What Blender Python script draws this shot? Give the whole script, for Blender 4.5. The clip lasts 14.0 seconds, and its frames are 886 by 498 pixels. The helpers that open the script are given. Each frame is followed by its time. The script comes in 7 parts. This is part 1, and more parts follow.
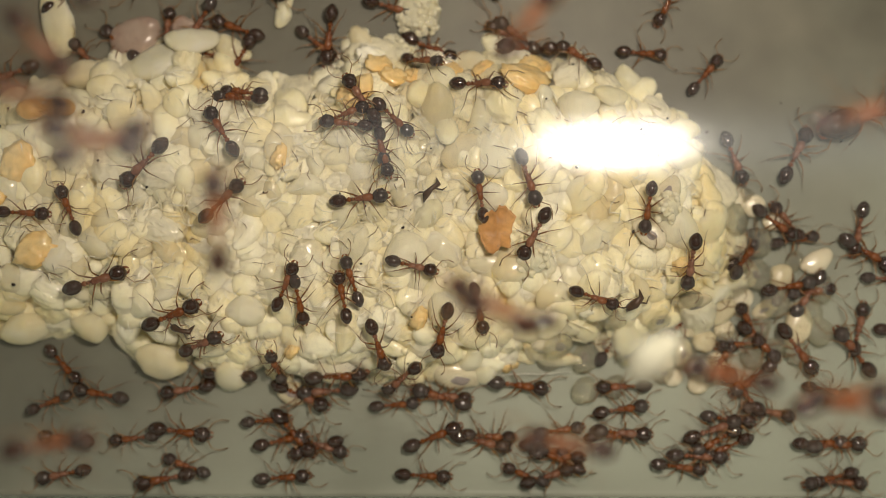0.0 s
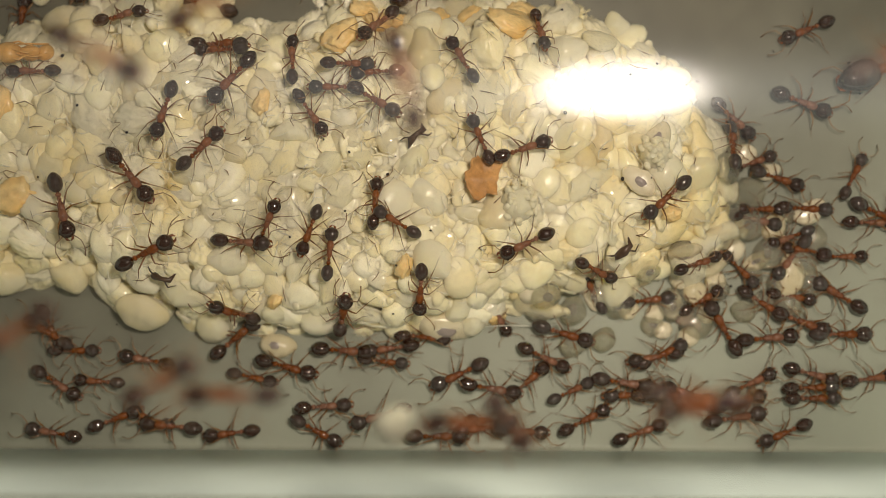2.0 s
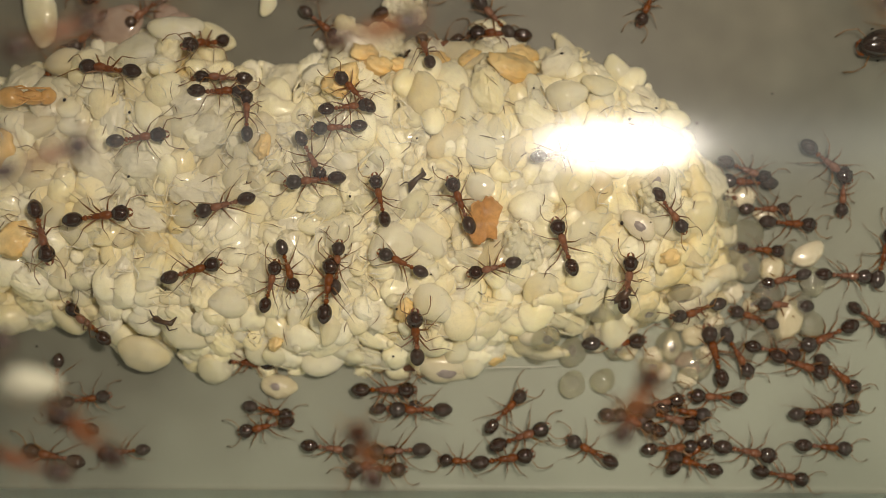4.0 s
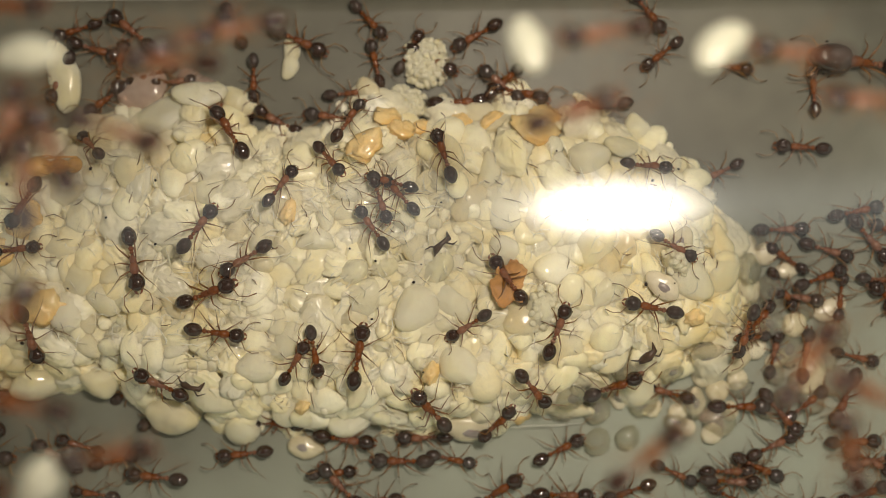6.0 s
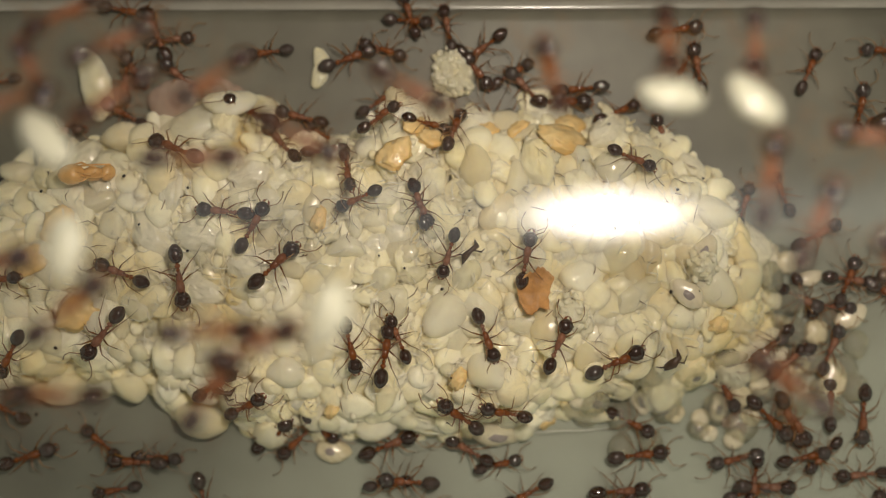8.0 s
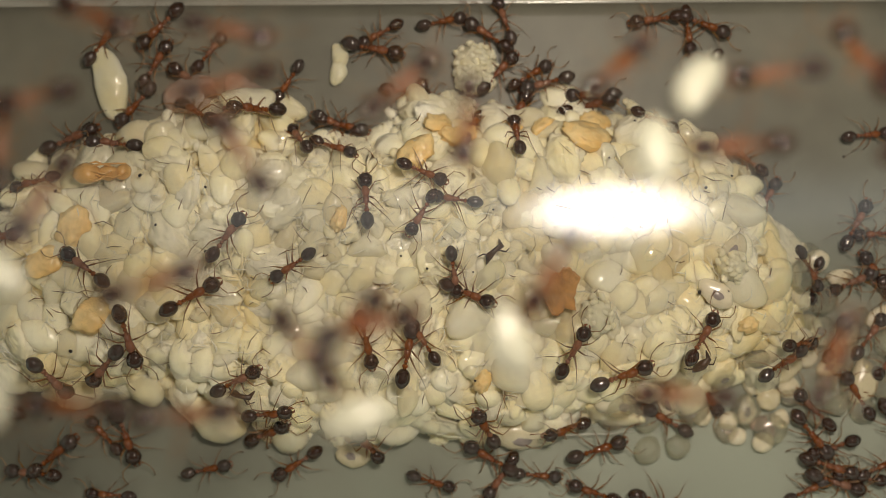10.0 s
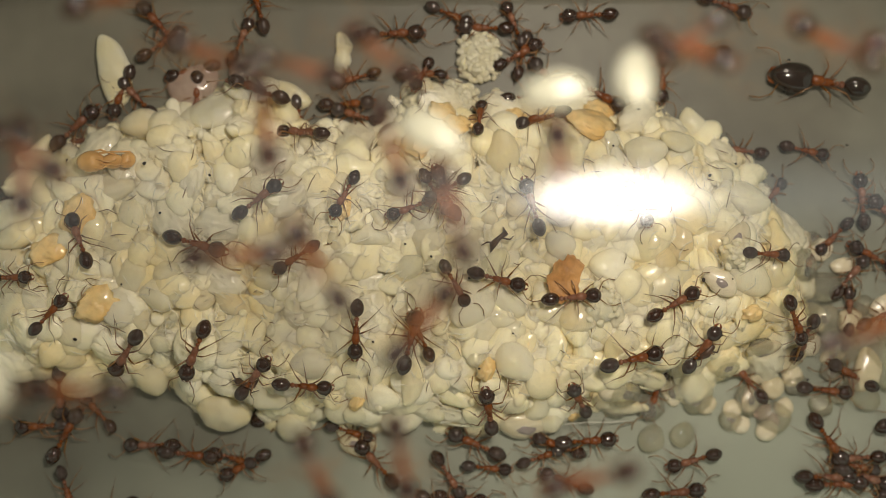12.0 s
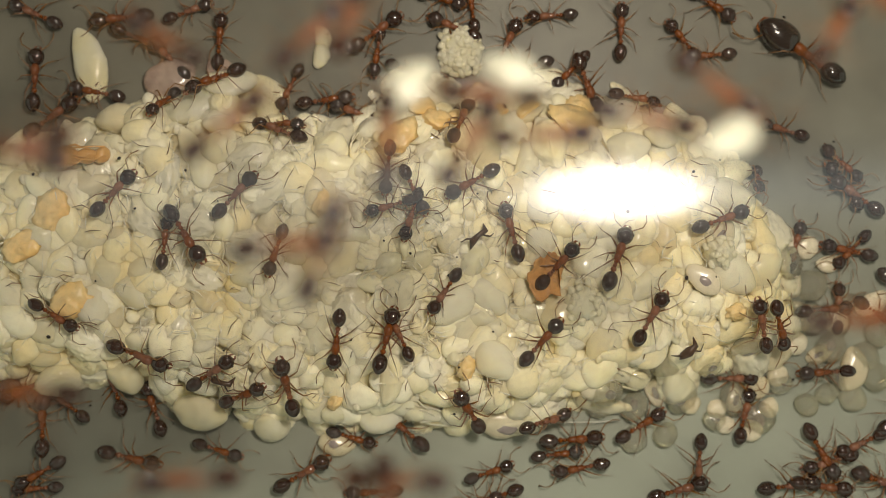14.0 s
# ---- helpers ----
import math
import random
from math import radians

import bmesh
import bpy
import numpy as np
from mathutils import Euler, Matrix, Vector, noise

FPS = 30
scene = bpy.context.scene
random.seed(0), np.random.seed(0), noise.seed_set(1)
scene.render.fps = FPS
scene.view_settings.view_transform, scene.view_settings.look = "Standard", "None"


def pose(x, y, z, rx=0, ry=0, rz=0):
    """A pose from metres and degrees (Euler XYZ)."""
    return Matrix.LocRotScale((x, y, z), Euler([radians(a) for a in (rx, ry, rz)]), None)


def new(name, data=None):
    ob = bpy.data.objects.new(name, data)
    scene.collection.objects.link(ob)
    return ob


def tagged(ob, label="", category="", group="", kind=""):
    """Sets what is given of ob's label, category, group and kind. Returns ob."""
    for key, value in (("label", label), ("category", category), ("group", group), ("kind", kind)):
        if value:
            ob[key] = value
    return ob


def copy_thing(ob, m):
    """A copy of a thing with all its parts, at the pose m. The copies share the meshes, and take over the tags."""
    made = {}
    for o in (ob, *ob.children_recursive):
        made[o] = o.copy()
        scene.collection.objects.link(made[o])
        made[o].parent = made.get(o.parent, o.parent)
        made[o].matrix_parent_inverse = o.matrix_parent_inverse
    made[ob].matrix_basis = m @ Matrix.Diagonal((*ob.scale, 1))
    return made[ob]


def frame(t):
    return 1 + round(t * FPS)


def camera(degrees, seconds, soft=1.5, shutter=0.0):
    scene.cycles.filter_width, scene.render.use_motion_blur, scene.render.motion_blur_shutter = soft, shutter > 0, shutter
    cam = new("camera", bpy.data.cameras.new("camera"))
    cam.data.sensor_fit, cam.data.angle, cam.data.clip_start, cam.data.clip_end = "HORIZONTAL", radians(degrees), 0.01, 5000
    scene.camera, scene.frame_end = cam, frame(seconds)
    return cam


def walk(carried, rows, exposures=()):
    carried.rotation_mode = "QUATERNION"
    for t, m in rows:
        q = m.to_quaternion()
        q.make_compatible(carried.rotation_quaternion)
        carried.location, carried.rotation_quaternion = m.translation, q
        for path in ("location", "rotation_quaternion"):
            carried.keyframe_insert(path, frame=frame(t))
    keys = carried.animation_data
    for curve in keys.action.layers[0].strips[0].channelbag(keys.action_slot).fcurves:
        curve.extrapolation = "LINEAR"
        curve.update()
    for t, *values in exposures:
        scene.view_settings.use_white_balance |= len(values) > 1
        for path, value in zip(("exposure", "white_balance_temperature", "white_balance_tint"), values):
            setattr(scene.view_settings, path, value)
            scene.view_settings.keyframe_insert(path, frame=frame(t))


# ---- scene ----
MM = 0.001
HALF, MID = 9.86, 0.46           # half the nest's inner width and its middle line, mm
FILLET, FOOT = 0.2, 0.35          # radius where the floor meets the near and the far wall, mm
SPRING, THICK = 7.0, 0.8          # height at which the arched cover begins, and the glass thickness, mm


def at(x, y, z, rx=0, ry=0, rz=0):
    """A pose from millimetres and degrees."""
    return pose(x * MM, y * MM, z * MM, rx, ry, rz)


# camera path: seconds, millimetres, turn about the view axis
CAMERA_PATH = [
    (0, 0.661, -0.666, 38.87, 0.16),
    (0.5, 0.903, -2.046, 38.46, -0.03),
    (1, 0.935, -2.571, 38.30, 0.18),
    (1.5, 1.318, -2.444, 38.25, 0.44),
    (2, 1.145, -2.402, 38.22, 0.23),
    (2.5, 1.299, -2.527, 37.90, 0.19),
    (3, 1.246, -2.513, 37.14, 0.34),
    (3.5, 1.382, -2.452, 37.77, 0.20),
    (4, 1.134, -0.958, 38.39, 0.30),
    (4.2, 1.164, -0.094, 38.37, 0.20),
    (6.3, 0.115, 1.248, 38.74, -0.42),
    (6.5, 0.000, 1.350, 38.80, -0.43),
    (7, -0.350, 1.478, 38.78, -0.46),
    (7.5, -0.641, 1.406, 38.90, -0.46),
    (8, -0.639, 1.397, 39.15, -0.20),
    (8.5, -1.302, 1.985, 39.32, -0.19),
    (8.7, -1.339, 1.808, 38.99, 0.12),
    (10.8, -1.558, 1.332, 38.31, -0.62),
    (11, -1.593, 1.281, 38.59, -0.33),
    (11.5, -1.583, 0.974, 38.29, -0.49),
    (12, -1.548, 1.001, 38.37, -0.40),
    (12.5, -1.437, 0.830, 38.31, -0.46),
    (13, -0.981, 0.205, 37.98, -0.27),
    (13.5, -0.833, 0.584, 38.05, 0.04),
    (14, -0.875, 0.896, 37.82, -0.29),
]
cam = camera(44.0, 14.0, soft=0.42)
cam.data.dof.use_dof = True
cam.data.dof.focus_distance = 35.75 * MM
cam.data.dof.aperture_fstop = 36.0
walk(cam, [(t, at(x, y, z, 0, 0, r)) for t, x, y, z, r in CAMERA_PATH],
     exposures=((0, 0.15, 6800, 13), (1, 0.09, 6850, 13), (3, 0.0, 6900, 13), (4, 0.06, 6850, 13), (6.5, 0.10, 6650, 12), (7.5, 0.04, 6650, 13),
                (8.5, -0.04, 6700, 13), (11, -0.04, 6700, 13), (12.5, 0.06, 6600, 11), (14, 0.09, 6600, 11)))

# dim room light all round; the bright light is the torch beside the lens
world = bpy.data.worlds.new("room_light")
scene.world = world
world.use_nodes = True
world.node_tree.nodes["Background"].inputs["Color"].default_value = (1.0, 0.94, 0.82, 1)
world.node_tree.nodes["Background"].inputs["Strength"].default_value = 0.155
TORCH_STRENGTH = 105.0
TORCH_X = 6.8                     # the torch stands this far beside the lens, mm
TORCH_Y = ((0, 8.2), (1, 7.0), (4, 6.5), (6.5, 8.3), (8.5, 8.8), (14, 8.3))

# ---------------------------------------------------------------- materials


def material(name, colour, rough=0.5, spec=0.5, metal=0.0, sss=0.0, sss_mm=0.3, coat=0.0, coat_rough=0.06, coat_ior=1.5,
             vary=0.15, scale=900.0, fine=4000.0, bump=0.2, bump_mm=0.03, other=None, island=False, rand=0.0, zone=None, glint=0.0):
    """A principled material with two scales of colour variation and fine relief."""
    m = bpy.data.materials.new(name)
    m.use_nodes = True
    nt = m.node_tree
    n, l = nt.nodes, nt.links
    p = n["Principled BSDF"]
    tc = n.new("ShaderNodeTexCoord")
    big = n.new("ShaderNodeTexNoise")
    big.inputs["Scale"].default_value, big.inputs["Detail"].default_value = scale, 3
    small = n.new("ShaderNodeTexNoise")
    small.inputs["Scale"].default_value, small.inputs["Detail"].default_value = fine, 4
    geo = n.new("ShaderNodeNewGeometry")
    for t in (big, small):
        l.new(geo.outputs["Position"] if island else tc.outputs["Object"], t.inputs["Vector"])
    ramp = n.new("ShaderNodeValToRGB")
    c2 = other or tuple(c * (1 - 2 * vary) for c in colour)
    ramp.color_ramp.elements[0].position, ramp.color_ramp.elements[1].position = 0.35, 0.7
    ramp.color_ramp.elements[0].color = (*c2, 1)
    ramp.color_ramp.elements[1].color = (*colour, 1)
    l.new(big.outputs["Fac"], ramp.inputs["Fac"])
    hsv = n.new("ShaderNodeHueSaturation")
    l.new(ramp.outputs["Color"], hsv.inputs["Color"])
    val = n.new("ShaderNodeMapRange")
    val.inputs["From Min"].default_value, val.inputs["From Max"].default_value = 0.3, 0.7
    val.inputs["To Min"].default_value, val.inputs["To Max"].default_value = 1 - vary, 1 + vary
    l.new(small.outputs["Fac"], val.inputs["Value"])
    if rand:
        info = n.new("ShaderNodeObjectInfo")
        r = n.new("ShaderNodeMapRange")
        r.inputs["To Min"].default_value, r.inputs["To Max"].default_value = 1 - rand, 1 + rand
        l.new(geo.outputs["Random Per Island"] if island else info.outputs["Random"], r.inputs["Value"])
        mul = n.new("ShaderNodeMath")
        mul.operation = "MULTIPLY"
        l.new(r.outputs["Result"], mul.inputs[0])
        l.new(val.outputs["Result"], mul.inputs[1])
        l.new(mul.outputs["Value"], hsv.inputs["Value"])
        sat = n.new("ShaderNodeMapRange")
        sat.inputs["To Min"].default_value, sat.inputs["To Max"].default_value = 1 + rand * 1.5, 1 - rand * 1.5
        l.new(geo.outputs["Random Per Island"] if island else info.outputs["Random"], sat.inputs["Value"])
        l.new(sat.outputs["Result"], hsv.inputs["Saturation"])
    else:
        l.new(val.outputs["Result"], hsv.inputs["Value"])
    if zone:
        # patches a few millimetres wide where the skins are stained by food
        patch = n.new("ShaderNodeTexNoise")
        patch.inputs["Scale"].default_value, patch.inputs["Detail"].default_value = 330.0, 2
        l.new(geo.outputs["Position"], patch.inputs["Vector"])
        fac = n.new("ShaderNodeMapRange")
        fac.inputs["From Min"].default_value, fac.inputs["From Max"].default_value = 0.52, 0.72
        fac.inputs["To Max"].default_value = 0.6
        l.new(patch.outputs["Fac"], fac.inputs["Value"])
        stain = n.new("ShaderNodeMix")
        stain.data_type, stain.blend_type = "RGBA", "MULTIPLY"
        stain.inputs[7].default_value = (*zone, 1)
        l.new(fac.outputs["Result"], stain.inputs[0])
        l.new(hsv.outputs["Color"], stain.inputs[6])
        l.new(stain.outputs[2], p.inputs["Base Color"])
    else:
        l.new(hsv.outputs["Color"], p.inputs["Base Color"])
    p.inputs["Roughness"].default_value = rough
    p.inputs["Specular IOR Level"].default_value = spec
    p.inputs["Metallic"].default_value = metal
    p.inputs["Coat Weight"].default_value = coat
    p.inputs["Coat Roughness"].default_value = coat_rough
    p.inputs["Coat IOR"].default_value = coat_ior
    if sss:
        p.inputs["Subsurface Weight"].default_value = sss
        p.inputs["Subsurface Radius"].default_value = (1.0, 1.0, 1.0)
        p.inputs["Subsurface Scale"].default_value = sss_mm * MM
    if bump:
        b = n.new("ShaderNodeBump")
        b.inputs["Strength"].default_value, b.inputs["Distance"].default_value = bump, bump_mm * MM
        l.new(small.outputs["Fac"], b.inputs["Height"])
        l.new(b.outputs["Normal"], p.inputs["Normal"])
    if glint:
        # fine wet wrinkles that break the gloss into small glints
        crease = n.new("ShaderNodeTexNoise")
        crease.inputs["Scale"].default_value, crease.inputs["Detail"].default_value = 5200.0, 2
        l.new(geo.outputs["Position"] if island else tc.outputs["Object"], crease.inputs["Vector"])
        g = n.new("ShaderNodeBump")
        g.inputs["Strength"].default_value, g.inputs["Distance"].default_value = glint, 0.06 * MM
        l.new(crease.outputs["Fac"], g.inputs["Height"])
        l.new(g.outputs["Normal"], p.inputs["Coat Normal"])
    return m


def glass_material(name, rough, haze, haze_rough):
    """Thin clear glass: lets light straight through and mirrors by Fresnel; a greasy film adds a wide haze to the gloss."""
    m = bpy.data.materials.new(name)
    m.use_nodes = True
    nt = m.node_tree
    n, l = nt.nodes, nt.links
    n.remove(n["Principled BSDF"])
    clear = n.new("ShaderNodeBsdfTransparent")
    clear.inputs["Color"].default_value = (0.99, 0.965, 0.925, 1)
    sharp, wide = n.new("ShaderNodeBsdfGlossy"), n.new("ShaderNodeBsdfGlossy")
    sharp.inputs["Roughness"].default_value, wide.inputs["Roughness"].default_value = rough, haze_rough
    round_x = n.new("ShaderNodeTangent")
    round_x.direction_type, round_x.axis = "RADIAL", "X"
    wide.inputs["Color"].default_value = (0.80, 0.93, 1.0, 1)
    for lobe, spread in ((sharp, 0.06), (wide, 0.66)):
        lobe.inputs["Anisotropy"].default_value, lobe.inputs["Rotation"].default_value = spread, 0.0
        l.new(round_x.outputs["Tangent"], lobe.inputs["Tangent"])
    both, mix = n.new("ShaderNodeMixShader"), n.new("ShaderNodeMixShader")
    both.inputs["Fac"].default_value = haze
    l.new(sharp.outputs["BSDF"], both.inputs[1])
    l.new(wide.outputs["BSDF"], both.inputs[2])
    facing = n.new("ShaderNodeLayerWeight")
    facing.inputs["Blend"].default_value = 0.5
    power, gain = n.new("ShaderNodeMath"), n.new("ShaderNodeMath")
    power.operation, power.inputs[1].default_value = "POWER", 5.0
    gain.operation, gain.inputs[1].default_value, gain.inputs[2].default_value = "MULTIPLY_ADD", 0.60, 0.016
    l.new(facing.outputs["Facing"], power.inputs[0])
    l.new(power.outputs["Value"], gain.inputs[0])
    l.new(gain.outputs["Value"], mix.inputs["Fac"])
    l.new(clear.outputs["BSDF"], mix.inputs[1])
    l.new(both.outputs["Shader"], mix.inputs[2])
    l.new(mix.outputs["Shader"], n["Material Output"].inputs["Surface"])
    return m


def glow_material(name, colour, strength):
    m = bpy.data.materials.new(name)
    m.use_nodes = True
    p = m.node_tree.nodes["Principled BSDF"]
    p.inputs["Base Color"].default_value = (0.8, 0.8, 0.8, 1)
    p.inputs["Emission Color"].default_value = (*colour, 1)
    p.inputs["Emission Strength"].default_value = strength
    return m


GLASS = glass_material("clear_cover_glass", 0.13, 0.38, 0.50)
FLOOR = material("brightened_glass_floor", (0.208, 0.200, 0.158), 0.45, 0.4, vary=0.09, scale=90, fine=900, bump=0.05,
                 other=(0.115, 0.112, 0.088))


def add_milky_brightening(m, colour):
    """A milky brightening painted into the colour; it grows towards the near side and the open end of the nest, with a
    cloudy border.
    """
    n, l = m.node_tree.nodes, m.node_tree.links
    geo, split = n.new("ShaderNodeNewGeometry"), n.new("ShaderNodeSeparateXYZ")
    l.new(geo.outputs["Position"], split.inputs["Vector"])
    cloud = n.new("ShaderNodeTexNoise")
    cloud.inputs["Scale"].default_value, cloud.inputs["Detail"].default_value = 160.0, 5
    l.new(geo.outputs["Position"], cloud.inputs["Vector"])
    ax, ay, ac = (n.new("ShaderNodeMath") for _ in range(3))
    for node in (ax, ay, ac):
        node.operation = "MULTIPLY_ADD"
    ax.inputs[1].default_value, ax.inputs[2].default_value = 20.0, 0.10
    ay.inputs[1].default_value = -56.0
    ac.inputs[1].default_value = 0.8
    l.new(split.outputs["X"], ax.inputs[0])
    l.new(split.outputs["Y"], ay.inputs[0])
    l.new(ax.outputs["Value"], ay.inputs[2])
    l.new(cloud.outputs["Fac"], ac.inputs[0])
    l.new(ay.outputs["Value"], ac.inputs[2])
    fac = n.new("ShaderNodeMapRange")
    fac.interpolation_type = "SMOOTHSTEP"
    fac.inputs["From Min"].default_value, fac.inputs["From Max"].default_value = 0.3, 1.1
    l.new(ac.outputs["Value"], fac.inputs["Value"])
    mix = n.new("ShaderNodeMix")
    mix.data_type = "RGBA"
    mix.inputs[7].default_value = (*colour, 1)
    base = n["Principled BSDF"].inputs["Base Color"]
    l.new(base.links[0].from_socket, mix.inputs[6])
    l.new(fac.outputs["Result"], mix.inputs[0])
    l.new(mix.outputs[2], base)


# makes up in colour for the torch's falloff across the floor
add_milky_brightening(FLOOR, (0.37, 0.40, 0.335))
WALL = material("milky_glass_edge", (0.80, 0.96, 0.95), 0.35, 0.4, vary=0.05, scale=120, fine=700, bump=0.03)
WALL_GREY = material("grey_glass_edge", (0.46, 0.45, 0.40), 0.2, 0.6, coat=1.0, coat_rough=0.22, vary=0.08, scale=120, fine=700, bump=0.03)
TABLE = material("pale_table", (0.42, 0.45, 0.42), 0.6, 0.3, vary=0.06, scale=60, fine=900, bump=0.05)
BROOD = material("larva_skin", (0.995, 0.965, 0.835), 0.45, 0.12, coat=0.9, coat_rough=0.07, sss=0.5, sss_mm=0.16, vary=0.05, scale=420, fine=6000, bump=0.22,
                 bump_mm=0.035, other=(0.98, 0.88, 0.61), rand=0.09, zone=(0.98, 0.86, 0.60), glint=0.6)
BROOD_UNDER = material("larva_skin_under", (0.995, 0.95, 0.75), 0.45, 0.12, coat=0.9, coat_rough=0.07, sss=0.5, sss_mm=0.16, vary=0.06, scale=420, fine=6000, bump=0.22,
                       bump_mm=0.035, other=(0.97, 0.86, 0.56), island=True, rand=0.08, zone=(0.98, 0.86, 0.60), glint=0.6)
PUPA = material("pupa_skin", (0.995, 0.97, 0.84), 0.45, 0.15, coat=1.0, coat_rough=0.07, sss=0.5, sss_mm=0.14, vary=0.05, scale=700, fine=6000, bump=0.5,
                bump_mm=0.035, other=(0.96, 0.89, 0.62), rand=0.05, zone=(0.98, 0.89, 0.70), glint=0.6)
FOLDED = material("folded_brood_skin", (0.995, 0.97, 0.84), 0.30, 0.5, coat=1.0, coat_rough=0.12, sss=0.2, sss_mm=0.08, vary=0.06, scale=700, fine=7000, bump=0.6,
                  bump_mm=0.04, other=(0.97, 0.90, 0.66), rand=0.05)
for wet, share in ((BROOD, 0.26), (PUPA, 0.28), (FOLDED, 0.22)):
    # watery bodies: part of the light goes straight through to the brood below
    wet.node_tree.nodes["Principled BSDF"].inputs["Transmission Weight"].default_value = share
    wet.node_tree.nodes["Principled BSDF"].inputs["IOR"].default_value = 1.06
AMBER = material("amber_husk", (0.84, 0.52, 0.16), 0.40, 0.3, coat=0.8, coat_rough=0.08, sss=0.3, sss_mm=0.12, vary=0.12, scale=700, fine=3500, bump=0.5,
                 bump_mm=0.06, other=(0.92, 0.71, 0.37))
RIPE = material("ripe_pupa_skin", (0.52, 0.25, 0.07), 0.35, 0.4, coat=1.0, coat_rough=0.08, vary=0.15, scale=700, fine=3500, bump=0.4,
                bump_mm=0.04, other=(0.74, 0.44, 0.15))
BROWN = material("brown_flake", (0.64, 0.36, 0.14), 0.45, 0.3, vary=0.2, scale=900, fine=4000, bump=0.6, bump_mm=0.06,
                 other=(0.46, 0.23, 0.08))
GUT = material("grey_gut", (0.22, 0.19, 0.20), 0.3, 0.5, vary=0.15, scale=1500, bump=0.2, other=(0.40, 0.34, 0.30))
PINK = material("pinkish_larva", (0.80, 0.66, 0.55), 0.2, 0.5, coat=1.0, coat_rough=0.08, vary=0.1, scale=900, bump=0.1,
                other=(0.66, 0.48, 0.40))
PINK.node_tree.nodes["Principled BSDF"].inputs["Transmission Weight"].default_value = 0.5
PINK.node_tree.nodes["Principled BSDF"].inputs["IOR"].default_value = 1.1
SHELL = material("ant_dark_shell", (0.040, 0.0125, 0.0035), 0.40, 0.10, coat=1.0, coat_rough=0.10, coat_ior=1.7, vary=0.25, scale=2500, fine=9000, bump=0.08,
                 bump_mm=0.01, other=(0.028, 0.010, 0.005), rand=0.35)
SOLDIER = material("soldier_black_shell", (0.022, 0.009, 0.004), 0.40, 0.10, coat=1.0, coat_rough=0.12, coat_ior=1.7, vary=0.25, scale=2500, fine=9000, bump=0.1,
                   bump_mm=0.012, other=(0.012, 0.006, 0.003))
RUST = material("ant_rust_shell", (0.25, 0.080, 0.018), 0.35, 0.3, coat=0.6, coat_rough=0.09, coat_ior=1.5, sss=0.15, sss_mm=0.1, vary=0.2, scale=2500,
                fine=9000, bump=0.15, bump_mm=0.015, other=(0.16, 0.045, 0.011), rand=0.16)
LEG = material("ant_leg", (0.27, 0.155, 0.055), 0.28, 0.5, vary=0.2, scale=2500, fine=9000, bump=0.0,
               other=(0.17, 0.07, 0.025), rand=0.15)
SKIN = material("shed_skin", (0.96, 0.93, 0.82), 0.25, 0.5, coat=1.0, coat_rough=0.1, vary=0.05, bump=0)
SCRAP = material("brown_scrap", (0.30, 0.17, 0.07), 0.3, 0.5, vary=0.2, scale=2500, bump=0, other=(0.14, 0.07, 0.03))
EYE = material("ant_eye", (0.008, 0.007, 0.007), 0.12, 0.6, vary=0.05, bump=0)
TORCH_BODY = material("torch_body", (0.03, 0.03, 0.032), 0.4, 0.5, vary=0.1, scale=200, bump=0.05)
TORCH_GLOW = glow_material("torch_glow", (1.0, 0.95, 0.85), TORCH_STRENGTH)

# ---------------------------------------------------------------- the ground that everything stands on

# outline of the brood heap, mm: x, far edge y, near edge y
HEAP = [(-17.5, 0.8, -2.4), (-15.6, 4.0, -3.4), (-13.5, 4.8, -3.2), (-11.2, 5.5, -3.3), (-9.4, 6.0, -4.2),
        (-8.2, 6.2, -4.6), (-7.2, 5.7, -4.7), (-6.2, 5.1, -4.7), (-5, 4.8, -4.8), (-3.9, 4.8, -4.8), (-3.1, 5.7, -4.8),
        (-2.1, 6.5, -4.9), (-1.3, 6.2, -4.9), (-0.4, 5.4, -4.9), (0.8, 5.7, -5.0),
        (2.6, 6.0, -4.6), (4.4, 5.6, -3.9), (6.4, 5.3, -3.5), (8.2, 4.4, -3.3), (9.6, 2.6, -2.5), (11, 0.2, -1.7)]


def heap_edges(x):
    if x <= HEAP[0][0] or x >= HEAP[-1][0]:
        return None
    for (x0, a0, b0), (x1, a1, b1) in zip(HEAP, HEAP[1:]):
        if x0 <= x <= x1:
            f = (x - x0) / (x1 - x0)
            return a0 + (a1 - a0) * f, b0 + (b1 - b0) * f


def floor_z(y):
    """Height of the nest's floor: flat, rounded up into the walls."""
    over = min(MID - y - (HALF - FILLET), FILLET)
    return FILLET - math.sqrt(FILLET * FILLET - over * over) if over > 0 else 0.0


def heap_rise(x, y):
    """How far the heap stands above the nest's floor, mm."""
    e = heap_edges(x)
    if not e:
        return 0.0
    w = 0.25 * math.sin(2.3 * x + 1.1) + 0.2 * math.sin(5.1 * x)
    d = min(e[0] + w - y, y - e[1] - 0.6 * w, (x - HEAP[0][0]) * 0.8, (HEAP[-1][0] - x) * 0.8)
    if d <= 0:
        return 0.0
    k = min(1.0, d / 2.2)
    return 1.9 * (1 - (1 - k) ** 2) * (0.93 + 0.07 * math.sin(1.7 * x) * math.cos(1.9 * y))


def ground_z(x, y):
    f = floor_z(y)
    return f + heap_rise(x, y) * (1 - 0.35 * min(1, f / 2.5))


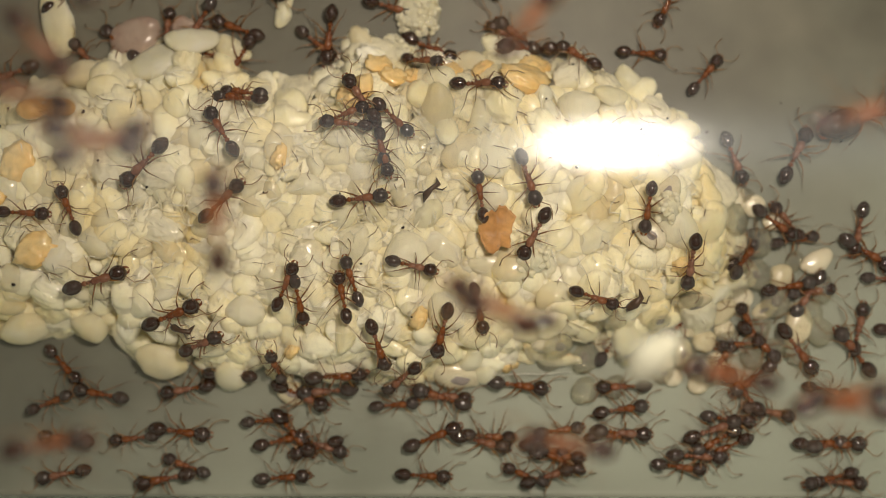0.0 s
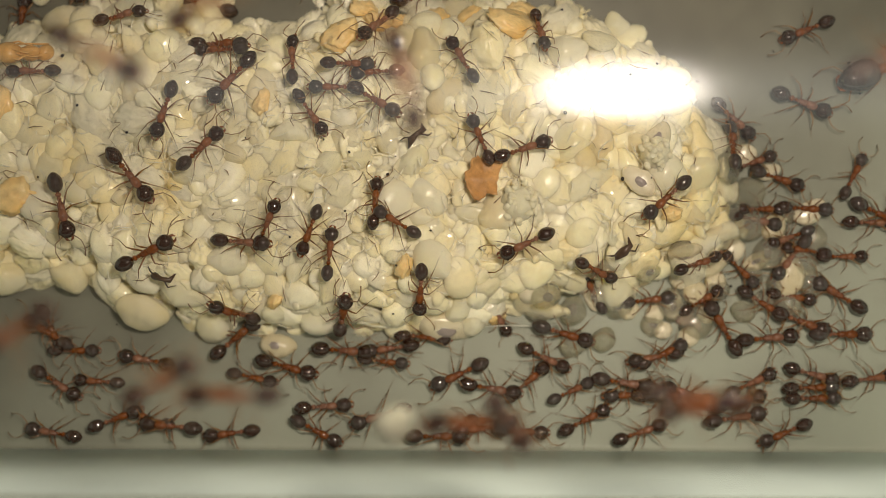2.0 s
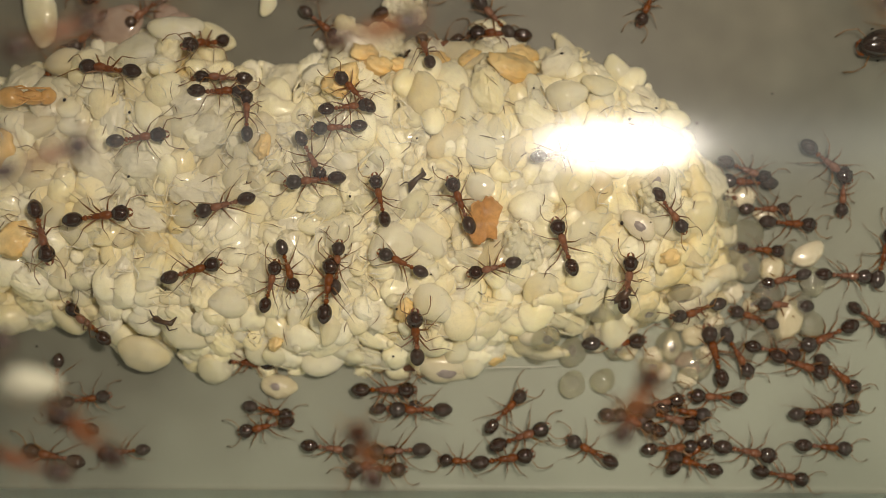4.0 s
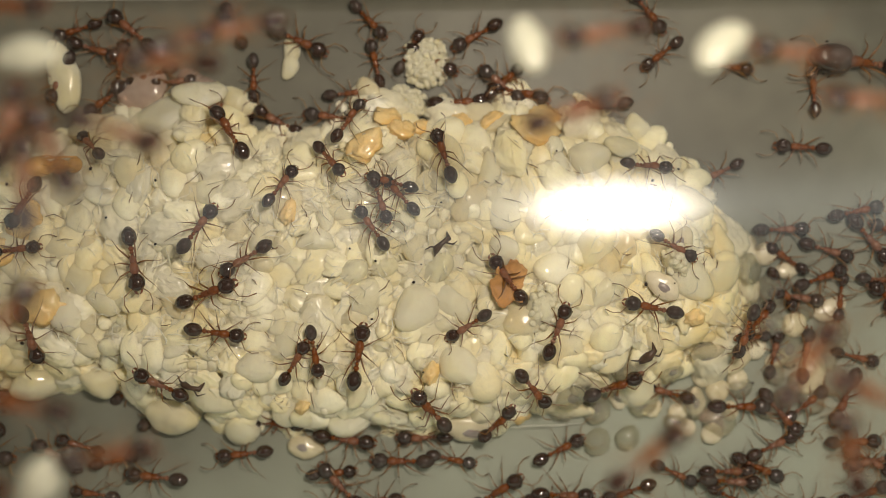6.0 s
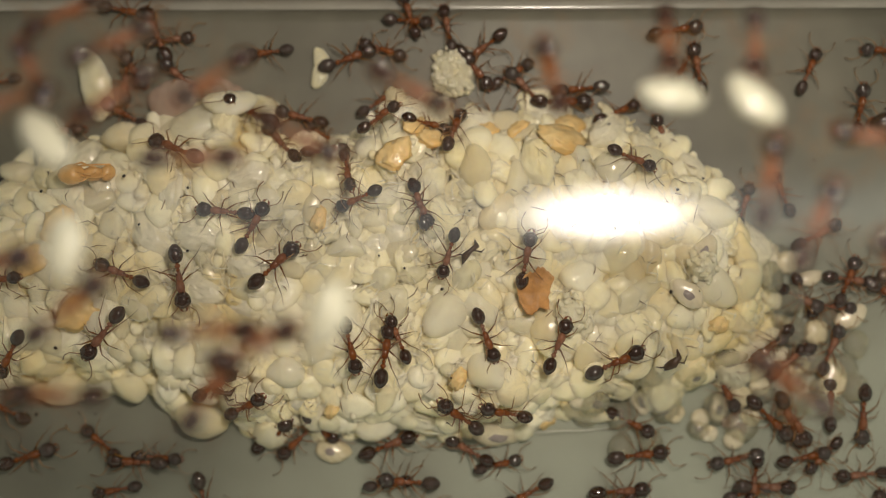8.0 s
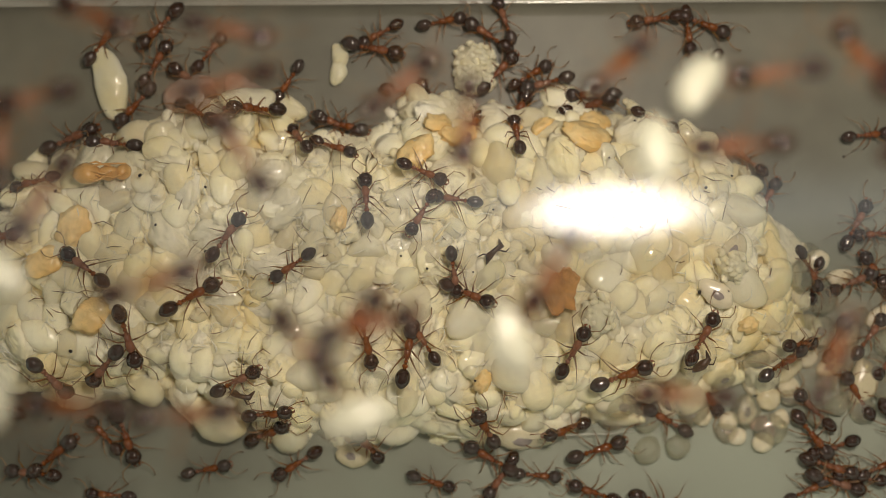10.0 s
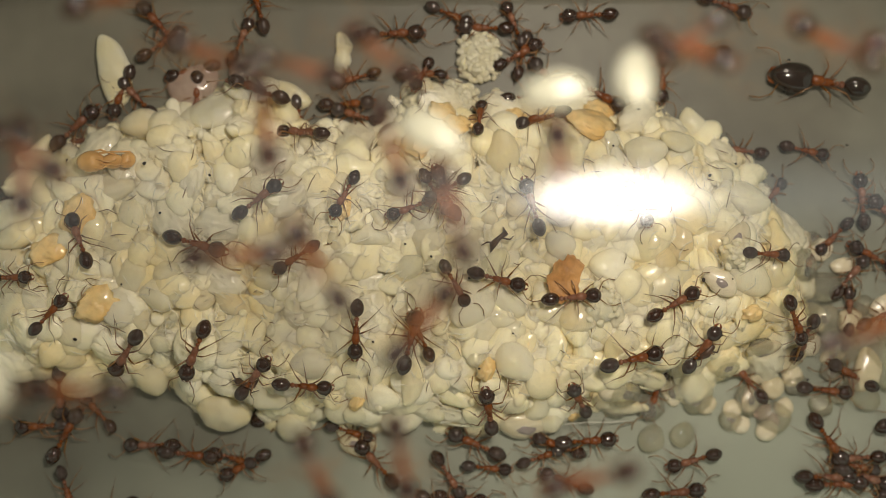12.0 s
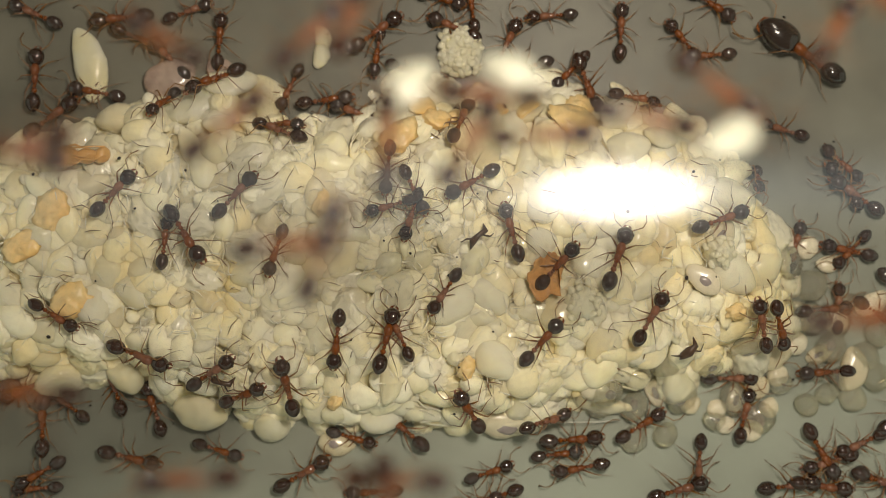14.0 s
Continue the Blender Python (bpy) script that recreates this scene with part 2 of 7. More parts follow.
def ground_normal(x, y, d=0.5):
    gx = (ground_z(x + d, y) - ground_z(x - d, y)) / (2 * d)
    ya, yb = min(y + d, MID + HALF - 0.02), max(y - d, MID + 0.02 - HALF)
    gy = (ground_z(x, ya) - ground_z(x, yb)) / (ya - yb)
    return Vector((-gx, -gy, 1)).normalized()


def standing(x, y, heading, lift=0.0):
    """The pose of a thing that stands at x, y (mm) on the floor or heap and faces heading (degrees, anticlockwise from +x)."""
    n = ground_normal(x, y)
    f = Vector((math.cos(radians(heading)), math.sin(radians(heading)), 0))
    s = n.cross(f).normalized()
    f = s.cross(n)
    m = Matrix((f, s, n)).transposed().to_4x4()
    m.translation = Vector((x, y, ground_z(x, y))) * MM + n * lift * MM
    return m


def treading(x, y, heading):
    """The pose of an ant: on the bare floor, or on the backs of the topmost larvae of the heap."""
    return standing(x, y, heading, 0.42 * min(1.0, heap_rise(x, y) / 0.5))


def hanging(x, y, heading, gap=0.0):
    """The pose of a thing that clings to the inside of the nest's glass cover, back towards the floor."""
    r = HALF - gap
    z = SPRING + math.sqrt(max(r * r - (y - MID) ** 2, 0.01))
    n = (Vector((0, MID, SPRING)) - Vector((0, y, z))).normalized()
    f = Vector((math.cos(radians(heading)), math.sin(radians(heading)), 0))
    s = n.cross(f).normalized()
    f = s.cross(n)
    m = Matrix((f, s, n)).transposed().to_4x4()
    m.translation = Vector((x, y, z)) * MM
    return m


# ---------------------------------------------------------------- mesh helpers


def finish(bm, name, mat, smooth=True):
    me = bpy.data.meshes.new(name)
    for f in bm.faces:
        f.smooth = smooth
    bm.to_mesh(me)
    bm.free()
    for m in (mat if isinstance(mat, (list, tuple)) else [mat]):
        me.materials.append(m)
    return me


def part(name, bm, mat, parent=None, label="", smooth=True):
    ob = new(name, finish(bm, name, mat, smooth))
    if parent:
        ob.parent = parent
    return tagged(ob, label) if label else ob


def scaled_mm(bm):
    bmesh.ops.scale(bm, vec=(MM, MM, MM), verts=bm.verts)
    return bm


def ball(bm, centre, radii, turn=None, seg=14, rings=10, shape=None, mat=0):
    """An ellipsoid added to bm; shape(v) moves its unit-sphere vertices first."""
    got = bmesh.ops.create_uvsphere(bm, u_segments=seg, v_segments=rings, radius=1.0)["verts"]
    for v in got:
        c = v.co.copy()
        if shape:
            c = shape(c)
        c = Vector((c.x * radii[0], c.y * radii[1], c.z * radii[2]))
        if turn:
            c = turn @ c
        v.co = c + Vector(centre)
    for f in {f for v in got for f in v.link_faces}:
        f.material_index = mat
    return got


def limb(bm, points, radii, sides=6, mat=0):
    """A tapered tube through points."""
    rings = []
    for i, (p, r) in enumerate(zip(points, radii)):
        p = Vector(p)
        d = (Vector(points[min(i + 1, len(points) - 1)]) - Vector(points[max(i - 1, 0)])).normalized()
        a = d.orthogonal().normalized() if abs(d.z) > 0.95 else d.cross(Vector((0, 0, 1))).normalized()
        b = d.cross(a)
        rings.append([bm.verts.new(p + (a * math.cos(k * math.tau / sides) + b * math.sin(k * math.tau / sides)) * r)
                      for k in range(sides)])
    for r0, r1 in zip(rings, rings[1:]):
        for k in range(sides):
            f = bm.faces.new((r0[k], r0[(k + 1) % sides], r1[(k + 1) % sides], r1[k]))
            f.material_index = mat
    bm.faces.new(rings[0][::-1]).material_index = mat
    bm.faces.new(rings[-1]).material_index = mat


def extrude_profile(name, inner, outer, mat, ends=True):
    """A long piece with the same cross-section all along x; inner and outer are matching lists of (y, z)."""
    bm = bmesh.new()
    n, xs = len(inner), [-26.0 + 13.0 * i for i in range(5)]
    rings = [[[bm.verts.new((x, y, z)) for y, z in side] for side in (inner, outer)] for x in xs]
    for (a0, b0), (a1, b1) in zip(rings, rings[1:]):
        for j in range(n - 1):
            bm.faces.new((a0[j], a1[j], a1[j + 1], a0[j + 1]))
            bm.faces.new((b0[j], b0[j + 1], b1[j + 1], b1[j]))
        for j in (0, n - 1) if ends else ():
            bm.faces.new((a0[j], b0[j], b1[j], a1[j]))
    bmesh.ops.recalc_face_normals(bm, faces=bm.faces)
    return part(name, scaled_mm(bm), mat)


# ---------------------------------------------------------------- nest and table

span = [MID - HALF * 0.999 + i * (2 * HALF * 0.999 - FOOT) / 40 for i in range(41)]
span += [MID - HALF + FILLET * (1 - math.cos(radians(a))) for a in range(5, 90, 8)]
span = sorted(span)
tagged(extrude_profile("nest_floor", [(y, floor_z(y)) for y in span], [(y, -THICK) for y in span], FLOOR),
       "grey flat floor of a glass ant nest, painted brighter towards its near side", "nest floor", kind="structure")
tagged(extrude_profile("nest_wall", [(MID - HALF, -THICK), (MID - HALF, SPRING)], [(MID - HALF - THICK, -THICK), (MID - HALF - THICK, SPRING)], WALL),
       "pale greenish upright glass side wall of the nest", "nest wall", kind="structure")
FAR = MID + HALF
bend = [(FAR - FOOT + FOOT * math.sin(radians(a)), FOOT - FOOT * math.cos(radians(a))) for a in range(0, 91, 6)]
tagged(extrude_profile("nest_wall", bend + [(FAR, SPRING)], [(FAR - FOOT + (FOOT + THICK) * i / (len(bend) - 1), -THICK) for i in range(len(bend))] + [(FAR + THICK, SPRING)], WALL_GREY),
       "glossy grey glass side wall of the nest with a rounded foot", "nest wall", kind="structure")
for side in (-1, 1):
    bm = bmesh.new()
    rim = [(HALF + THICK) * math.sin(radians(a)) for a in range(-90, 91, 6)]
    edge = [(y, SPRING + math.sqrt(max(0.0, (HALF + THICK) ** 2 - y * y))) for y in rim] + [(HALF + THICK, -THICK), (-HALF - THICK, -THICK)]
    two = [[bm.verts.new((side * (26.02 + d), MID + y, z)) for y, z in edge] for d in (0, THICK)]
    bm.faces.new(two[0])
    bm.faces.new(two[1])
    for i in range(len(edge)):
        j = (i + 1) % len(edge)
        bm.faces.new((two[0][i], two[0][j], two[1][j], two[1][i]))
    bmesh.ops.recalc_face_normals(bm, faces=bm.faces)
    tagged(part("nest_wall", scaled_mm(bm), WALL, smooth=False), "pale greenish arched end wall of the nest", "nest wall", kind="structure")
arch = [radians(a) for a in range(-90, 91, 2)]
cover = tagged(extrude_profile("nest_cover", [(MID + HALF * math.sin(a), SPRING + 0.05 + HALF * math.cos(a)) for a in arch],
                               [(MID + (HALF + THICK) * math.sin(a), SPRING + 0.05 + (HALF + THICK) * math.cos(a)) for a in arch], GLASS, False),
               "clear arched glass cover of the ant nest", "glass cover", kind="structure")
cover.visible_shadow = False

bm = bmesh.new()
bmesh.ops.create_grid(bm, x_segments=8, y_segments=8, size=0.07)
for v in bm.verts:
    v.co.y *= 0.65
    v.co.z = (-THICK - 0.02) * MM
tagged(part("table", bm, TABLE, smooth=False), "pale grey-green table top under the nest", "table", kind="structure")


def build_torch():
    """A small round torch that is carried beside the lens."""
    root = tagged(new("torch"), "small round black torch with a glowing white face", "torch")
    bm = bmesh.new()
    bmesh.ops.create_cone(bm, cap_ends=True, segments=40, radius1=4.9, radius2=4.9, depth=6.0)
    bmesh.ops.translate(bm, vec=(0, 0, 3.2), verts=bm.verts)
    bmesh.ops.bevel(bm, geom=bm.edges[:], offset=0.3, segments=2, affect="EDGES")
    part("barrel", scaled_mm(bm), TORCH_BODY, root)
    bm = bmesh.new()
    bmesh.ops.create_circle(bm, cap_ends=True, segments=40, radius=3.0)
    bmesh.ops.reverse_faces(bm, faces=bm.faces)
    part("lamp_face", scaled_mm(bm), TORCH_GLOW, root, "glowing white lamp face", smooth=False)
    return root


torch = build_torch()

# ---------------------------------------------------------------- brood


def larva_mesh(kind, seed):
    """One piece of brood, lying along x on z = 0, in mm."""
    rnd = random.Random(seed)
    bm = bmesh.new()
    wob = Vector((seed * 3.7, seed * 1.3, 0))
    lump, fine = 0.07, 0.01
    if kind == "plump":            # fat egg-shaped larva with faint rings
        bend, long = rnd.uniform(0.0, 0.25), rnd.uniform(0.50, 0.66)

        def shape(c):
            k = (1 - 0.20 * max(0, c.x)) * (1 + 0.012 * math.cos(c.x * 21))
            return Vector((c.x, c.y * k + bend * c.x * c.x, c.z * k))
        ball(bm, (0, 0, 0.42), (long, 0.46, 0.44), seg=20, rings=24, shape=shape)
    elif kind == "bean":           # curved, ringed, tapering to a small hooked head
        bend = rnd.uniform(0.45, 0.8)

        def shape(c):
            k = (1 - 0.38 * max(0, c.x) - 0.08 * max(0, -c.x)) * (1 + 0.03 * math.cos(c.x * 22))
            return Vector((c.x, c.y * k + bend * c.x * c.x, c.z * k))
        ball(bm, (0, -0.08, 0.34), (0.68, 0.36, 0.36), seg=18, rings=28, shape=shape)
        ball(bm, (0.60, 0.19, 0.34), (0.13, 0.12, 0.12), seg=10, rings=8)
    elif kind == "pupa":           # pale pupa: head, body, gaster, folded legs
        lump, fine = 0.05, 0.015
        ball(bm, (0.52, 0, 0.31), (0.25, 0.25, 0.22), seg=14, rings=10)
        ball(bm, (0.10, 0, 0.33), (0.34, 0.21, 0.25), seg=14, rings=10)
        ball(bm, (-0.48, 0, 0.33), (0.40, 0.31, 0.29), seg=16, rings=12,
             shape=lambda c: Vector((c.x, c.y * (1 + 0.12 * c.x), c.z * (1 + 0.04 * math.cos(c.x * 16)))))
        for s in (-1, 1):
            limb(bm, [(0.62, s * 0.16, 0.47), (0.25, s * 0.24, 0.46), (-0.25, s * 0.20, 0.50)], [0.028, 0.03, 0.015])
            limb(bm, [(0.20, s * 0.10, 0.53), (0.0, s * 0.18, 0.55), (-0.40, s * 0.09, 0.585)], [0.028, 0.03, 0.014])
            limb(bm, [(0.05, s * 0.16, 0.48), (-0.2, s * 0.33, 0.42), (-0.62, s * 0.20, 0.46)], [0.028, 0.03, 0.014])
    elif kind == "young":          # small round young larva
        ball(bm, (0, 0, 0.26), (0.31, 0.27, 0.27), seg=14, rings=12,
             shape=lambda c: Vector((c.x, c.y * (1 - 0.2 * c.x) + 0.2 * c.x * c.x, c.z * (1 - 0.15 * c.x))))
    elif kind == "crumple":        # thin shrunken skin, creased in fine folds along its length
        lump, fine = 0.06, 0.015

        def shape(c):
            fold = abs(noise.noise(Vector((c.x * 1.3, c.y * 5.0, c.z * 5.0)) + wob)) + 0.5 * abs(noise.noise(Vector((c.x * 3, c.y * 10.0, c.z * 10.0)) + wob))
            return c * (1.05 + 0.18 * noise.noise(c * 1.8 + wob) - 0.24 * fold)
        ball(bm, (0, 0, 0.34), (0.66, 0.44, 0.38), seg=34, rings=30, shape=shape)
    for v in bm.verts:
        v.co += noise.noise_vector(v.co * 1.7 + wob) * lump + noise.noise_vector(v.co * 6 + wob) * fine
    return bm


KINDS = (("plump", BROOD, 9), ("bean", BROOD, 8), ("pupa", PUPA, 5), ("young", BROOD, 4), ("crumple", FOLDED, 9))
LABELS = {"plump": "plump cream-white ant larva lying in the brood heap",
          "bean": "curved ringed cream-coloured ant larva in the heap",
          "pupa": "pale ant pupa with folded legs in the heap",
          "young": "small round pale young larva in the heap",
          "crumple": "crumpled whitish brood skin in the heap"}
brood_meshes = {k: [finish(scaled_mm(larva_mesh(k, s + 11)), k, m) for s in range(n)] for k, m, n in KINDS}


def pick_kind(r):
    return "bean" if r < 0.24 else "plump" if r < 0.58 else "pupa" if r < 0.72 else "crumple" if r < 0.92 else "young"


def lying(rnd, x, y, sink, scale, tilt=12, flat=0.5):
    n = ground_normal(x, y, 0.8)
    q = Vector((0, 0, 1)).rotation_difference(n).to_matrix().to_4x4()
    m = Matrix.Translation(Vector((x, y, ground_z(x, y) - sink)) * MM) @ q
    return m @ pose(0, 0, 0, rnd.uniform(-tilt, tilt), rnd.uniform(-tilt, tilt), rnd.uniform(0, 360)) @ Matrix.Diagonal((scale, scale, scale * flat, 1))


def scatter(rnd, gap, inset, tries):
    """Places on the heap no closer to one another than gap."""
    got, cells = [], {}
    for _ in range(tries):
        x, y = rnd.uniform(-17.3, 10.8), rnd.uniform(-5.6, 6.9)
        if heap_rise(x, y) < inset:
            continue
        c = (int(x // gap), int(y // gap))
        if any((x - a) ** 2 + (y - b) ** 2 < gap * gap for i in (-1, 0, 1) for j in (-1, 0, 1)
               for a, b in cells.get((c[0] + i, c[1] + j), ())):
            continue
        cells.setdefault(c, []).append((x, y))
        got.append((x, y))
    return got


def build_heap():
    rnd = random.Random(5)
    # the close-packed lower brood, one mass that nobody could count
    verts, faces = [], []
    for x, y in scatter(rnd, 0.5, 0.02, 9000):
        k = pick_kind(rnd.random())
        me = rnd.choice(brood_meshes[k])
        m = lying(rnd, x, y, 0.30 + rnd.random() * 0.24, rnd.uniform(0.9, 1.4), 30, 0.76)
        base = len(verts)
        verts += [m @ v.co for v in me.vertices]
        faces += [[base + i for i in p.vertices] for p in me.polygons]
    me = bpy.data.meshes.new("brood_mass")
    me.from_pydata(verts, [], faces)
    me.materials.append(BROOD_UNDER)
    me.polygons.foreach_set("use_smooth", [True] * len(me.polygons))
    tagged(new("brood_mass", me), "close-packed cream-coloured ant brood heaped on the nest floor", "ant brood", kind="stuff")
    # solid core that the mass lies on
    bm = bmesh.new()
    nx, ny = 190, 84
    grid = []
    for i in range(nx + 1):
        x = HEAP[0][0] + (HEAP[-1][0] - HEAP[0][0]) * i / nx
        e = heap_edges(min(max(x, HEAP[0][0] + 0.01), HEAP[-1][0] - 0.01))
        row = []
        for j in range(ny + 1):
            y = e[1] + (e[0] - e[1]) * j / ny
            lift = -0.18 * min(1.0, heap_rise(x, y) / 0.4) - 0.06
            row.append(bm.verts.new((x, y, ground_z(x, y) + lift + 0.13 * noise.noise(Vector((x * 0.9, y * 0.9, 0))) + 0.06 * noise.noise(Vector((x * 2.6, y * 2.6, 3))))))
        grid.append(row)
    for i in range(nx):
        for j in range(ny):
            bm.faces.new((grid[i][j], grid[i + 1][j], grid[i + 1][j + 1], grid[i][j + 1]))
    tagged(part("brood_core", scaled_mm(bm), BROOD_UNDER), "packed cream brood deep inside the heap", "ant brood", kind="stuff")
    # the larvae and pupae that lie on top
    spots = scatter(rnd, 0.72, 0.04, 26000)
    rnd.shuffle(spots)
    for x, y in spots[:560]:
        k = pick_kind(rnd.random())
        size = rnd.choice((0.8, 1.0, 1.15, 1.3, 1.55)) * rnd.uniform(0.92, 1.08)
        deep = (0.26 + 0.42 * (size - 0.8) + rnd.uniform(-0.08, 0.10)) * min(1.0, heap_rise(x, y) / 0.7)
        ob = new("pupa" if k == "pupa" else "brood_skin" if k == "crumple" else "larva", rnd.choice(brood_meshes[k]))
        ob.matrix_basis = lying(rnd, x, y, deep * 0.9, size, 26, rnd.uniform(0.62, 0.95))
        tagged(ob, LABELS[k], "pupa" if k == "pupa" else "larva", "ant brood on the heap")


build_heap()


def build_scraps():
    """Shed skins, hairs and leg bits strewn over the heap, far too many to count; the brown ones also imitate shaded
    creases.
    """
    rnd = random.Random(8)
    for name, mat, count, thick, label in (("skin_scraps", SKIN, 1500, 0.011, "fine pale shed skin scraps strewn over the brood heap"),
                                           ("leg_scraps", SCRAP, 300, 0.012, "fine brown leg scraps and imitated dark creases strewn over the brood heap")):
        bm = bmesh.new()
        made = 0
        while made < count:
            x, y = rnd.uniform(-17, 10.8), rnd.uniform(-5.2, 6.6)
            if heap_rise(x, y) < 0.25:
                continue
            made += 1
            z = ground_z(x, y) + rnd.uniform(0.1, 0.42)
            a, b, c = rnd.uniform(0, math.tau), rnd.uniform(-0.5, 0.5), rnd.uniform(0.08, 0.36)
            d = Vector((math.cos(a), math.sin(a), b * 0.6)) * c
            m = Vector((x, y, z + 0.12))
            bend = Vector((-d.y, d.x, 0)) * rnd.uniform(-0.4, 0.4) + Vector((0, 0, rnd.uniform(0, 0.12)))
            t = thick * rnd.uniform(0.6, 1.7)
            limb(bm, [m - d, m + bend, m + d], [t * 0.5, t, t * 0.4], 4)
        tagged(part(name, scaled_mm(bm), mat), label, "scraps", kind="stuff")


build_scraps()

# ---------------------------------------------------------------- ants


def leg_mesh(s, reach, fore, k):
    """One leg from its hip at the origin; s is the side, fore its slant, down to the ground 0.42 mm below."""
    bm = bmesh.new()
    knee = (reach * 0.42 * fore, s * reach * 0.50, 0.22)
    ankle = (reach * 0.75 * fore, s * reach * 0.86, -0.22)
    toe = (reach * 1.05 * fore, s * reach * 1.12, -0.42)
    mid = [(a + b) / 2 for a, b in zip((0, 0, 0), knee)]
    limb(bm, [(0, 0, 0), (mid[0], mid[1], mid[2] + 0.03), knee], [0.028, 0.035, 0.020], 6)
    limb(bm, [knee, [(a + b) / 2 for a, b in zip(knee, ankle)], ankle], [0.015, 0.019, 0.011], 6)
    limb(bm, [ankle, toe, (toe[0] + 0.06 * fore, toe[1] + s * 0.05, toe[2] + 0.005)], [0.009, 0.006, 0.004], 5)
    bmesh.ops.scale(bm, vec=(k * MM,) * 3, verts=bm.verts)
    return bm


HIPS = ((0.34, 0.11, 0.60, 1.25), (0.14, 0.12, 0.62, -0.45), (-0.06, 0.10, 0.68, -1.35))


def build_ant(k=1.0, head=1.0, gaster=1.0, shell=SHELL):
    """An ant of the small caste facing +x with its feet on z = 0, about 2.3 mm long when k is 1."""
    root = new("ant")

    def done(bm):
        bmesh.ops.scale(bm, vec=(k * MM,) * 3, verts=bm.verts)
        return bm

    hz, front = 0.42, 0.48 + 0.64 * head
    bm = bmesh.new()
    ball(bm, (0.48 + 0.32 * head, 0, hz + 0.06), (0.32 * head, 0.295 * head, 0.25 * head), seg=20, rings=14,
         shape=lambda c: Vector((c.x, c.y * (1 + 0.06 * c.x) * (1 - 0.16 * max(0, -c.x - 0.72)), c.z)) if head < 1.5 else
         Vector((c.x * 1.12 + 0.30 * c.y * c.y * (c.x < 0) * c.x, c.y * (0.84 - 0.14 * c.x), c.z * 0.8)))
    hd = part("head", done(bm), shell, root, "glossy dark brown head")
    bm = bmesh.new()
    for s in (-1, 1):
        ball(bm, (0.48 + 0.42 * head, s * 0.265 * head, hz + 0.12), (0.055, 0.03, 0.05), seg=8, rings=6)
    part("eye", done(bm), EYE, hd)
    bm = bmesh.new()
    for s in (-1, 1):
        limb(bm, [(front - 0.09, s * 0.12 * head, hz), (front + 0.03, s * 0.10 * head, hz - 0.04), (front + 0.10, s * 0.02, hz - 0.06)],
             [0.055, 0.045, 0.012], 6)
    part("mandible", done(bm), RUST, hd, "rust-brown jaws")
    bm = bmesh.new()
    ball(bm, (0.32, 0, hz + 0.10), (0.25, 0.165, 0.17), seg=16, rings=12)
    ball(bm, (0.04, 0, hz + 0.05), (0.25, 0.125, 0.135), seg=16, rings=12)
    limb(bm, [(0.50, 0, hz + 0.08), (0.60, 0, hz + 0.07)], [0.075, 0.07], 8)
    for s in (-1, 1):
        limb(bm, [(-0.10, s * 0.07, hz + 0.12), (-0.19, s * 0.09, hz + 0.21)], [0.03, 0.008], 5)
    part("thorax", done(bm), RUST, root, "rust-red slender thorax")
    bm = bmesh.new()
    limb(bm, [(-0.14, 0, hz), (-0.24, 0, hz), (-0.52, 0, hz + 0.03)], [0.055, 0.05, 0.06], 8)
    ball(bm, (-0.27, 0, hz + 0.05), (0.07, 0.08, 0.11), seg=10, rings=8)
    ball(bm, (-0.42, 0, hz + 0.03), (0.085, 0.11, 0.10), seg=10, rings=8)
    part("petiole", done(bm), RUST, root, "rust-red knotted waist")
    bm = bmesh.new()
    ball(bm, (-0.85, 0, hz + 0.06), (0.35 * gaster, 0.27 * gaster, 0.26 * gaster), seg=20, rings=20,
         shape=lambda c: Vector((c.x, c.y, c.z)) * (1.0 - 0.02 * (math.cos(c.x * 12) > 0.8))
         if c.x > -0.4 else Vector((c.x * 1.08, c.y * (1 + 0.35 * (c.x + 0.4)), c.z * (1 + 0.35 * (c.x + 0.4)))))
    part("gaster", done(bm), shell, root, "glossy blackish brown banded gaster")
    for s in (-1, 1):
        bm = bmesh.new()
        elbow = (0.24, s * 0.34, 0.12)
        limb(bm, [(0, 0, 0), elbow], [0.022, 0.018], 5)
        limb(bm, [elbow, (0.52, s * 0.42, -0.02), (0.78, s * 0.36, -0.20)], [0.015, 0.018, 0.024], 5)
        a = part("antenna", done(bm), LEG, root, "thin elbowed feeler")
        a.location = Vector((0.48 + 0.52 * head, s * 0.13 * head, hz + 0.1)) * k * MM
        for x, y, reach, fore in HIPS:
            g = part("leg", leg_mesh(s, reach, fore, k), LEG, root, "thin brown jointed leg")
            g.location = Vector((x, s * y, hz)) * k * MM
    return root


def ant_label(size, place):
    if size == "large":
        return "big-headed dark brown soldier ant " + place
    return {"slight": "tiny", "small": "small", "usual": "slender"}[size] + \
        " rust-red ant with dark gaster " + place


templates = {"slight": build_ant(0.76), "small": build_ant(0.85), "usual": build_ant(0.94), "large": build_ant(1.2, 1.75, 1.1, SOLDIER)}

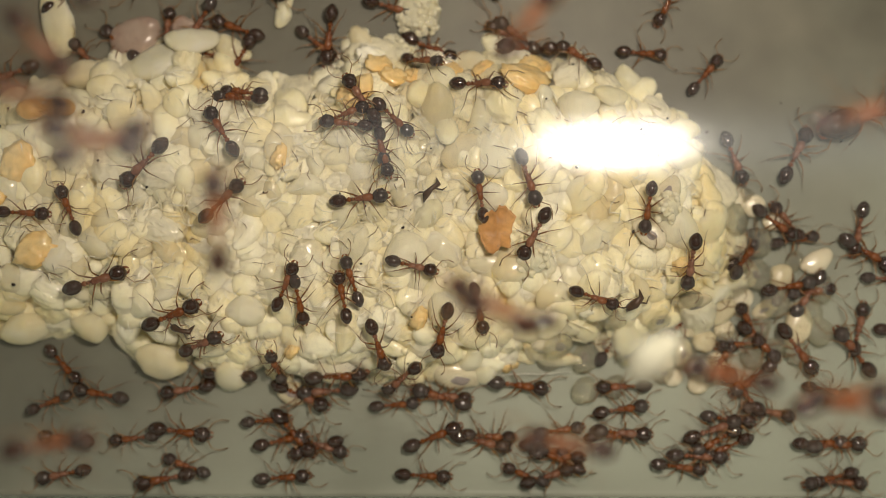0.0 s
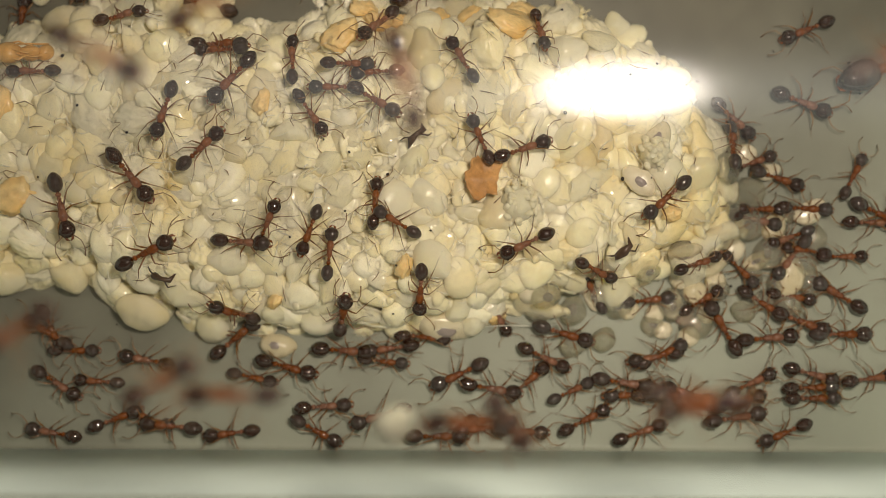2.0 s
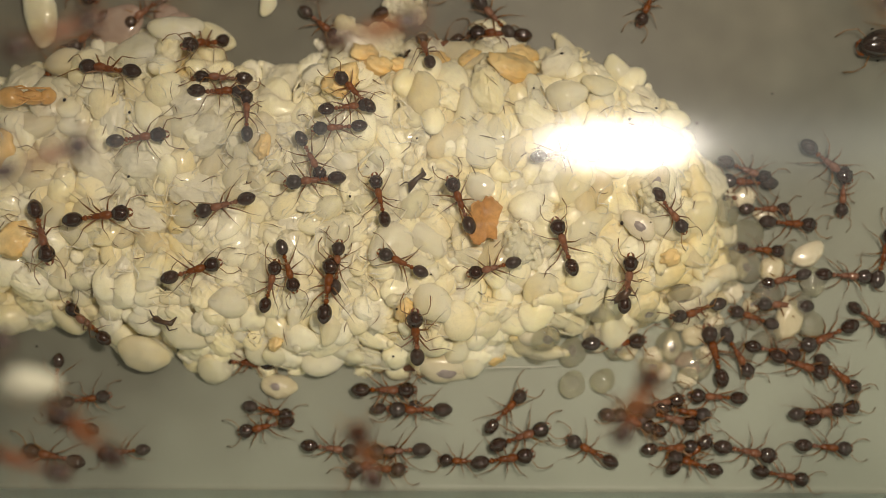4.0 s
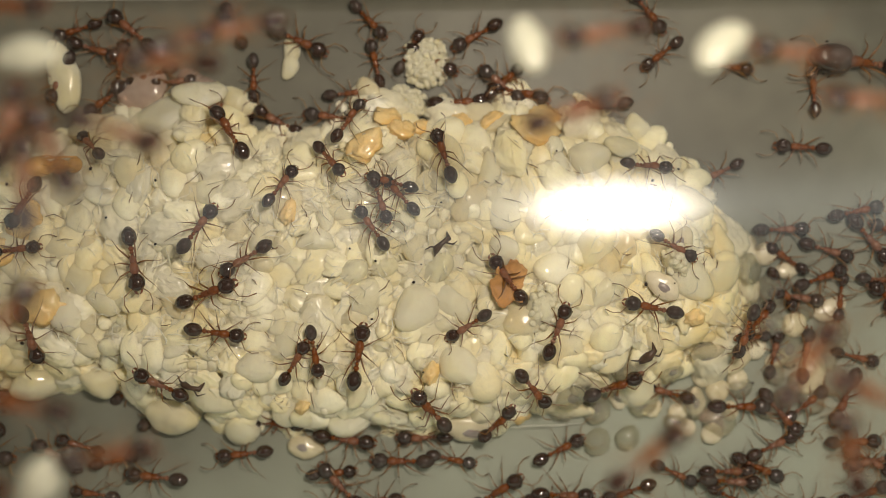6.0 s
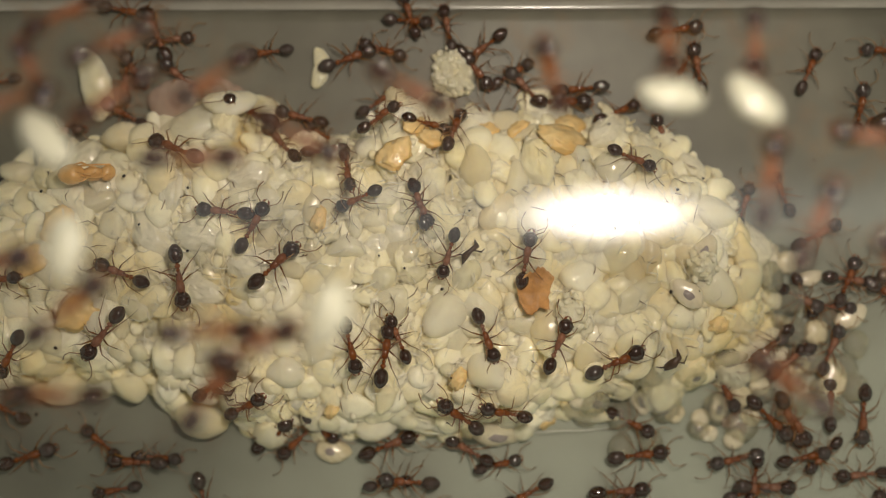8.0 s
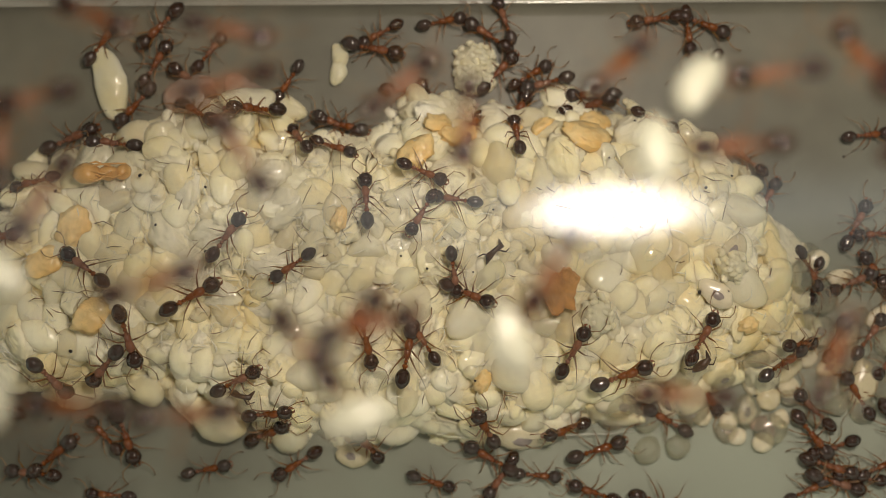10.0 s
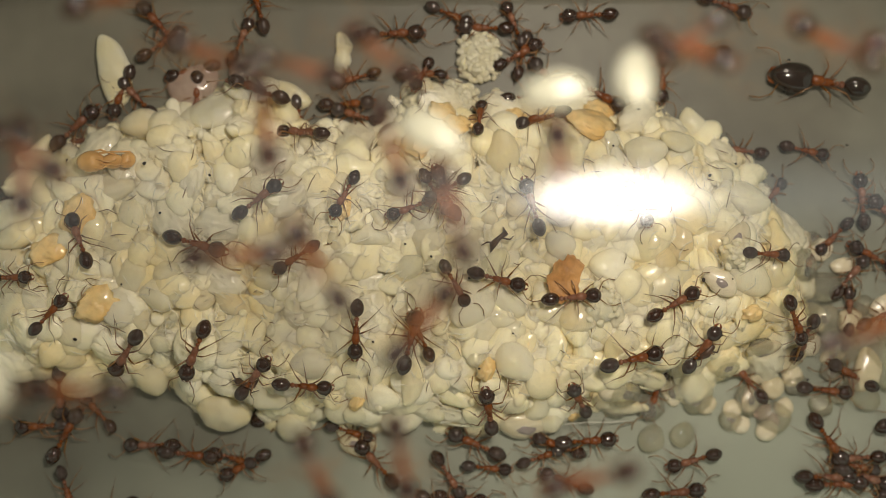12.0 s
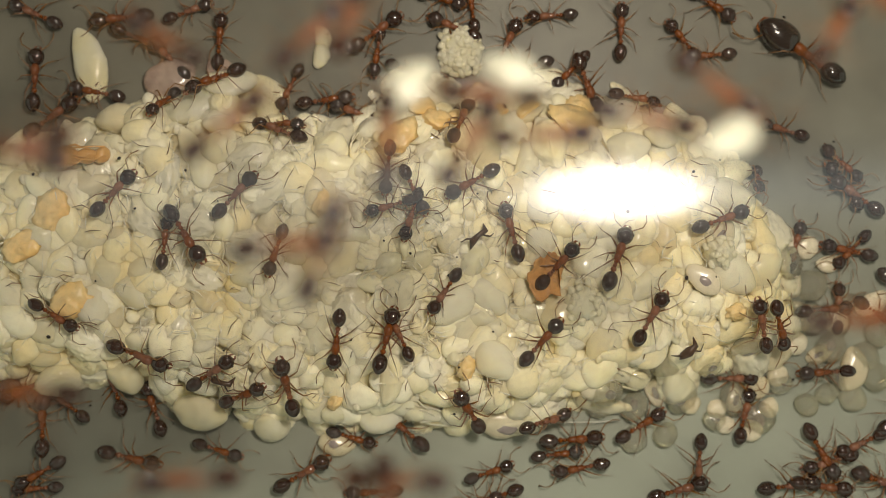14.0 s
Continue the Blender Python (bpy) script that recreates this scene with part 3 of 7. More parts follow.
# size, where it clings, rows of seconds, x, y in mm and heading in degrees
ANTS = [
    ("usual", "floor", [(0, -9.14, 2.12, 225), (0.7, -9.93, 1.52, 276), (1, -9.68, 0.3, 282), (1.5, -9.68, 0.4, 290), (2.3, -8.92, -0.32, 322), (3, -11.89, -2, 264), (4, -12, -0.64, 288), (6.5, -9.37, 1.02, 280), (7, -9.71, 1.2, 279), (7.5, -9.85, 1.15, 277), (8, -9.53, 0.41, 279), (8.5, -11.66, -1.37, 275), (11, -11.81, -1.33, 295), (12.5, -8.41, -2.62, 221), (13.2, -11.49, -1.71, 298), (14, -10.62, -2.1, 339)]),
    ("slight", "floor", [(0, -5.97, 4.09, 160), (0.7, -6.32, 4.2, 166), (1, -6.29, 3.97, 171), (1.5, -6.33, 3.88, 178), (2, -6.18, 3.66, 183), (2.3, -6.25, 3.87, -174), (3, -12.68, 2.09, 152), (4, -12.43, 5.24, -119), (6.5, -4.72, 7.59, 278), (7.5, -4.93, 8.65, -154), (8, -6.79, 8.38, -172), (8.5, -7.18, 8.54, -163), (11, -6.44, 6.33, -96), (12.5, -6.54, 5.1, -68), (13.2, -9.7, 6.22, 316), (14, -10.35, 5.3, -114)]),
    ("small", "floor", [(0, -6.65, 3.09, 122), (0.7, -8.72, 2.2, 200), (1, -8.53, 2.06, 219), (1.5, -8.06, 2.28, 250), (2, -7.99, 1.98, 253), (2.3, -7.84, 1.88, 255), (3, -20, 1.88, 255), (4, -20, 1.88, 255), (6.5, -11.82, 3.05, 232), (7, -11.69, 3.46, 243), (7.5, -11.39, 3.42, 254), (8, -20, 3.42, 254), (8.5, -20, 3.42, 254), (11, -20, 3.42, 254), (12.5, -15.83, 1.71, 194), (13.2, -20, 1.71, 194), (14, -20, 1.71, 194)]),
    ("small", "floor", [(0, -2.08, 4.25, 125), (0.7, -0.72, 3.62, 153), (1.5, -0.3, 4.72, -169), (2.3, -1.75, 4.54, 254), (3, -6.11, 4.3, -158), (4, -6.49, 4.15, -160), (6.5, -5.15, 6, 139), (7.5, -5.2, 4.96, 131), (8, -6.59, 4.58, 117), (8.5, -6.17, 4.57, 106), (11, -6.04, 4.56, 123), (12.5, -6.32, 4.23, 174), (13, -6.36, 4.16, 164), (13.2, -6.6, 4.29, 160), (13.5, -6.95, 4.8, 157), (14, -6.48, 4.26, 152)]),
    ("slight", "floor", [(0, -2.62, 3.68, 23), (0.7, -2.44, 3.59, 352), (1.5, -2.19, 4.57, 76), (2.3, -4.02, 3.06, 481), (3, -4.72, 3.82, 132), (4, -5.51, 3.22, 450), (6.5, -5.09, 3, 46), (7.5, -4.48, 2.61, 26), (8, -4.82, 4.27, 385), (8.5, -4.98, 4.77, 297), (11, -3.05, 4.48, 226), (12.5, -5.65, 1.71, 251), (13.2, -6.34, -1.26, 272), (14, -1.76, 1.99, 252)]),
    ("slight", "floor", [(0, -1.53, 2.85, 282), (0.7, -1.47, 2.93, 280), (1.5, -0.62, 3.36, 197), (2.3, -1.37, 3.43, 177), (3, -1.62, 2.74, 99), (4, -1.83, 4.12, 135), (6.5, -2.05, 8.51, 94), (7.5, -2.92, 6.1, 389), (8, -2.74, 8.46, 341), (8.5, -3.12, 8.18, 341), (11, -0.99, 5.37, 262), (12.5, -2.83, 7.26, 252), (13, -3.11, 7.47, 265), (13.2, -3.02, 7.55, 270), (14, -3.09, 7.63, 261)]),
    ("slight", "floor", [(0, 0.19, 5.25, -36), (0.7, 0.13, 5.37, -35), (1.5, 5.3, 6.18, -80), (2.3, 3.27, 3.38, 257), (3, 7.7, -1.03, -137), (4, 8.43, 0.25, 306), (6.5, 7.72, 1.29, 333), (7, 7, 1.47, 346), (7.5, 7.81, 1.36, 0), (8, 10.02, 2.88, 73), (8.5, 10.25, 2.87, 68), (11, 9.5, 3.15, 53), (11.5, 9.15, 2.95, 46), (12, 9.69, 2.77, 39), (12.5, 9.23, 3.01, 32), (13.2, 18.5, 3.01, 32), (14, 18.5, 3.01, 32)]),
    ("small", "floor", [(0, 2.03, 4.44, 346), (0.7, 1.14, 2.15, 3), (1.5, 4.14, 3.58, 350), (2.3, 3.48, -0.78, 36), (3, 5.04, -2.01, 433), (4, 5.09, -0.74, 470), (6.5, 1.66, 0.38, 490), (7.5, 2.01, -0.03, 469), (8, 2.2, 1.12, 79), (8.5, 6.94, -2.31, 452), (11, 6.9, -0.97, 40), (11.5, 6.66, -0.7, 35), (12, 6.01, -0.97, 30), (12.5, 6.35, -0.9, 25), (13.2, 9.18, -1.37, 104), (13.5, 9.33, -1.24, 105), (14, 9.33, -1.39, 107)]),
    ("small", "floor", [(0, -2.07, 0.94, 7), (0.7, -1.65, 0.23, 348), (1.5, -0.64, 1.03, 16), (2, -1.08, 2.29, -32), (2.3, -2.23, 2.82, 299), (3, -3.12, 1.75, 274), (4, -3.13, 1.16, 187), (6.5, -3.65, 6.94, 529), (7.5, -5.17, 5.95, 510), (8, -5.65, 6.08, 525), (8.5, -5.88, 6.03, 540), (11, -4.48, 5.56, 503), (12.5, -4.5, 5.71, 174), (13.2, -4.33, 5.81, 531), (14, -3.82, 5.58, 520)]),
    ("small", "floor", [(0, -6.66, 0.75, 47), (0.7, -6.76, 0.94, 32), (0.8, -6.7, 0.88, 34), (1, -6.64, 0.68, 37), (1.5, -6.69, 0.72, 44), (2, -6.73, 0.69, 45), (2.3, -6.66, 0.66, 46), (3, -7.4, 0.35, 13), (4, -8.88, 2.52, 9), (6.5, -7.6, 1.66, 64), (7, -7.22, 2.27, 70), (7.5, -7.2, 2.57, 77), (8, -7.07, 2.24, 60), (8.5, -7.12, 2.67, 74), (11, -1.61, 2.83, 111), (12.5, -1.45, 2.74, 113), (13, -1.45, 2.74, 104), (13.2, -1.81, 2.61, 100), (14, -0.07, 4.6, 82)]),
    ("slight", "floor", [(0, -13.33, 0.42, -2), (0.7, -20, 0.42, -2), (1.5, -20, 0.42, -2), (2.3, -20, 0.42, -2), (3, -20, 0.42, -2), (4, -20, 0.42, -2), (6.5, -12.29, 1.23, 10), (7, -12.38, 0.75, 15), (7.5, -12.6, 0.73, 20), (8, -15.31, 0.52, 9), (8.5, -15.88, 2.74, 353), (11, -15.52, 1.24, 13), (12.5, -15.53, -0.29, -3), (13.2, -15.54, -0.05, 0), (14, -13.41, -0.95, 325)]),
    ("slight", "floor", [(0, -11.75, 0.76, 107), (0.7, -20, 0.76, 107), (1.5, -20, 0.76, 107), (2.3, -20, 0.76, 107), (3, -20, 0.76, 107), (4, -20, 0.76, 107), (6.5, -14.92, 1.62, 395), (7.5, -15.21, 0.55, 372), (8, -20, 0.55, 372), (8.5, -20, 0.55, 372), (11, -15.46, 0.16, 394), (12.5, -14, -1.49, 53), (13.2, -13.62, -1.41, 458), (14, -9.81, 1.05, 445)]),
    ("slight", "floor", [(0, 1.98, 1.13, 98), (0.5, 1.6, 0.62, 103), (0.7, 1.81, 0.67, 105), (1, 2.21, 0.89, 120), (1.5, 2.34, 0.96, 143), (2, 2.42, 1.27, 113), (2.3, 2.02, 0.7, 95), (3, 3.79, -0.76, 52), (4, 4.92, 2.31, 7), (6.5, 1.88, 8.15, 49), (7.5, 1.66, 7.51, 24), (8, 1.85, 7.6, 31), (8.5, 1.64, 7.51, 26), (11, 1.66, 7.33, 34), (12.5, 1.05, 7.91, 97), (13.2, 4.49, 6.76, 148), (14, 3.51, 6.97, 225)]),
    ("small", "floor", [(0, 3.34, 1.68, -71), (0.7, 5.82, -1.34, 326), (1, 6.07, -1.37, 303), (1.5, 7, -0.52, -96), (2, 8.33, -0.56, -137), (2.3, 8.26, -1.41, 198), (3, 9.56, -0.91, -97), (4, 9.6, -2.4, -170), (6.5, 6.58, -0.53, 162), (7.5, 6.72, -5.2, 138), (8, 9.69, -6.06, 193), (8.5, 9.62, -5.65, 194), (11, 4.11, -3.88, 120), (12.5, 2.27, -3.41, 108), (13, 3.05, -3.19, 93), (13.2, 2.61, -3.28, 87), (14, 2.35, -2.02, 49)]),
    ("small", "floor", [(0, 3.83, -0.17, -119), (0.7, 4.07, -1.01, -104), (1, 3.92, -1.24, -111), (1.5, 3.76, -0.99, -121), (2.3, 3.71, -2.77, -176), (3, 6.16, -2.47, 100), (4, 7.03, -1.83, 88), (6.5, 3.1, -1.52, 63), (7, 3.2, -1.35, 57), (7.5, 2.94, -1.26, 51), (8, 3.09, -1.78, 68), (8.5, 2.95, -1.92, 72), (11, 2.69, -1.86, 54), (11.5, 2.59, -0.94, 29), (12, 2.67, -0.78, 5), (12.5, 3.1, -0.64, -20), (13.2, 5.26, -1.24, 31), (13.5, 5.89, -1.35, 42), (14, 5.89, -1.35, 60)]),
    ("slight", "floor", [(0, -4.57, -1.85, 67), (0.7, -4.62, -1.83, 60), (1, -4.46, -1.87, 62), (1.5, -4.61, -1.66, 66), (2.3, -4.57, -1.61, 68), (3, -4.65, -1.77, 68), (4, -4.52, -2.08, 75), (6.5, -4.65, -2.45, 56), (7.5, -1.99, -1.67, 108), (8, -2, -1.59, 113), (8.5, -1.96, -1.54, 119), (11, -1.87, -1.69, 127), (11.5, -2.19, -1.89, 121), (12, -2.19, -1.89, 116), (12.5, -2.16, -1.91, 110), (13, -2.22, -1.88, 112), (13.2, -2.35, -2.13, 113), (13.5, -2.19, -1.97, 114), (14, -2.17, -1.94, 116)]),
    ("slight", "floor", [(0, -4.15, -2.27, -78), (0.7, -4.28, -2.15, -87), (1.5, -3.08, -2.32, -113), (2.3, -3.48, -1.58, -109), (3, -4.02, -1.77, -75), (4, -4.06, -1.57, -73), (6.5, -4.02, -2.29, -82), (7, -3.94, -2.27, -78), (7.2, -3.72, -2.17, -76), (7.5, -3.92, -1.96, -74), (8, -4.87, -4.53, -62), (8.5, -4.23, -4.64, 273), (11, -5.47, -4.92, -13), (11.5, -5.28, -5.57, -15), (12, -4.83, -5.31, -17), (12.5, -4.48, -5, -19), (13, -4.38, -5.03, -17), (13.2, -4.8, -5.16, -17), (14, -4.02, -5.5, 343)]),
    ("slight", "floor", [(0, -2.66, -2.39, 102), (0.7, -2.76, -2.27, 99), (1.5, 0.77, 0.19, 75), (2.3, -2.15, -1.79, 92), (3, -2.26, -1.62, 95), (4, -0.93, 0.8, 102), (6.5, -1.2, 3.32, 140), (7.5, 0.05, 3.93, 60), (8, -1.41, 5.15, -6), (8.5, -0.74, 5.46, 55), (11, 0.03, 4.88, 92), (11.5, -0.16, 4.93, 94), (12, -0.07, 4.88, 97), (12.5, -0.05, 4.78, 99), (13, -0.05, 4.78, 94), (13.2, -0.13, 4.73, 92), (14, 0.15, 9.16, 98)]),
    ("slight", "floor", [(0, -2.24, -1.73, 109), (0.7, -1.93, -2.47, 460), (1.5, -0.41, -1.52, 516), (2, -0.47, -1.55, 510), (2.3, -0.21, -1.64, 506), (2.5, -0.37, -1.56, 509), (3, -0.43, -1.48, 514), (3.5, -0.37, -1.43, 514), (4, -0.3, -1.45, 515), (6.5, -1.81, 4.56, 168), (7.5, -3.04, 3.71, 490), (8, -3.25, 3.12, 203), (8.5, -6.3, 0.86, 216), (11, -6.37, 0.65, 217), (11.5, -6.35, 0.59, 216), (12, -6.36, 0.61, 215), (12.5, -6.39, 0.61, 214), (13, -6.34, 0.57, 220), (13.2, -6.51, 0.66, 223), (14, -6.26, 0.72, 253)]),
    ("slight", "floor", [(0, 1.81, -2.61, 283), (0.7, 4.14, -4.53, 348), (1.5, 5.92, -2.83, 325), (2.3, 6.48, -2.35, 308), (3, 11.08, -1.69, 313), (4, 12.31, 0.49, 0), (6.5, 5.92, 4.14, 342), (7, 6.39, 4.9, 365), (7.5, 6.38, 4.86, 388), (8, 5.63, 4.09, 333), (8.5, 5.9, 5.48, 312), (11, 5.53, 5.06, 337), (12.5, 4.49, 1.35, 278), (13.2, 3.66, 0.91, 344), (14, 5.48, 5.35, 345)]),
    ("small", "floor", [(0, 0.78, -3.2, -105), (0.7, 0.77, -3.12, -106), (1, 0.66, -3.33, -103), (1.5, 0.57, -3.39, -97), (2, 0.6, -3.38, -99), (2.3, 0.71, -3.4, -100), (3, 2.79, -3.2, -159), (4, 1.61, 0.45, 112), (6.5, 0.07, 4.89, 106), (7, 0.09, 5.23, 113), (7.5, 0.21, 5.2, 119), (8, 0.07, 4.97, 91), (8.5, 0.14, 5.05, 88), (11, 1.71, 4.38, 96), (12.5, 1.23, 1.56, 112), (13, 1.48, 1.33, 106), (13.2, 1.22, 1.24, 104), (14, 1.46, 1.4, 106)]),
    ("small", "floor", [(0, -1.5, -3.58, -75), (0.7, -0.98, -5.01, 9), (1.5, -0.17, -5.36, 307), (2.3, 0.88, -5.48, 26), (3, 2.23, -5.71, -12), (4, 3.34, -6.56, 47), (6.5, 1.55, -3.62, 79), (7.5, 1.21, -3.49, 156), (8, 1.33, -3.65, 152), (8.5, 2.13, -4.32, -153), (11, 2.63, -4.37, 142), (12.5, 2.28, -6.56, 168), (13.2, 2.95, -7.97, 196), (14, 3.78, -6.6, -170)]),
    ("small", "floor", [(0, -0.85, -4.52, -117), (0.7, -0.73, -6.2, 177), (1.5, -0.28, -7.36, 170), (2.3, -0.9, -4.92, -161), (3, -1.37, -6.01, -173), (4, 0.13, -4.95, 165), (6.5, -0.53, -5.43, -175), (7.5, -1.08, -5.26, -157), (8, 0.26, -5.73, 150), (8.5, 1.7, -6.38, 184), (11, -0.24, -6.58, 270), (12.5, -1.97, -7.01, 318), (13.2, -1.46, -7.71, 3), (14, 2.19, -4.29, 352)]),
    ("slight", "floor", [(0, -0.44, -1.29, 347), (0.7, 0.93, -5.04, 386), (1.5, 3.07, -3.78, 320), (2.3, 3.04, -5.05, 282), (3, 3.79, -4.99, 213), (4, 2.79, -1.58, 195), (6.5, 0.75, -1.25, 218), (7.5, -0.95, -0.4, 208), (8, -0.53, 1.32, 253), (8.5, -0.56, 1.24, 257), (11, -1.39, 0.46, 291), (12.5, -1.15, -0.54, 303), (13, -0.94, -0.52, 302), (13.2, -0.86, -1.26, 302), (14, -0.82, -0.63, 237)]),
    ("usual", "floor", [(0, -8.35, -2.51, 28), (0.7, -8.5, -2.32, 32), (1, -8.55, -2.34, 27), (1.5, -8.53, -2.32, 20), (2, -8.51, -2.3, 29), (2.3, -8.36, -2.49, 34), (3, -10.27, -1.7, 43), (4, -10.12, 0.03, 8), (6.5, -6.65, -0.34, 23), (7.5, -6.16, 0.78, 44), (8, -6.27, 0.71, 44), (8.5, -9.27, -0.62, 427), (11, -10.04, 0.28, 363), (11.5, -9.85, 0.75, 354), (12, -9.55, 1.16, 344), (12.5, -9.4, 1.05, 335), (13, -9.24, 1.12, 329), (13.2, -9.41, 1.01, 326), (13.5, -9.08, 1.28, 318), (14, -9.01, 1.44, 304)]),
    ("usual", "floor", [(0, -11, -1.47, 17), (0.7, -12.14, -0.03, 312), (1.5, -10.91, -0.1, 292), (2.3, -11.58, -1.68, 280), (3, -20, -1.68, 280), (4, -20, -1.68, 280), (6.5, -11.59, -1.18, 276), (7.5, -11.62, -1.38, 254), (8, -11.97, -1.32, 232), (8.5, -12.67, -2.01, 223), (11, -12.25, -1.89, 239), (11.5, -11.96, -1.74, 241), (12, -12, -1.88, 242), (12.5, -12.03, -1.86, 244), (13.2, -13.62, -3.12, 202), (14, -15.17, -3.57, 209)]),
    ("small", "floor", [(0, -7.27, -3.41, 37), (0.7, -7.23, -3.22, 34), (1.5, -6.79, -3.24, 30), (2.3, -4.44, -1.48, 336), (3, -6.23, 0.49, 251), (4, -6.07, 0.36, 197), (6.5, -6.25, 0.81, 218), (7.5, -6.08, 2.22, 506), (8, -7.92, 2.54, 534), (8.5, -9.62, 0.94, 452), (11, -7.64, 2.37, 27), (11.5, -7.68, 2.68, 32), (12, -7.55, 2.62, 37), (12.5, -7.47, 2.6, 42), (13, -7.51, 2.6, 45), (13.2, -7.73, 2.51, 47), (13.5, -7.51, 2.63, 46), (14, -7.51, 2.64, 46)]),
    ("slight", "floor", [(0, -4.99, -4.16, 94), (0.5, -5.02, -4.06, 105), (0.7, -5.02, -3.59, 110), (1.5, -2.57, -2.62, 77), (2, -2.56, -2.61, 84), (2.3, -2.63, -2.38, 88), (3, -2.61, -2.38, 95), (3.5, -2.19, -1.62, 90), (4, -2.22, -1.56, 85), (6.5, -1.81, 2.73, 136), (7, -1.42, 2.79, 120), (7.5, -1.5, 2.84, 104), (7.7, -1.43, 2.8, 104), (8, -1.51, 2.83, 104), (8.5, -2.32, 2.91, 176), (11, -0.13, 2.92, 168), (12.5, -2.19, 2.93, -130), (13, -2.31, 3.01, -108), (13.2, -2.72, 3.07, -99), (14, -2.66, 3.46, -97)]),
    ("small", "floor", [(0, -6.75, -4.75, -177), (0.7, -5.64, -4.91, -154), (1, -5.46, -4.55, -162), (1.5, -5.44, -4.55, 185), (2.3, -6.36, -3.59, 103), (3, -7.59, -2.68, 103), (4, -7.24, -1.72, 17), (6.5, -7.39, -1.52, 344), (7.5, -4.26, -1.49, -96), (8, -3.88, -1.82, -77), (8.5, -3.95, -1.54, -71), (11, -4.14, -1.63, -81), (11.5, -4.44, -1.65, -87), (12, -4.44, -1.63, -93), (12.5, -4.4, -1.52, -99), (13, -4.39, -1.57, -95), (13.2, -4.51, -1.76, -94), (13.5, -4.45, -1.76, -95), (14, -4.36, -1.93, -97)]),
    ("usual", "floor", [(0, -3.04, -4.44, 3), (0.7, -1.73, -3.73, 25), (1.5, -1.99, -3.94, 70), (2, -2.02, -4.01, 74), (2.3, -1.91, -3.94, 76), (3, 0.69, -3.35, 75), (3.5, 0.46, -3.52, 80), (4, 0.45, -3.42, 85), (6.5, -0.35, -3.85, 128), (7, -0.32, -3.75, 124), (7.5, -0.18, -3.76, 119), (8, -0.13, -3.77, 128), (8.5, 0.13, -3.73, 134), (11, -0.32, -4.24, 95), (11.5, -0.26, -4.04, 98), (12, -0.16, -3.88, 100), (12.5, -0.01, -3.79, 103), (13, -0.07, -3.75, 100), (13.2, -0.29, -3.88, 99), (13.5, -0.27, -3.83, 103), (14, -0.12, -3.89, 111)]),
    ("slight", "floor", [(0, 5.79, -1.95, 340), (0.7, 6.6, -3.08, 0), (1.5, 9.81, -1.75, 365), (2.3, 9.34, -2.57, 378), (3, 13.34, -3.32, 381), (4, 15.95, -3.31, 323), (6.5, 14.34, -2.58, 351), (7.5, 11.88, -4.88, 295), (8, 12.79, -5.97, 225), (8.5, 18.5, -5.97, 225), (11, 18.5, -5.97, 225), (12.5, 18.5, -5.97, 225), (13.2, 18.5, -5.97, 225), (14, 18.5, -5.97, 225)]),
    ("small", "floor", [(0, 6.63, -3.87, 56), (0.7, 7.94, -3.84, 395), (1.5, 8.33, -4.4, 33), (2.3, 8.15, -3.98, 351), (3, 11.23, -5.7, 18), (4, 11.35, -4.51, 300), (6.5, 9.65, -0.69, 254), (7.5, 8.96, -2.99, 312), (8, 9.3, -3.56, 298), (8.5, 9.78, -2.95, 353), (11, 9.55, -1.32, 68), (12.5, 5.55, -2.32, 61), (13.2, 6.39, -2.21, 16), (14, 8.02, 1.87, 19)]),
    ("slight", "floor", [(0, 7.5, 0.68, 260), (0.7, 9.89, -3.15, 320), (1.5, 11.7, -3.58, 349), (2.3, 11.24, -2.76, 294), (3, 15.37, -2.6, 270), (4, 18.5, -2.6, 270), (6.5, 13.07, -0.16, 259), (7.5, 13.06, -0.02, 282), (8, 18.5, -0.02, 282), (8.5, 18.5, -0.02, 282), (11, 18.5, -0.02, 282), (12.5, 18.5, -0.02, 282), (13.2, 18.5, -0.02, 282), (14, 18.5, -0.02, 282)]),
    ("small", "floor", [(0, 8.74, -0.87, -94), (0.7, 11.02, -3.45, 290), (1.5, 12.82, -1.95, 19), (2.3, 11.36, -0.99, 327), (3, 12.43, -1.86, -16), (4, 15.06, -1.8, 357), (6.5, 12.03, -0.32, 347), (7.5, 10.61, 0.15, 14), (8, 11.96, -0.37, 333), (8.5, 13, 0.15, 52), (11, 12.64, 0.18, 5), (12.5, 12.5, -0.16, 72), (13.2, 18.5, -0.16, 72), (14, 18.5, -0.16, 72)]),
    ("small", "floor", [(0, 10.81, -0.95, 38), (0.7, 11.05, -0.34, 389), (1.5, 11.01, 0.13, 382), (2.3, 9.85, 1.34, 442), (3, 11.95, -0.16, 147), (4, 11.71, 1.42, 537), (6.5, 4.52, 7.27, 189), (7.5, 4.29, 7.04, 528), (8, 4.24, 7.04, 186), (8.5, 4.3, 7.1, 192), (11, 3.47, 6.44, 535), (12.5, 1.37, 4.02, 183), (13.2, 0.61, 3.47, 187), (14, 0.2, 3.08, 208)]),
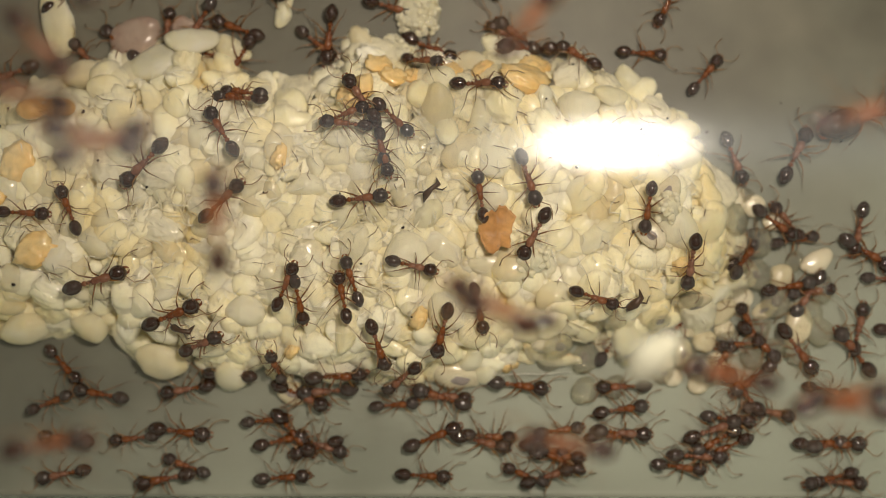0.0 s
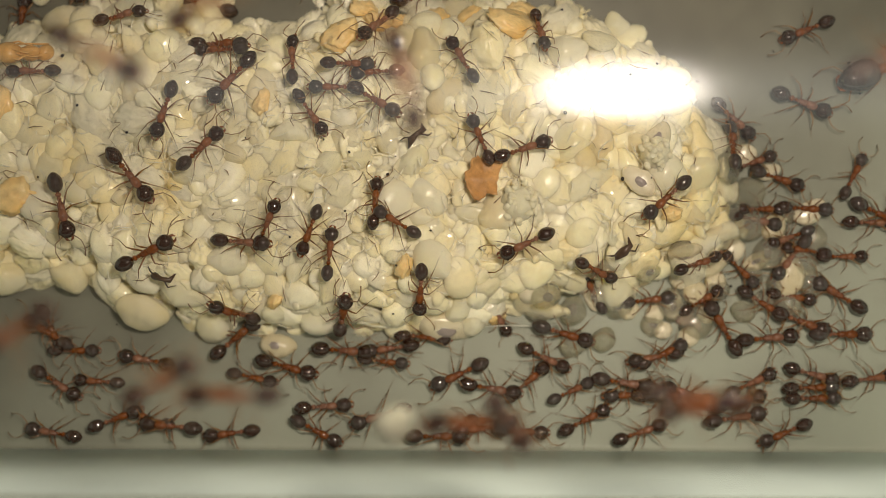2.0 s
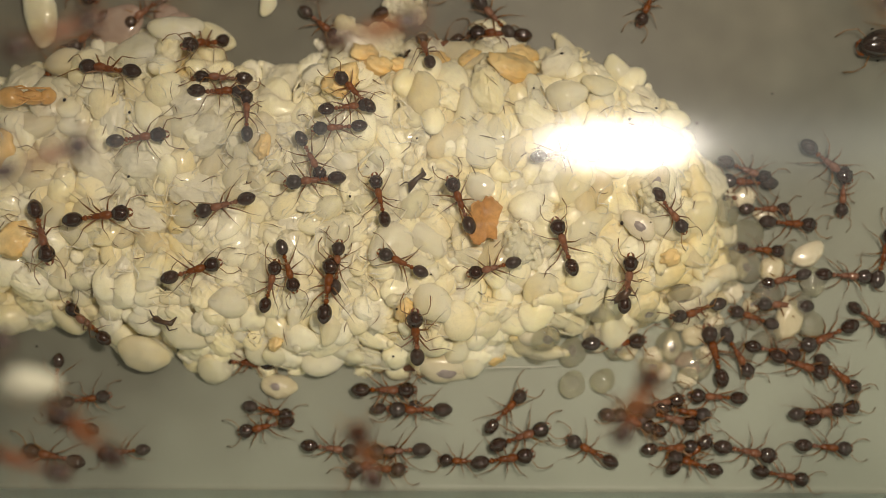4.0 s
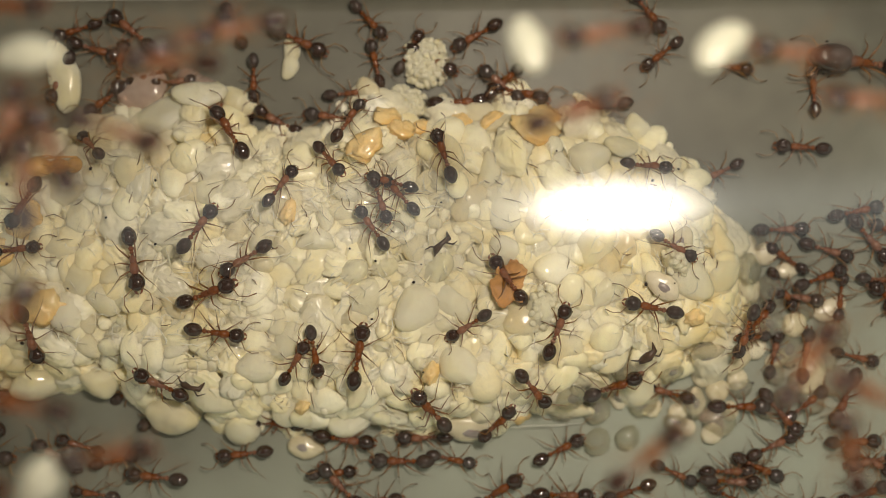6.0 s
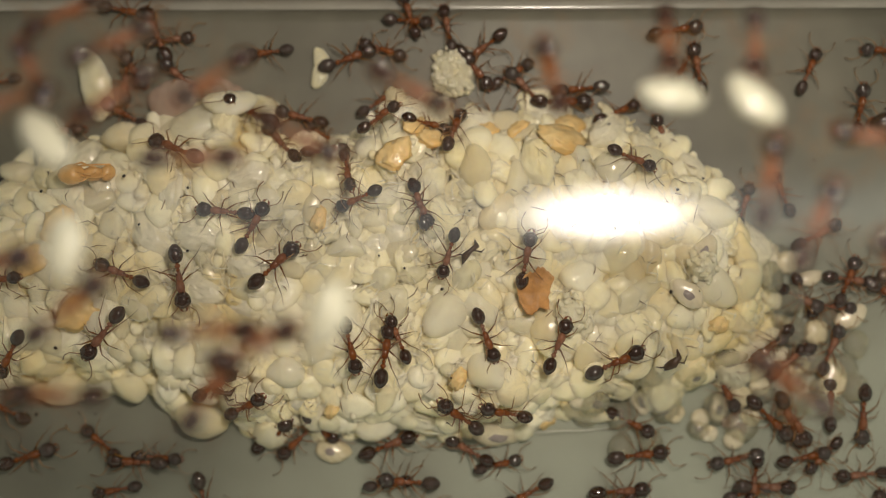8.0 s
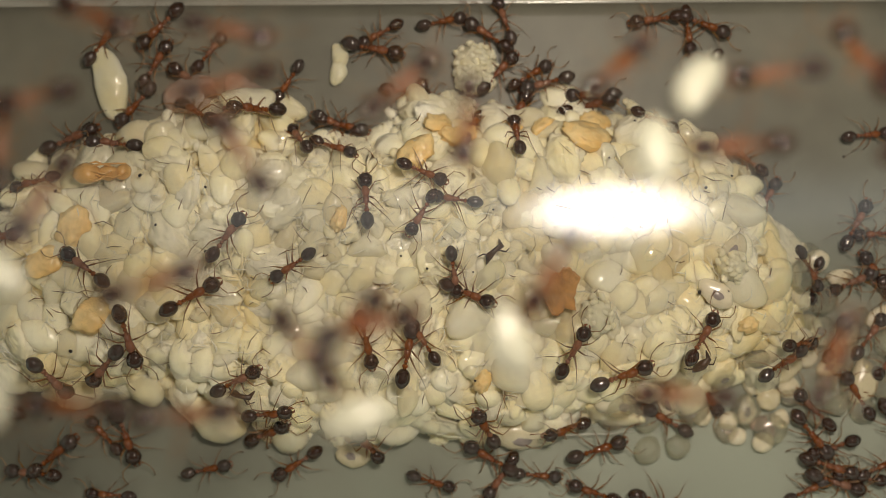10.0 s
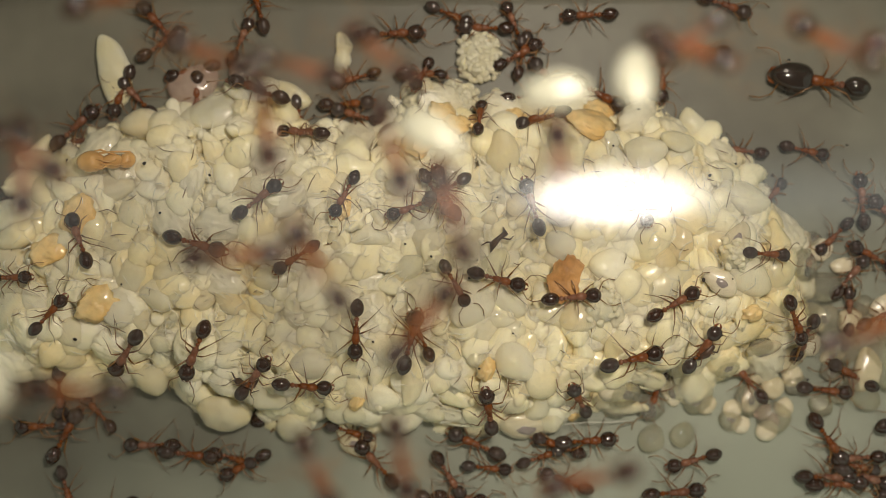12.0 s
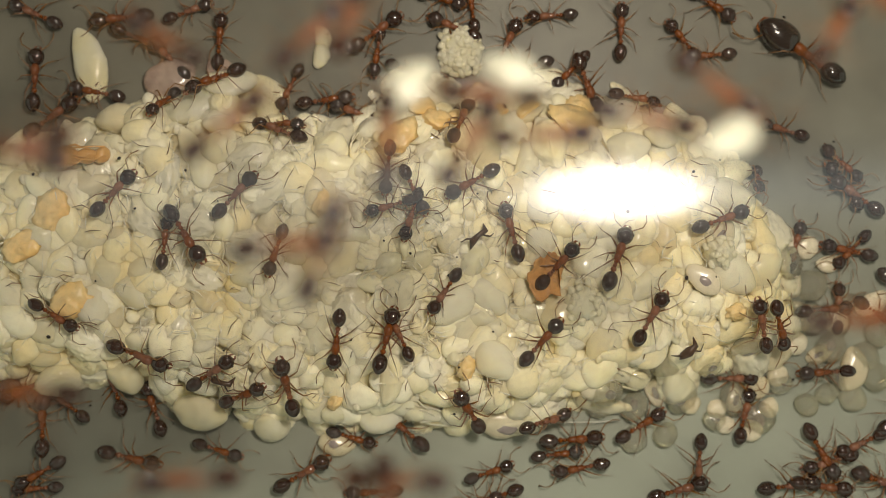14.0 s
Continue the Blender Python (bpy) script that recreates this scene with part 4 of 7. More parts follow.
    ("slight", "floor", [(0, 13.02, -0.31, 10), (0.7, 14.79, 0.23, 445), (1.5, 15.56, 0.12, 391), (2.3, 15.16, 0.21, 84), (3, 18.5, 0.21, 84), (4, 18.5, 0.21, 84), (6.5, 15.36, 1.95, 530), (7.5, 14.21, 7.56, 219), (8, 15.03, 8.37, 537), (8.5, 18.5, 8.37, 537), (11, 18.5, 8.37, 537), (12.5, 18.5, 8.37, 537), (13.2, 18.5, 8.37, 537), (14, 8.29, 7.48, 184)]),
    ("slight", "floor", [(0, 12.77, 0.33, 131), (0.7, 12.88, 0.32, 121), (1, 12.57, 0.2, 99), (1.5, 12.71, 0.23, 62), (2.3, 11.31, 0.86, -5), (3, 12.61, 0.89, 352), (4, 15, 1.09, -94), (6.5, 8.74, 4.42, -170), (7.5, 8.39, 4.61, 159), (8, 7.17, 5.33, 109), (8.5, 9.81, 4.68, 144), (11, 8.68, 4.29, 141), (12.5, 8.96, 4.34, -172), (13.2, 11.56, 4.59, 164), (14, 10.78, 4.91, 163)]),
    ("small", "floor", [(0, 15.25, 0.04, -102), (0.7, 18.5, 0.04, -102), (1.5, 18.5, 0.04, -102), (2.3, 18.5, 0.04, -102), (3, 18.5, 0.04, -102), (4, 18.5, 0.04, -102), (6.5, 15.34, -0.38, -99), (7.5, 11.25, -2.94, 225), (8, 11.65, -2.57, -150), (8.5, 18.5, -2.57, -150), (11, 11.2, -2.56, 227), (12.5, 9.75, -1.26, -52), (13.2, 11.98, -1.93, 337), (14, 8.91, -3.57, 360)]),
    ("small", "floor", [(0, 12.83, -1.95, 11), (0.7, 14.45, -1.83, 13), (1.5, 14.4, -2.32, 0), (2.3, 13.17, -0.14, -5), (3, 14.98, -0.23, 10), (4, 18.5, -0.23, 10), (6.5, 13.79, 3, 12), (7.5, 11.96, 5.74, 3), (8, 14.13, 6.26, 80), (8.5, 18.5, 6.26, 80), (11, 18.5, 6.26, 80), (12.5, 18.5, 6.26, 80), (13.2, 18.5, 6.26, 80), (14, 18.5, 6.26, 80)]),
    ("usual", "floor", [(0, 9.18, -3.04, 44), (0.7, 11.02, -5.36, 315), (1.5, 12.6, -5.43, 3), (2.3, 12.22, -5.42, 7), (3, 14.92, -6.34, 351), (4, 18.5, -6.34, 351), (6.5, 18.5, -6.34, 351), (7.5, 18.5, -6.34, 351), (8, 18.5, -6.34, 351), (8.5, 18.5, -6.34, 351), (11, 13.44, -6.46, 360), (12.5, 10.83, -7.24, 358), (13.2, 13.67, -5.28, 360), (14, 10.92, -7.24, 6)]),
    ("slight", "floor", [(0, 11.44, -3.26, 119), (0.7, 12.8, -3.06, 119), (1.5, 13.97, -3.01, 159), (2.3, 13.47, -2.03, -180), (3, 18.5, -2.03, -180), (4, 18.5, -2.03, -180), (6.5, 10.74, 1.42, 137), (7.5, 10.4, 2.25, 145), (8, 11.37, 3.32, 115), (8.5, 13.66, 1.25, -171), (11, 13.63, 2.2, 180), (12.5, 11.18, 0.89, -114), (13.2, 18.5, 0.89, -114), (14, 13.08, 0.8, 225)]),
    ("slight", "floor", [(0, 10.43, -4.58, 54), (0.7, 11.81, -5.06, -7), (1.5, 13.72, -4.5, -7), (2.3, 12.9, -3.7, -11), (3, 15.39, -5.06, 10), (4, 18.5, -5.06, 10), (6.5, 18.5, -5.06, 10), (7.5, 18.5, -5.06, 10), (8, 18.5, -5.06, 10), (8.5, 18.5, -5.06, 10), (11, 18.5, -5.06, 10), (12.5, 18.5, -5.06, 10), (13.2, 18.5, -5.06, 10), (14, 18.5, -5.06, 10)]),
    ("small", "floor", [(0, 11.55, -5.18, 216), (0.7, 14.01, -7.22, 297), (1.5, 13.56, -6.99, 360), (2.3, 14.07, -7.21, 4), (3, 14.11, -8.7, 2), (4, 18.5, -8.5, 2), (6.5, 18.5, -8.5, 2), (7.5, 18.5, -8.5, 2), (8, 18.5, -8.5, 2), (8.5, 18.5, -8.5, 2), (11, 18.5, -8.5, 2), (12.5, 18.5, -8.5, 2), (13.2, 18.5, -8.5, 2), (14, 18.5, -8.5, 2)]),
    ("slight", "floor", [(0, 16.24, -1.66, 357), (0.7, 18.5, -1.66, 357), (1.5, 18.5, -1.66, 357), (2.3, 18.5, -1.66, 357), (3, 18.5, -1.66, 357), (4, 18.5, -1.66, 357), (6.5, 14.9, 0.35, 353), (7.5, 12.95, -0.77, 350), (8, 13.15, -0.68, 354), (8.5, 18.5, -0.68, 354), (11, 18.5, -0.68, 354), (12.5, 13.37, -1.13, 8), (13.2, 18.5, -1.13, 8), (14, 18.5, -1.13, 8)]),
    ("small", "floor", [(0, 15.26, -3.43, 78), (0.7, 15.28, -3.69, 84), (1.5, 16.15, -1.58, 356), (2.3, 15.8, -1.34, 0), (3, 18.5, -1.34, 0), (4, 18.5, -1.34, 0), (6.5, 12.49, 1.6, 338), (7, 12.03, 2, 334), (7.5, 11.89, 2.47, 329), (8, 13.76, 0.27, 352), (8.5, 18.5, 0.27, 352), (11, 18.5, 0.27, 352), (12.5, 18.5, 0.27, 352), (13.2, 18.5, 0.27, 352), (14, 18.5, 0.27, 352)]),
    ("slight", "floor", [(0, 7.65, 6.23, 354), (0.7, 18.5, 6.23, 354), (1.5, 18.5, 6.23, 354), (2.3, 18.5, 6.23, 354), (3, 18.5, 6.23, 354), (4, 18.5, 6.23, 354), (6.5, 8.28, 7.74, 350), (7.5, 5.77, 6.41, 400), (8, 5.54, 6.22, 22), (8.5, 7.72, 8.59, 305), (11, 6.74, 9.12, 258), (12.5, 5.79, 5.71, 274), (13.2, 9.81, 3.26, 243), (13.5, 9.42, 2.72, 236), (14, 9.14, 2.75, 225)]),
    ("slight", "floor", [(0, 9.86, 5.49, 50), (0.7, 18.5, 5.49, 50), (1.5, 18.5, 5.49, 50), (2.3, 18.5, 5.49, 50), (3, 18.5, 5.49, 50), (4, 18.5, 5.49, 50), (6.5, 11.97, 6.84, 106), (7.5, 12.08, 7.57, 67), (8, 12.33, 7.66, 67), (8.5, 13.68, 8.44, 21), (11, 13.1, 3.13, 355), (12.5, 10, 4.93, -18), (13.2, 18.5, 4.93, -18), (14, 12.8, 3.74, 317)]),
    ("small", "floor", [(0, 5.33, 5.58, 126), (0.7, 5.07, 6.29, 124), (1.5, 12.36, 5.55, -169), (2.3, 14.46, 5.01, 209), (3, 18.5, 5.01, 209), (4, 18.5, 5.01, 209), (6.5, 11.47, 4.5, 167), (7.5, 8.8, 6.81, 102), (8, 8.39, 7.73, 100), (8.5, 9.63, 10, 180), (11, 3.64, 8.85, -167), (11.5, 3.62, 8.75, -173), (12, 3.57, 9.07, -178), (12.5, 3.31, 9.16, 176), (13.2, 8.12, 5.63, 157), (14, 5.24, 8.31, 88)]),
    ("slight", "floor", [(0, 2.91, 6.79, 148), (0.7, 1.37, 4.28, -169), (1, 2.82, 4.07, -181), (1.5, 2.97, 3.92, 157), (2.3, 0.87, 3.49, 99), (3, 2.44, 4.64, 39), (4, 0.42, 5.18, 95), (6.5, -1.14, 8.75, 50), (7, -1.2, 9, 59), (7.5, -1.39, 9.04, 68), (8, -0.44, 9.2, 102), (8.5, 0.18, 9.27, 134), (11, 1.18, 9.35, 94), (11.5, 0.91, 8.92, 103), (12, 0.97, 8.78, 112), (12.5, 0.99, 8.94, 121), (13.2, 3.09, 8.7, 189), (14, 2.87, 8.85, 184)]),
    ("small", "floor", [(0, -6.58, 7.06, 161), (0.7, -12.73, 5.3, 171), (1.5, -13.12, 4.68, 121), (2.3, -13.61, 5.73, 74), (3, -20, 5.73, 74), (4, -20, 5.73, 74), (6.5, -8.64, 8.03, 81), (7, -8.22, 8, 71), (7.5, -9.05, 8.19, 61), (8, -11.87, 9.87, -12), (8.5, -15.15, 7.82, 9), (11, -11.8, 9.18, 81), (12.5, -5.94, 9.62, 117), (13.2, -8.73, 8.05, 84), (14, -8.47, 8.04, 85)]),
    ("slight", "floor", [(0, -9.05, 6.96, 82), (0.7, -13.42, 4.26, 145), (1.5, -12.64, 2.06, 180), (2, -12.37, 3.11, 184), (2.3, -12.29, 2.72, 187), (3, -20, 2.72, 187), (4, -20, 2.72, 187), (6.5, -8.85, 4.72, 124), (7.5, -10.75, 6.07, -170), (8, -16.38, 7.36, 191), (8.5, -15.82, 3.86, 180), (11, -14.51, 2.72, 208), (12.5, -13.69, 5.69, 153), (13.2, -20, 5.69, 153), (14, -20, 5.69, 153)]),
    ("slight", "floor", [(0, -7.53, 5.96, 6), (0.7, -9.65, 5.27, 50), (1.5, -10.85, 4.57, 358), (2.3, -8.65, 4.95, 29), (3, -20, 4.95, 29), (4, -20, 4.95, 29), (6.5, -6.34, 7.57, 357), (7, -6.66, 7.72, 361), (7.5, -6.67, 8.25, 6), (8, -10.28, 8.84, 6), (8.5, -10.69, 8.5, 390), (11, -8.62, 8.13, 63), (11.5, -8.5, 8.32, 64), (12, -8.5, 8.29, 65), (12.5, -8.47, 8.28, 65), (13.2, -20, 8.28, 65), (14, -9.54, 9.06, 20)]),
    ("slight", "floor", [(0, -11.88, 6.03, 132), (0.7, -20, 6.03, 132), (1.5, -20, 6.03, 132), (2.3, -20, 6.03, 132), (3, -20, 6.03, 132), (4, -20, 6.03, 132), (6.5, -3.67, 9.76, 111), (7, -4.54, 9.8, 67), (7.5, -4.52, 9.8, 22), (8, -1.79, 9.7, 108), (8.5, -3.46, 9.97, 537), (11, -3.6, 8.15, 229), (12.5, -4.99, 6.37, 178), (13.2, -6.68, 6.11, 220), (14, -6.08, 6.44, 243)]),
    ("usual", "floor", [(0, -3.35, 6.78, 264), (0.7, -5.61, 5.6, 286), (1.5, -4.76, 4.5, 229), (2.3, -6.48, 2.22, 229), (3, -8.11, 1.94, 249), (4, -9.9, 4.42, 526), (6.5, -6.65, 4.75, 460), (7.5, -9.56, 4.45, 152), (8, -9.54, 4.39, 151), (8.5, -9.68, 4.59, 160), (11, -9.65, 6.04, 107), (11.5, -8.96, 5.54, 99), (12, -10.02, 6.2, 90), (12.5, -9.57, 6.16, 82), (13.2, -20, 6.16, 82), (14, -14.76, 6.77, 446)]),
    ("usual", "floor", [(0, 3.34, -5.44, 353), (0.7, 4.76, -5.56, 378), (1.5, 4.66, -5.62, 343), (2.3, 5.73, -5.11, 343), (3, 6.21, -6.01, 322), (4, 7.09, -4.09, 4), (6.5, 5.69, -2.63, 52), (7, 5.74, -2.72, 75), (7.5, 5.53, -2.89, 457), (8, 5.01, -2.16, 25), (8.5, 5, -2.11, 39), (11, 3.94, -2.83, 8), (11.2, 3.91, -2.66, 8), (11.5, 4.37, -2.85, 10), (12, 4.49, -2.47, 12), (12.5, 3.38, -1.93, 14), (13, 3.1, -1.88, 13), (13.2, 3.13, -1.8, 13), (14, 4.7, 0.45, 70)]),
    ("small", "floor", [(0, 6.99, -5.47, -178), (0.7, 9.21, -6.68, -164), (1.5, 9.19, -6.77, 167), (2.3, 8.05, -5.7, -155), (3, 8.25, -6.76, -159), (4, 10.68, -6.03, 177), (6.5, 7.45, -3.39, 161), (7, 7.46, -3.58, 123), (7.2, 7.48, -3.64, 108), (7.5, 8.21, -4.94, 85), (8, 11.61, -4.72, 111), (8.5, 11.53, -4.21, 118), (11, 11.33, -4.28, 144), (12.5, 7.8, -3.29, 122), (13.2, 8.97, -4.64, 99), (14, 9.39, -4.83, 78)]),
    ("small", "floor", [(0, -8.32, -5.61, 190), (0.7, -8.71, -5.53, 183), (1.5, -9.19, -6.38, 150), (2.3, -9.01, -6.2, 181), (3, -10.51, -5.07, 130), (4, -10.42, -3.01, 133), (6.5, -8.71, -2.92, 149), (7.5, -10.76, -0.06, 490), (8, -11.35, 0.7, 157), (8.5, -13.13, 0.91, 144), (11, -13.09, 0.79, 141), (11.5, -13.08, 1.17, 126), (12, -13.35, 1.33, 111), (12.5, -13.25, 1.13, 96), (13, -13.22, 1.47, 85), (13.2, -13.55, 1.23, 440), (14, -11.43, 2.66, 47)]),
    ("small", "floor", [(0, -11.35, -5.78, 169), (0.7, -10.81, -4.21, 129), (1.5, -11.28, -3.89, 528), (2.3, -13.18, -6.19, 495), (3, -20, -6.19, 495), (4, -20, -6.19, 495), (6.5, -13.13, -2.81, 218), (7.5, -14.94, -1.95, 230), (8, -15.16, -1.83, 242), (8.5, -16.01, -1.4, 247), (11, -16.6, -2.25, 201), (12.5, -14.91, -6.42, 534), (13.2, -20, -6.42, 534), (14, -14.68, -6.68, 210)]),
    ("usual", "floor", [(0, -3.42, -5.66, 184), (0.7, -2, -6.64, 528), (1.5, -1.35, -8.3, 193), (2.3, -0.79, -8.09, 199), (3, -2.54, -8.9, 540), (4, -0.38, -7.95, 183), (6.5, -4.05, -6.91, 480), (7.5, -5.99, -6.62, 195), (8, -9.09, -7.54, 284), (8.5, -14.76, -2.08, 282), (11, -14.56, -2.45, 309), (12.5, -14.99, -4.42, 243), (13.2, -20, -4.42, 243), (14, -20, -4.42, 243)]),
    ("usual", "floor", [(0, -4.31, -5.81, -24), (0.7, -4.64, -5.5, 2), (1.5, -2.81, -5.57, 357), (2.3, -1.93, -6.12, 355), (3, -2.59, -7.49, 357), (4, -0.88, -5.84, 0), (6.5, -3.74, -5.38, -10), (7.5, -2.53, -4.84, 51), (8, -2.59, -5.52, 21), (8.5, -3.07, -5.2, 71), (11, -4.57, -4.16, 124), (12.5, -3.54, -7.54, 135), (13.2, -4.46, -7.17, 78), (14, -5.72, -6.75, 30)]),
    ("usual", "floor", [(0, 0.6, -5.85, 163), (0.7, 1.82, -5.63, 178), (1.5, 2.15, -6.44, -149), (2.3, 1.44, -6.89, 202), (3, 1.77, -7.29, -177), (4, 0.35, -6.52, 180), (6.5, -1.57, -6.16, 178), (7.5, -1.63, -6.84, 180), (8, -1.9, -6.82, 176), (8.5, 0.15, -5.67, 175), (11, 0.2, -5.97, 132), (12.5, -0.79, -5.65, 167), (13.2, -1.48, -5.71, 162), (14, -2.26, -5.22, 139)]),
    ("usual", "floor", [(0, -4.55, -7.15, 312), (0.7, -4.44, -7.04, 0), (1.5, -4.65, -6.86, 356), (2.3, -3.97, -6.26, 338), (3, -3.12, -6.35, 4), (4, -2.62, -2.43, 84), (6.5, -2.48, -2.48, 80), (7, -2.54, -2.36, 81), (7.5, -2.52, -2.35, 83), (8, -2.56, -2.25, 81), (8.5, -2.46, -2.1, 77), (11, -2.64, -2.22, 81), (11.5, -2.62, -2.14, 78), (12, -2.61, -2.14, 76), (12.5, -2.64, -2.16, 74), (13, -2.64, -2.13, 75), (13.2, -2.83, -2.27, 75), (13.5, -2.64, -2.13, 75), (14, -2.71, -2.16, 76)]),
    ("small", "floor", [(0, -5, -7.4, 13), (0.7, -6.3, -7.92, 348), (1.5, -9.82, -8.04, 14), (2.3, -10.3, -8.46, 25), (3, -11.32, -8.57, 445), (4, -20, -8.5, 445), (6.5, -7.1, -3.33, 37), (7, -7.11, -3.37, 39), (7.5, -7.13, -3.37, 41), (7.7, -7.14, -3.43, 41), (8, -7.16, -3.43, 42), (8.5, -7.13, -3.36, 41), (11, -7.04, -3.64, 14), (12.5, -5.91, -2.96, 337), (13.2, -7.39, -3.49, 37), (14, -7.25, -3.38, 36)]),
    ("small", "floor", [(0, -3.79, -7.65, 197), (0.7, -3.01, -8.7, 525), (1.5, -3.92, -8.64, 198), (2.3, -7.48, -8.88, 181), (3, -6.22, -8.84, 529), (4, -4.98, -7.14, 193), (6.5, -7.11, -5.65, 184), (7.5, -5.7, -5.09, 213), (8, -5.77, -5.32, 223), (8.5, -5.72, -5.7, 239), (11, -7.03, -6.19, 194), (12.5, -9.19, -6.56, 214), (13.2, -9.21, -7.5, 189), (14, -10.77, -4.48, 108)]),
    ("usual", "floor", [(0, 0.33, -7.26, 22), (0.7, 0.55, -7.52, 4), (1.5, 1.58, -8.9, 360), (2.3, 0.61, -8.9, 360), (3, 5.04, -8.71, 0), (4, 3.25, -8.22, 9), (6.5, 1.79, -7.15, 396), (7.5, 0.29, -5.85, 357), (8, 6.25, -5.9, 367), (8.5, 3.63, -5.3, 388), (11, 4.04, -5.77, 11), (12.5, 3.02, -5.63, 360), (13.2, 2.96, -5.98, 54), (14, 3.5, -5.62, 4)]),
    ("usual", "floor", [(0, -8.52, -7.09, -7), (0.7, -7.53, -6.21, 16), (1.5, -6.69, -6.1, 58), (2.3, -5.54, -5.12, 29), (3, -6.14, -6.47, 28), (4, -5.73, -4.71, 354), (6.5, -5.52, -4.58, 0), (7.5, -4.7, -3.15, 67), (8, -6.68, -4.81, 55), (8.5, -6.89, -4.3, 35), (11, -7.7, -4.67, 49), (12.5, -6.93, -4.62, 3), (13.2, -8.05, -5.49, 29), (14, -6.12, -3.19, 104)]),
    ("small", "floor", [(0, -12.58, -7.37, 174), (0.7, -13.21, -8.03, 205), (1.5, -12.09, -6.47, -71), (2.3, -12.2, -7.45, -9), (3, -20, -7.45, -9), (4, -20, -7.45, -9), (6.5, -8.21, -2.68, 44), (7, -8.34, -2.65, 23), (7.2, -8.27, -2.69, 15), (7.5, -9.44, -3.18, 2), (8, -8.32, -2.73, 43), (8.5, -8.06, -2.28, 24), (11, -8.3, -2.71, 39), (12.5, -7.31, -3.03, 58), (13.2, -8.57, -2.83, 41), (13.5, -8.44, -2.69, 41), (14, -8.44, -2.68, 41)]),
    ("small", "floor", [(0, 2.29, -7.23, 356), (0.7, 4.17, -7.52, 21), (1.5, 5.35, -7, 8), (2.3, 3.31, -6.96, 62), (3, 5.55, -7.15, 16), (4, 7.6, -6.88, 345), (6.5, 2.22, -2.13, 288), (7.5, 0.98, -1.31, 228), (8, 0.74, -1.47, 291), (8.5, 0.22, -1.32, 336), (11, -0.97, 0.74, 338), (12.5, 1.01, -0.36, 348), (13, 1.55, -0.95, 371), (13.2, 1.56, -0.73, 20), (14, 2.82, 0.47, 49)]),
    ("slight", "floor", [(0, 6.53, -7.22, 4), (0.7, 7.25, -6.34, 42), (1.5, 9.65, -5.11, 58), (2.3, 10.33, -3.57, 16), (3, 13.53, -4.03, 20), (4, 18.5, -4.03, 20), (6.5, 18.5, -4.03, 20), (7.5, 18.5, -4.03, 20), (8, 18.5, -4.03, 20), (8.5, 18.5, -4.03, 20), (11, 18.5, -4.03, 20), (12.5, 18.5, -4.03, 20), (13.2, 18.5, -4.03, 20), (14, 18.5, -4.03, 20)]),
    ("slight", "floor", [(0, 4.27, -7.67, 349), (0.7, 5.88, -5.76, 396), (1.5, 5.92, -4.56, 64), (2, 6.33, -3.77, 119), (2.3, 6.62, -3.69, 512), (3, 9.99, -4.57, 498), (4, 11.94, -3.28, 161), (6.5, 10.25, -1.34, 168), (7.5, 10.2, -1.64, 200), (8, 10.21, -1.68, 188), (8.5, 11.6, 0.36, 247), (11, 9.92, 0.38, 326), (12.5, 8.3, 0.82, 14), (13.2, 12.91, 0.92, 409), (14, 11.15, 0.95, 73)]),
    ("small", "floor", [(0, 8.98, -8.29, 353), (0.7, 12.76, -8.77, 353), (1.5, 11.99, -8.76, 0), (2.3, 11.02, -6.93, 385), (3, 11.99, -6.55, 357), (4, 14.86, -5.22, 321), (6.5, 14.51, -5.79, 12), (7.5, 14.9, -5.64, 341), (8, 18.5, -5.64, 341), (8.5, 18.5, -5.64, 341), (11, 13.05, -5.33, 329), (12.5, 10.96, -3.3, 365), (13.2, 14.11, -2.28, 360), (14, 12.15, -1.24, 5)]),
    ("usual", "floor", [(0, 10.16, -6.96, 20), (0.7, 10.73, -7.95, 21), (1.5, 9.72, -7.68, 357), (2.3, 8.16, -7.33, 357), (3, 11.24, -7.31, 350), (4, 18.5, -7.31, 350), (6.5, 18.5, -7.31, 350), (7.5, 18.5, -7.31, 350), (8, 18.5, -7.31, 350), (8.5, 18.5, -7.31, 350), (11, 18.5, -7.31, 350), (12.5, 18.5, -7.31, 350), (13.2, 18.5, -7.31, 350), (14, 18.5, -7.31, 350)]),
    ("slight", "floor", [(0, 14.17, -5.61, 348), (0.7, 14.25, -5.78, 6), (1.5, 15.43, -3.1, 18), (2.3, 14.68, -2.31, 350), (3, 18.5, -2.31, 350), (4, 18.5, -2.31, 350), (6.5, 18.5, -2.31, 350), (7.5, 18.5, -2.31, 350), (8, 18.5, -2.31, 350), (8.5, 18.5, -2.31, 350), (11, 18.5, -2.31, 350), (12.5, 18.5, -2.31, 350), (13.2, 18.5, -2.31, 350), (14, 18.5, -2.31, 350)]),
    ("small", "floor", [(0, 0.01, -8.62, 357), (0.7, 4.06, -8.88, 1), (1.5, 3.82, -8.35, 353), (2.3, 3.88, -8.9, 360), (3, 7.84, -8.88, 1), (4, 9.71, -8.04, 399), (6.5, 2.96, -5.35, 24), (7.5, 5.08, -5.27, 339), (8, 5.95, -4.75, 333), (8.5, 8.43, -3.84, 341), (11, 7.2, -3.43, 274), (12.5, 5.09, -4.23, 240), (13.2, 4.56, -6.08, 321), (14, 5.85, -5.16, 392)]),
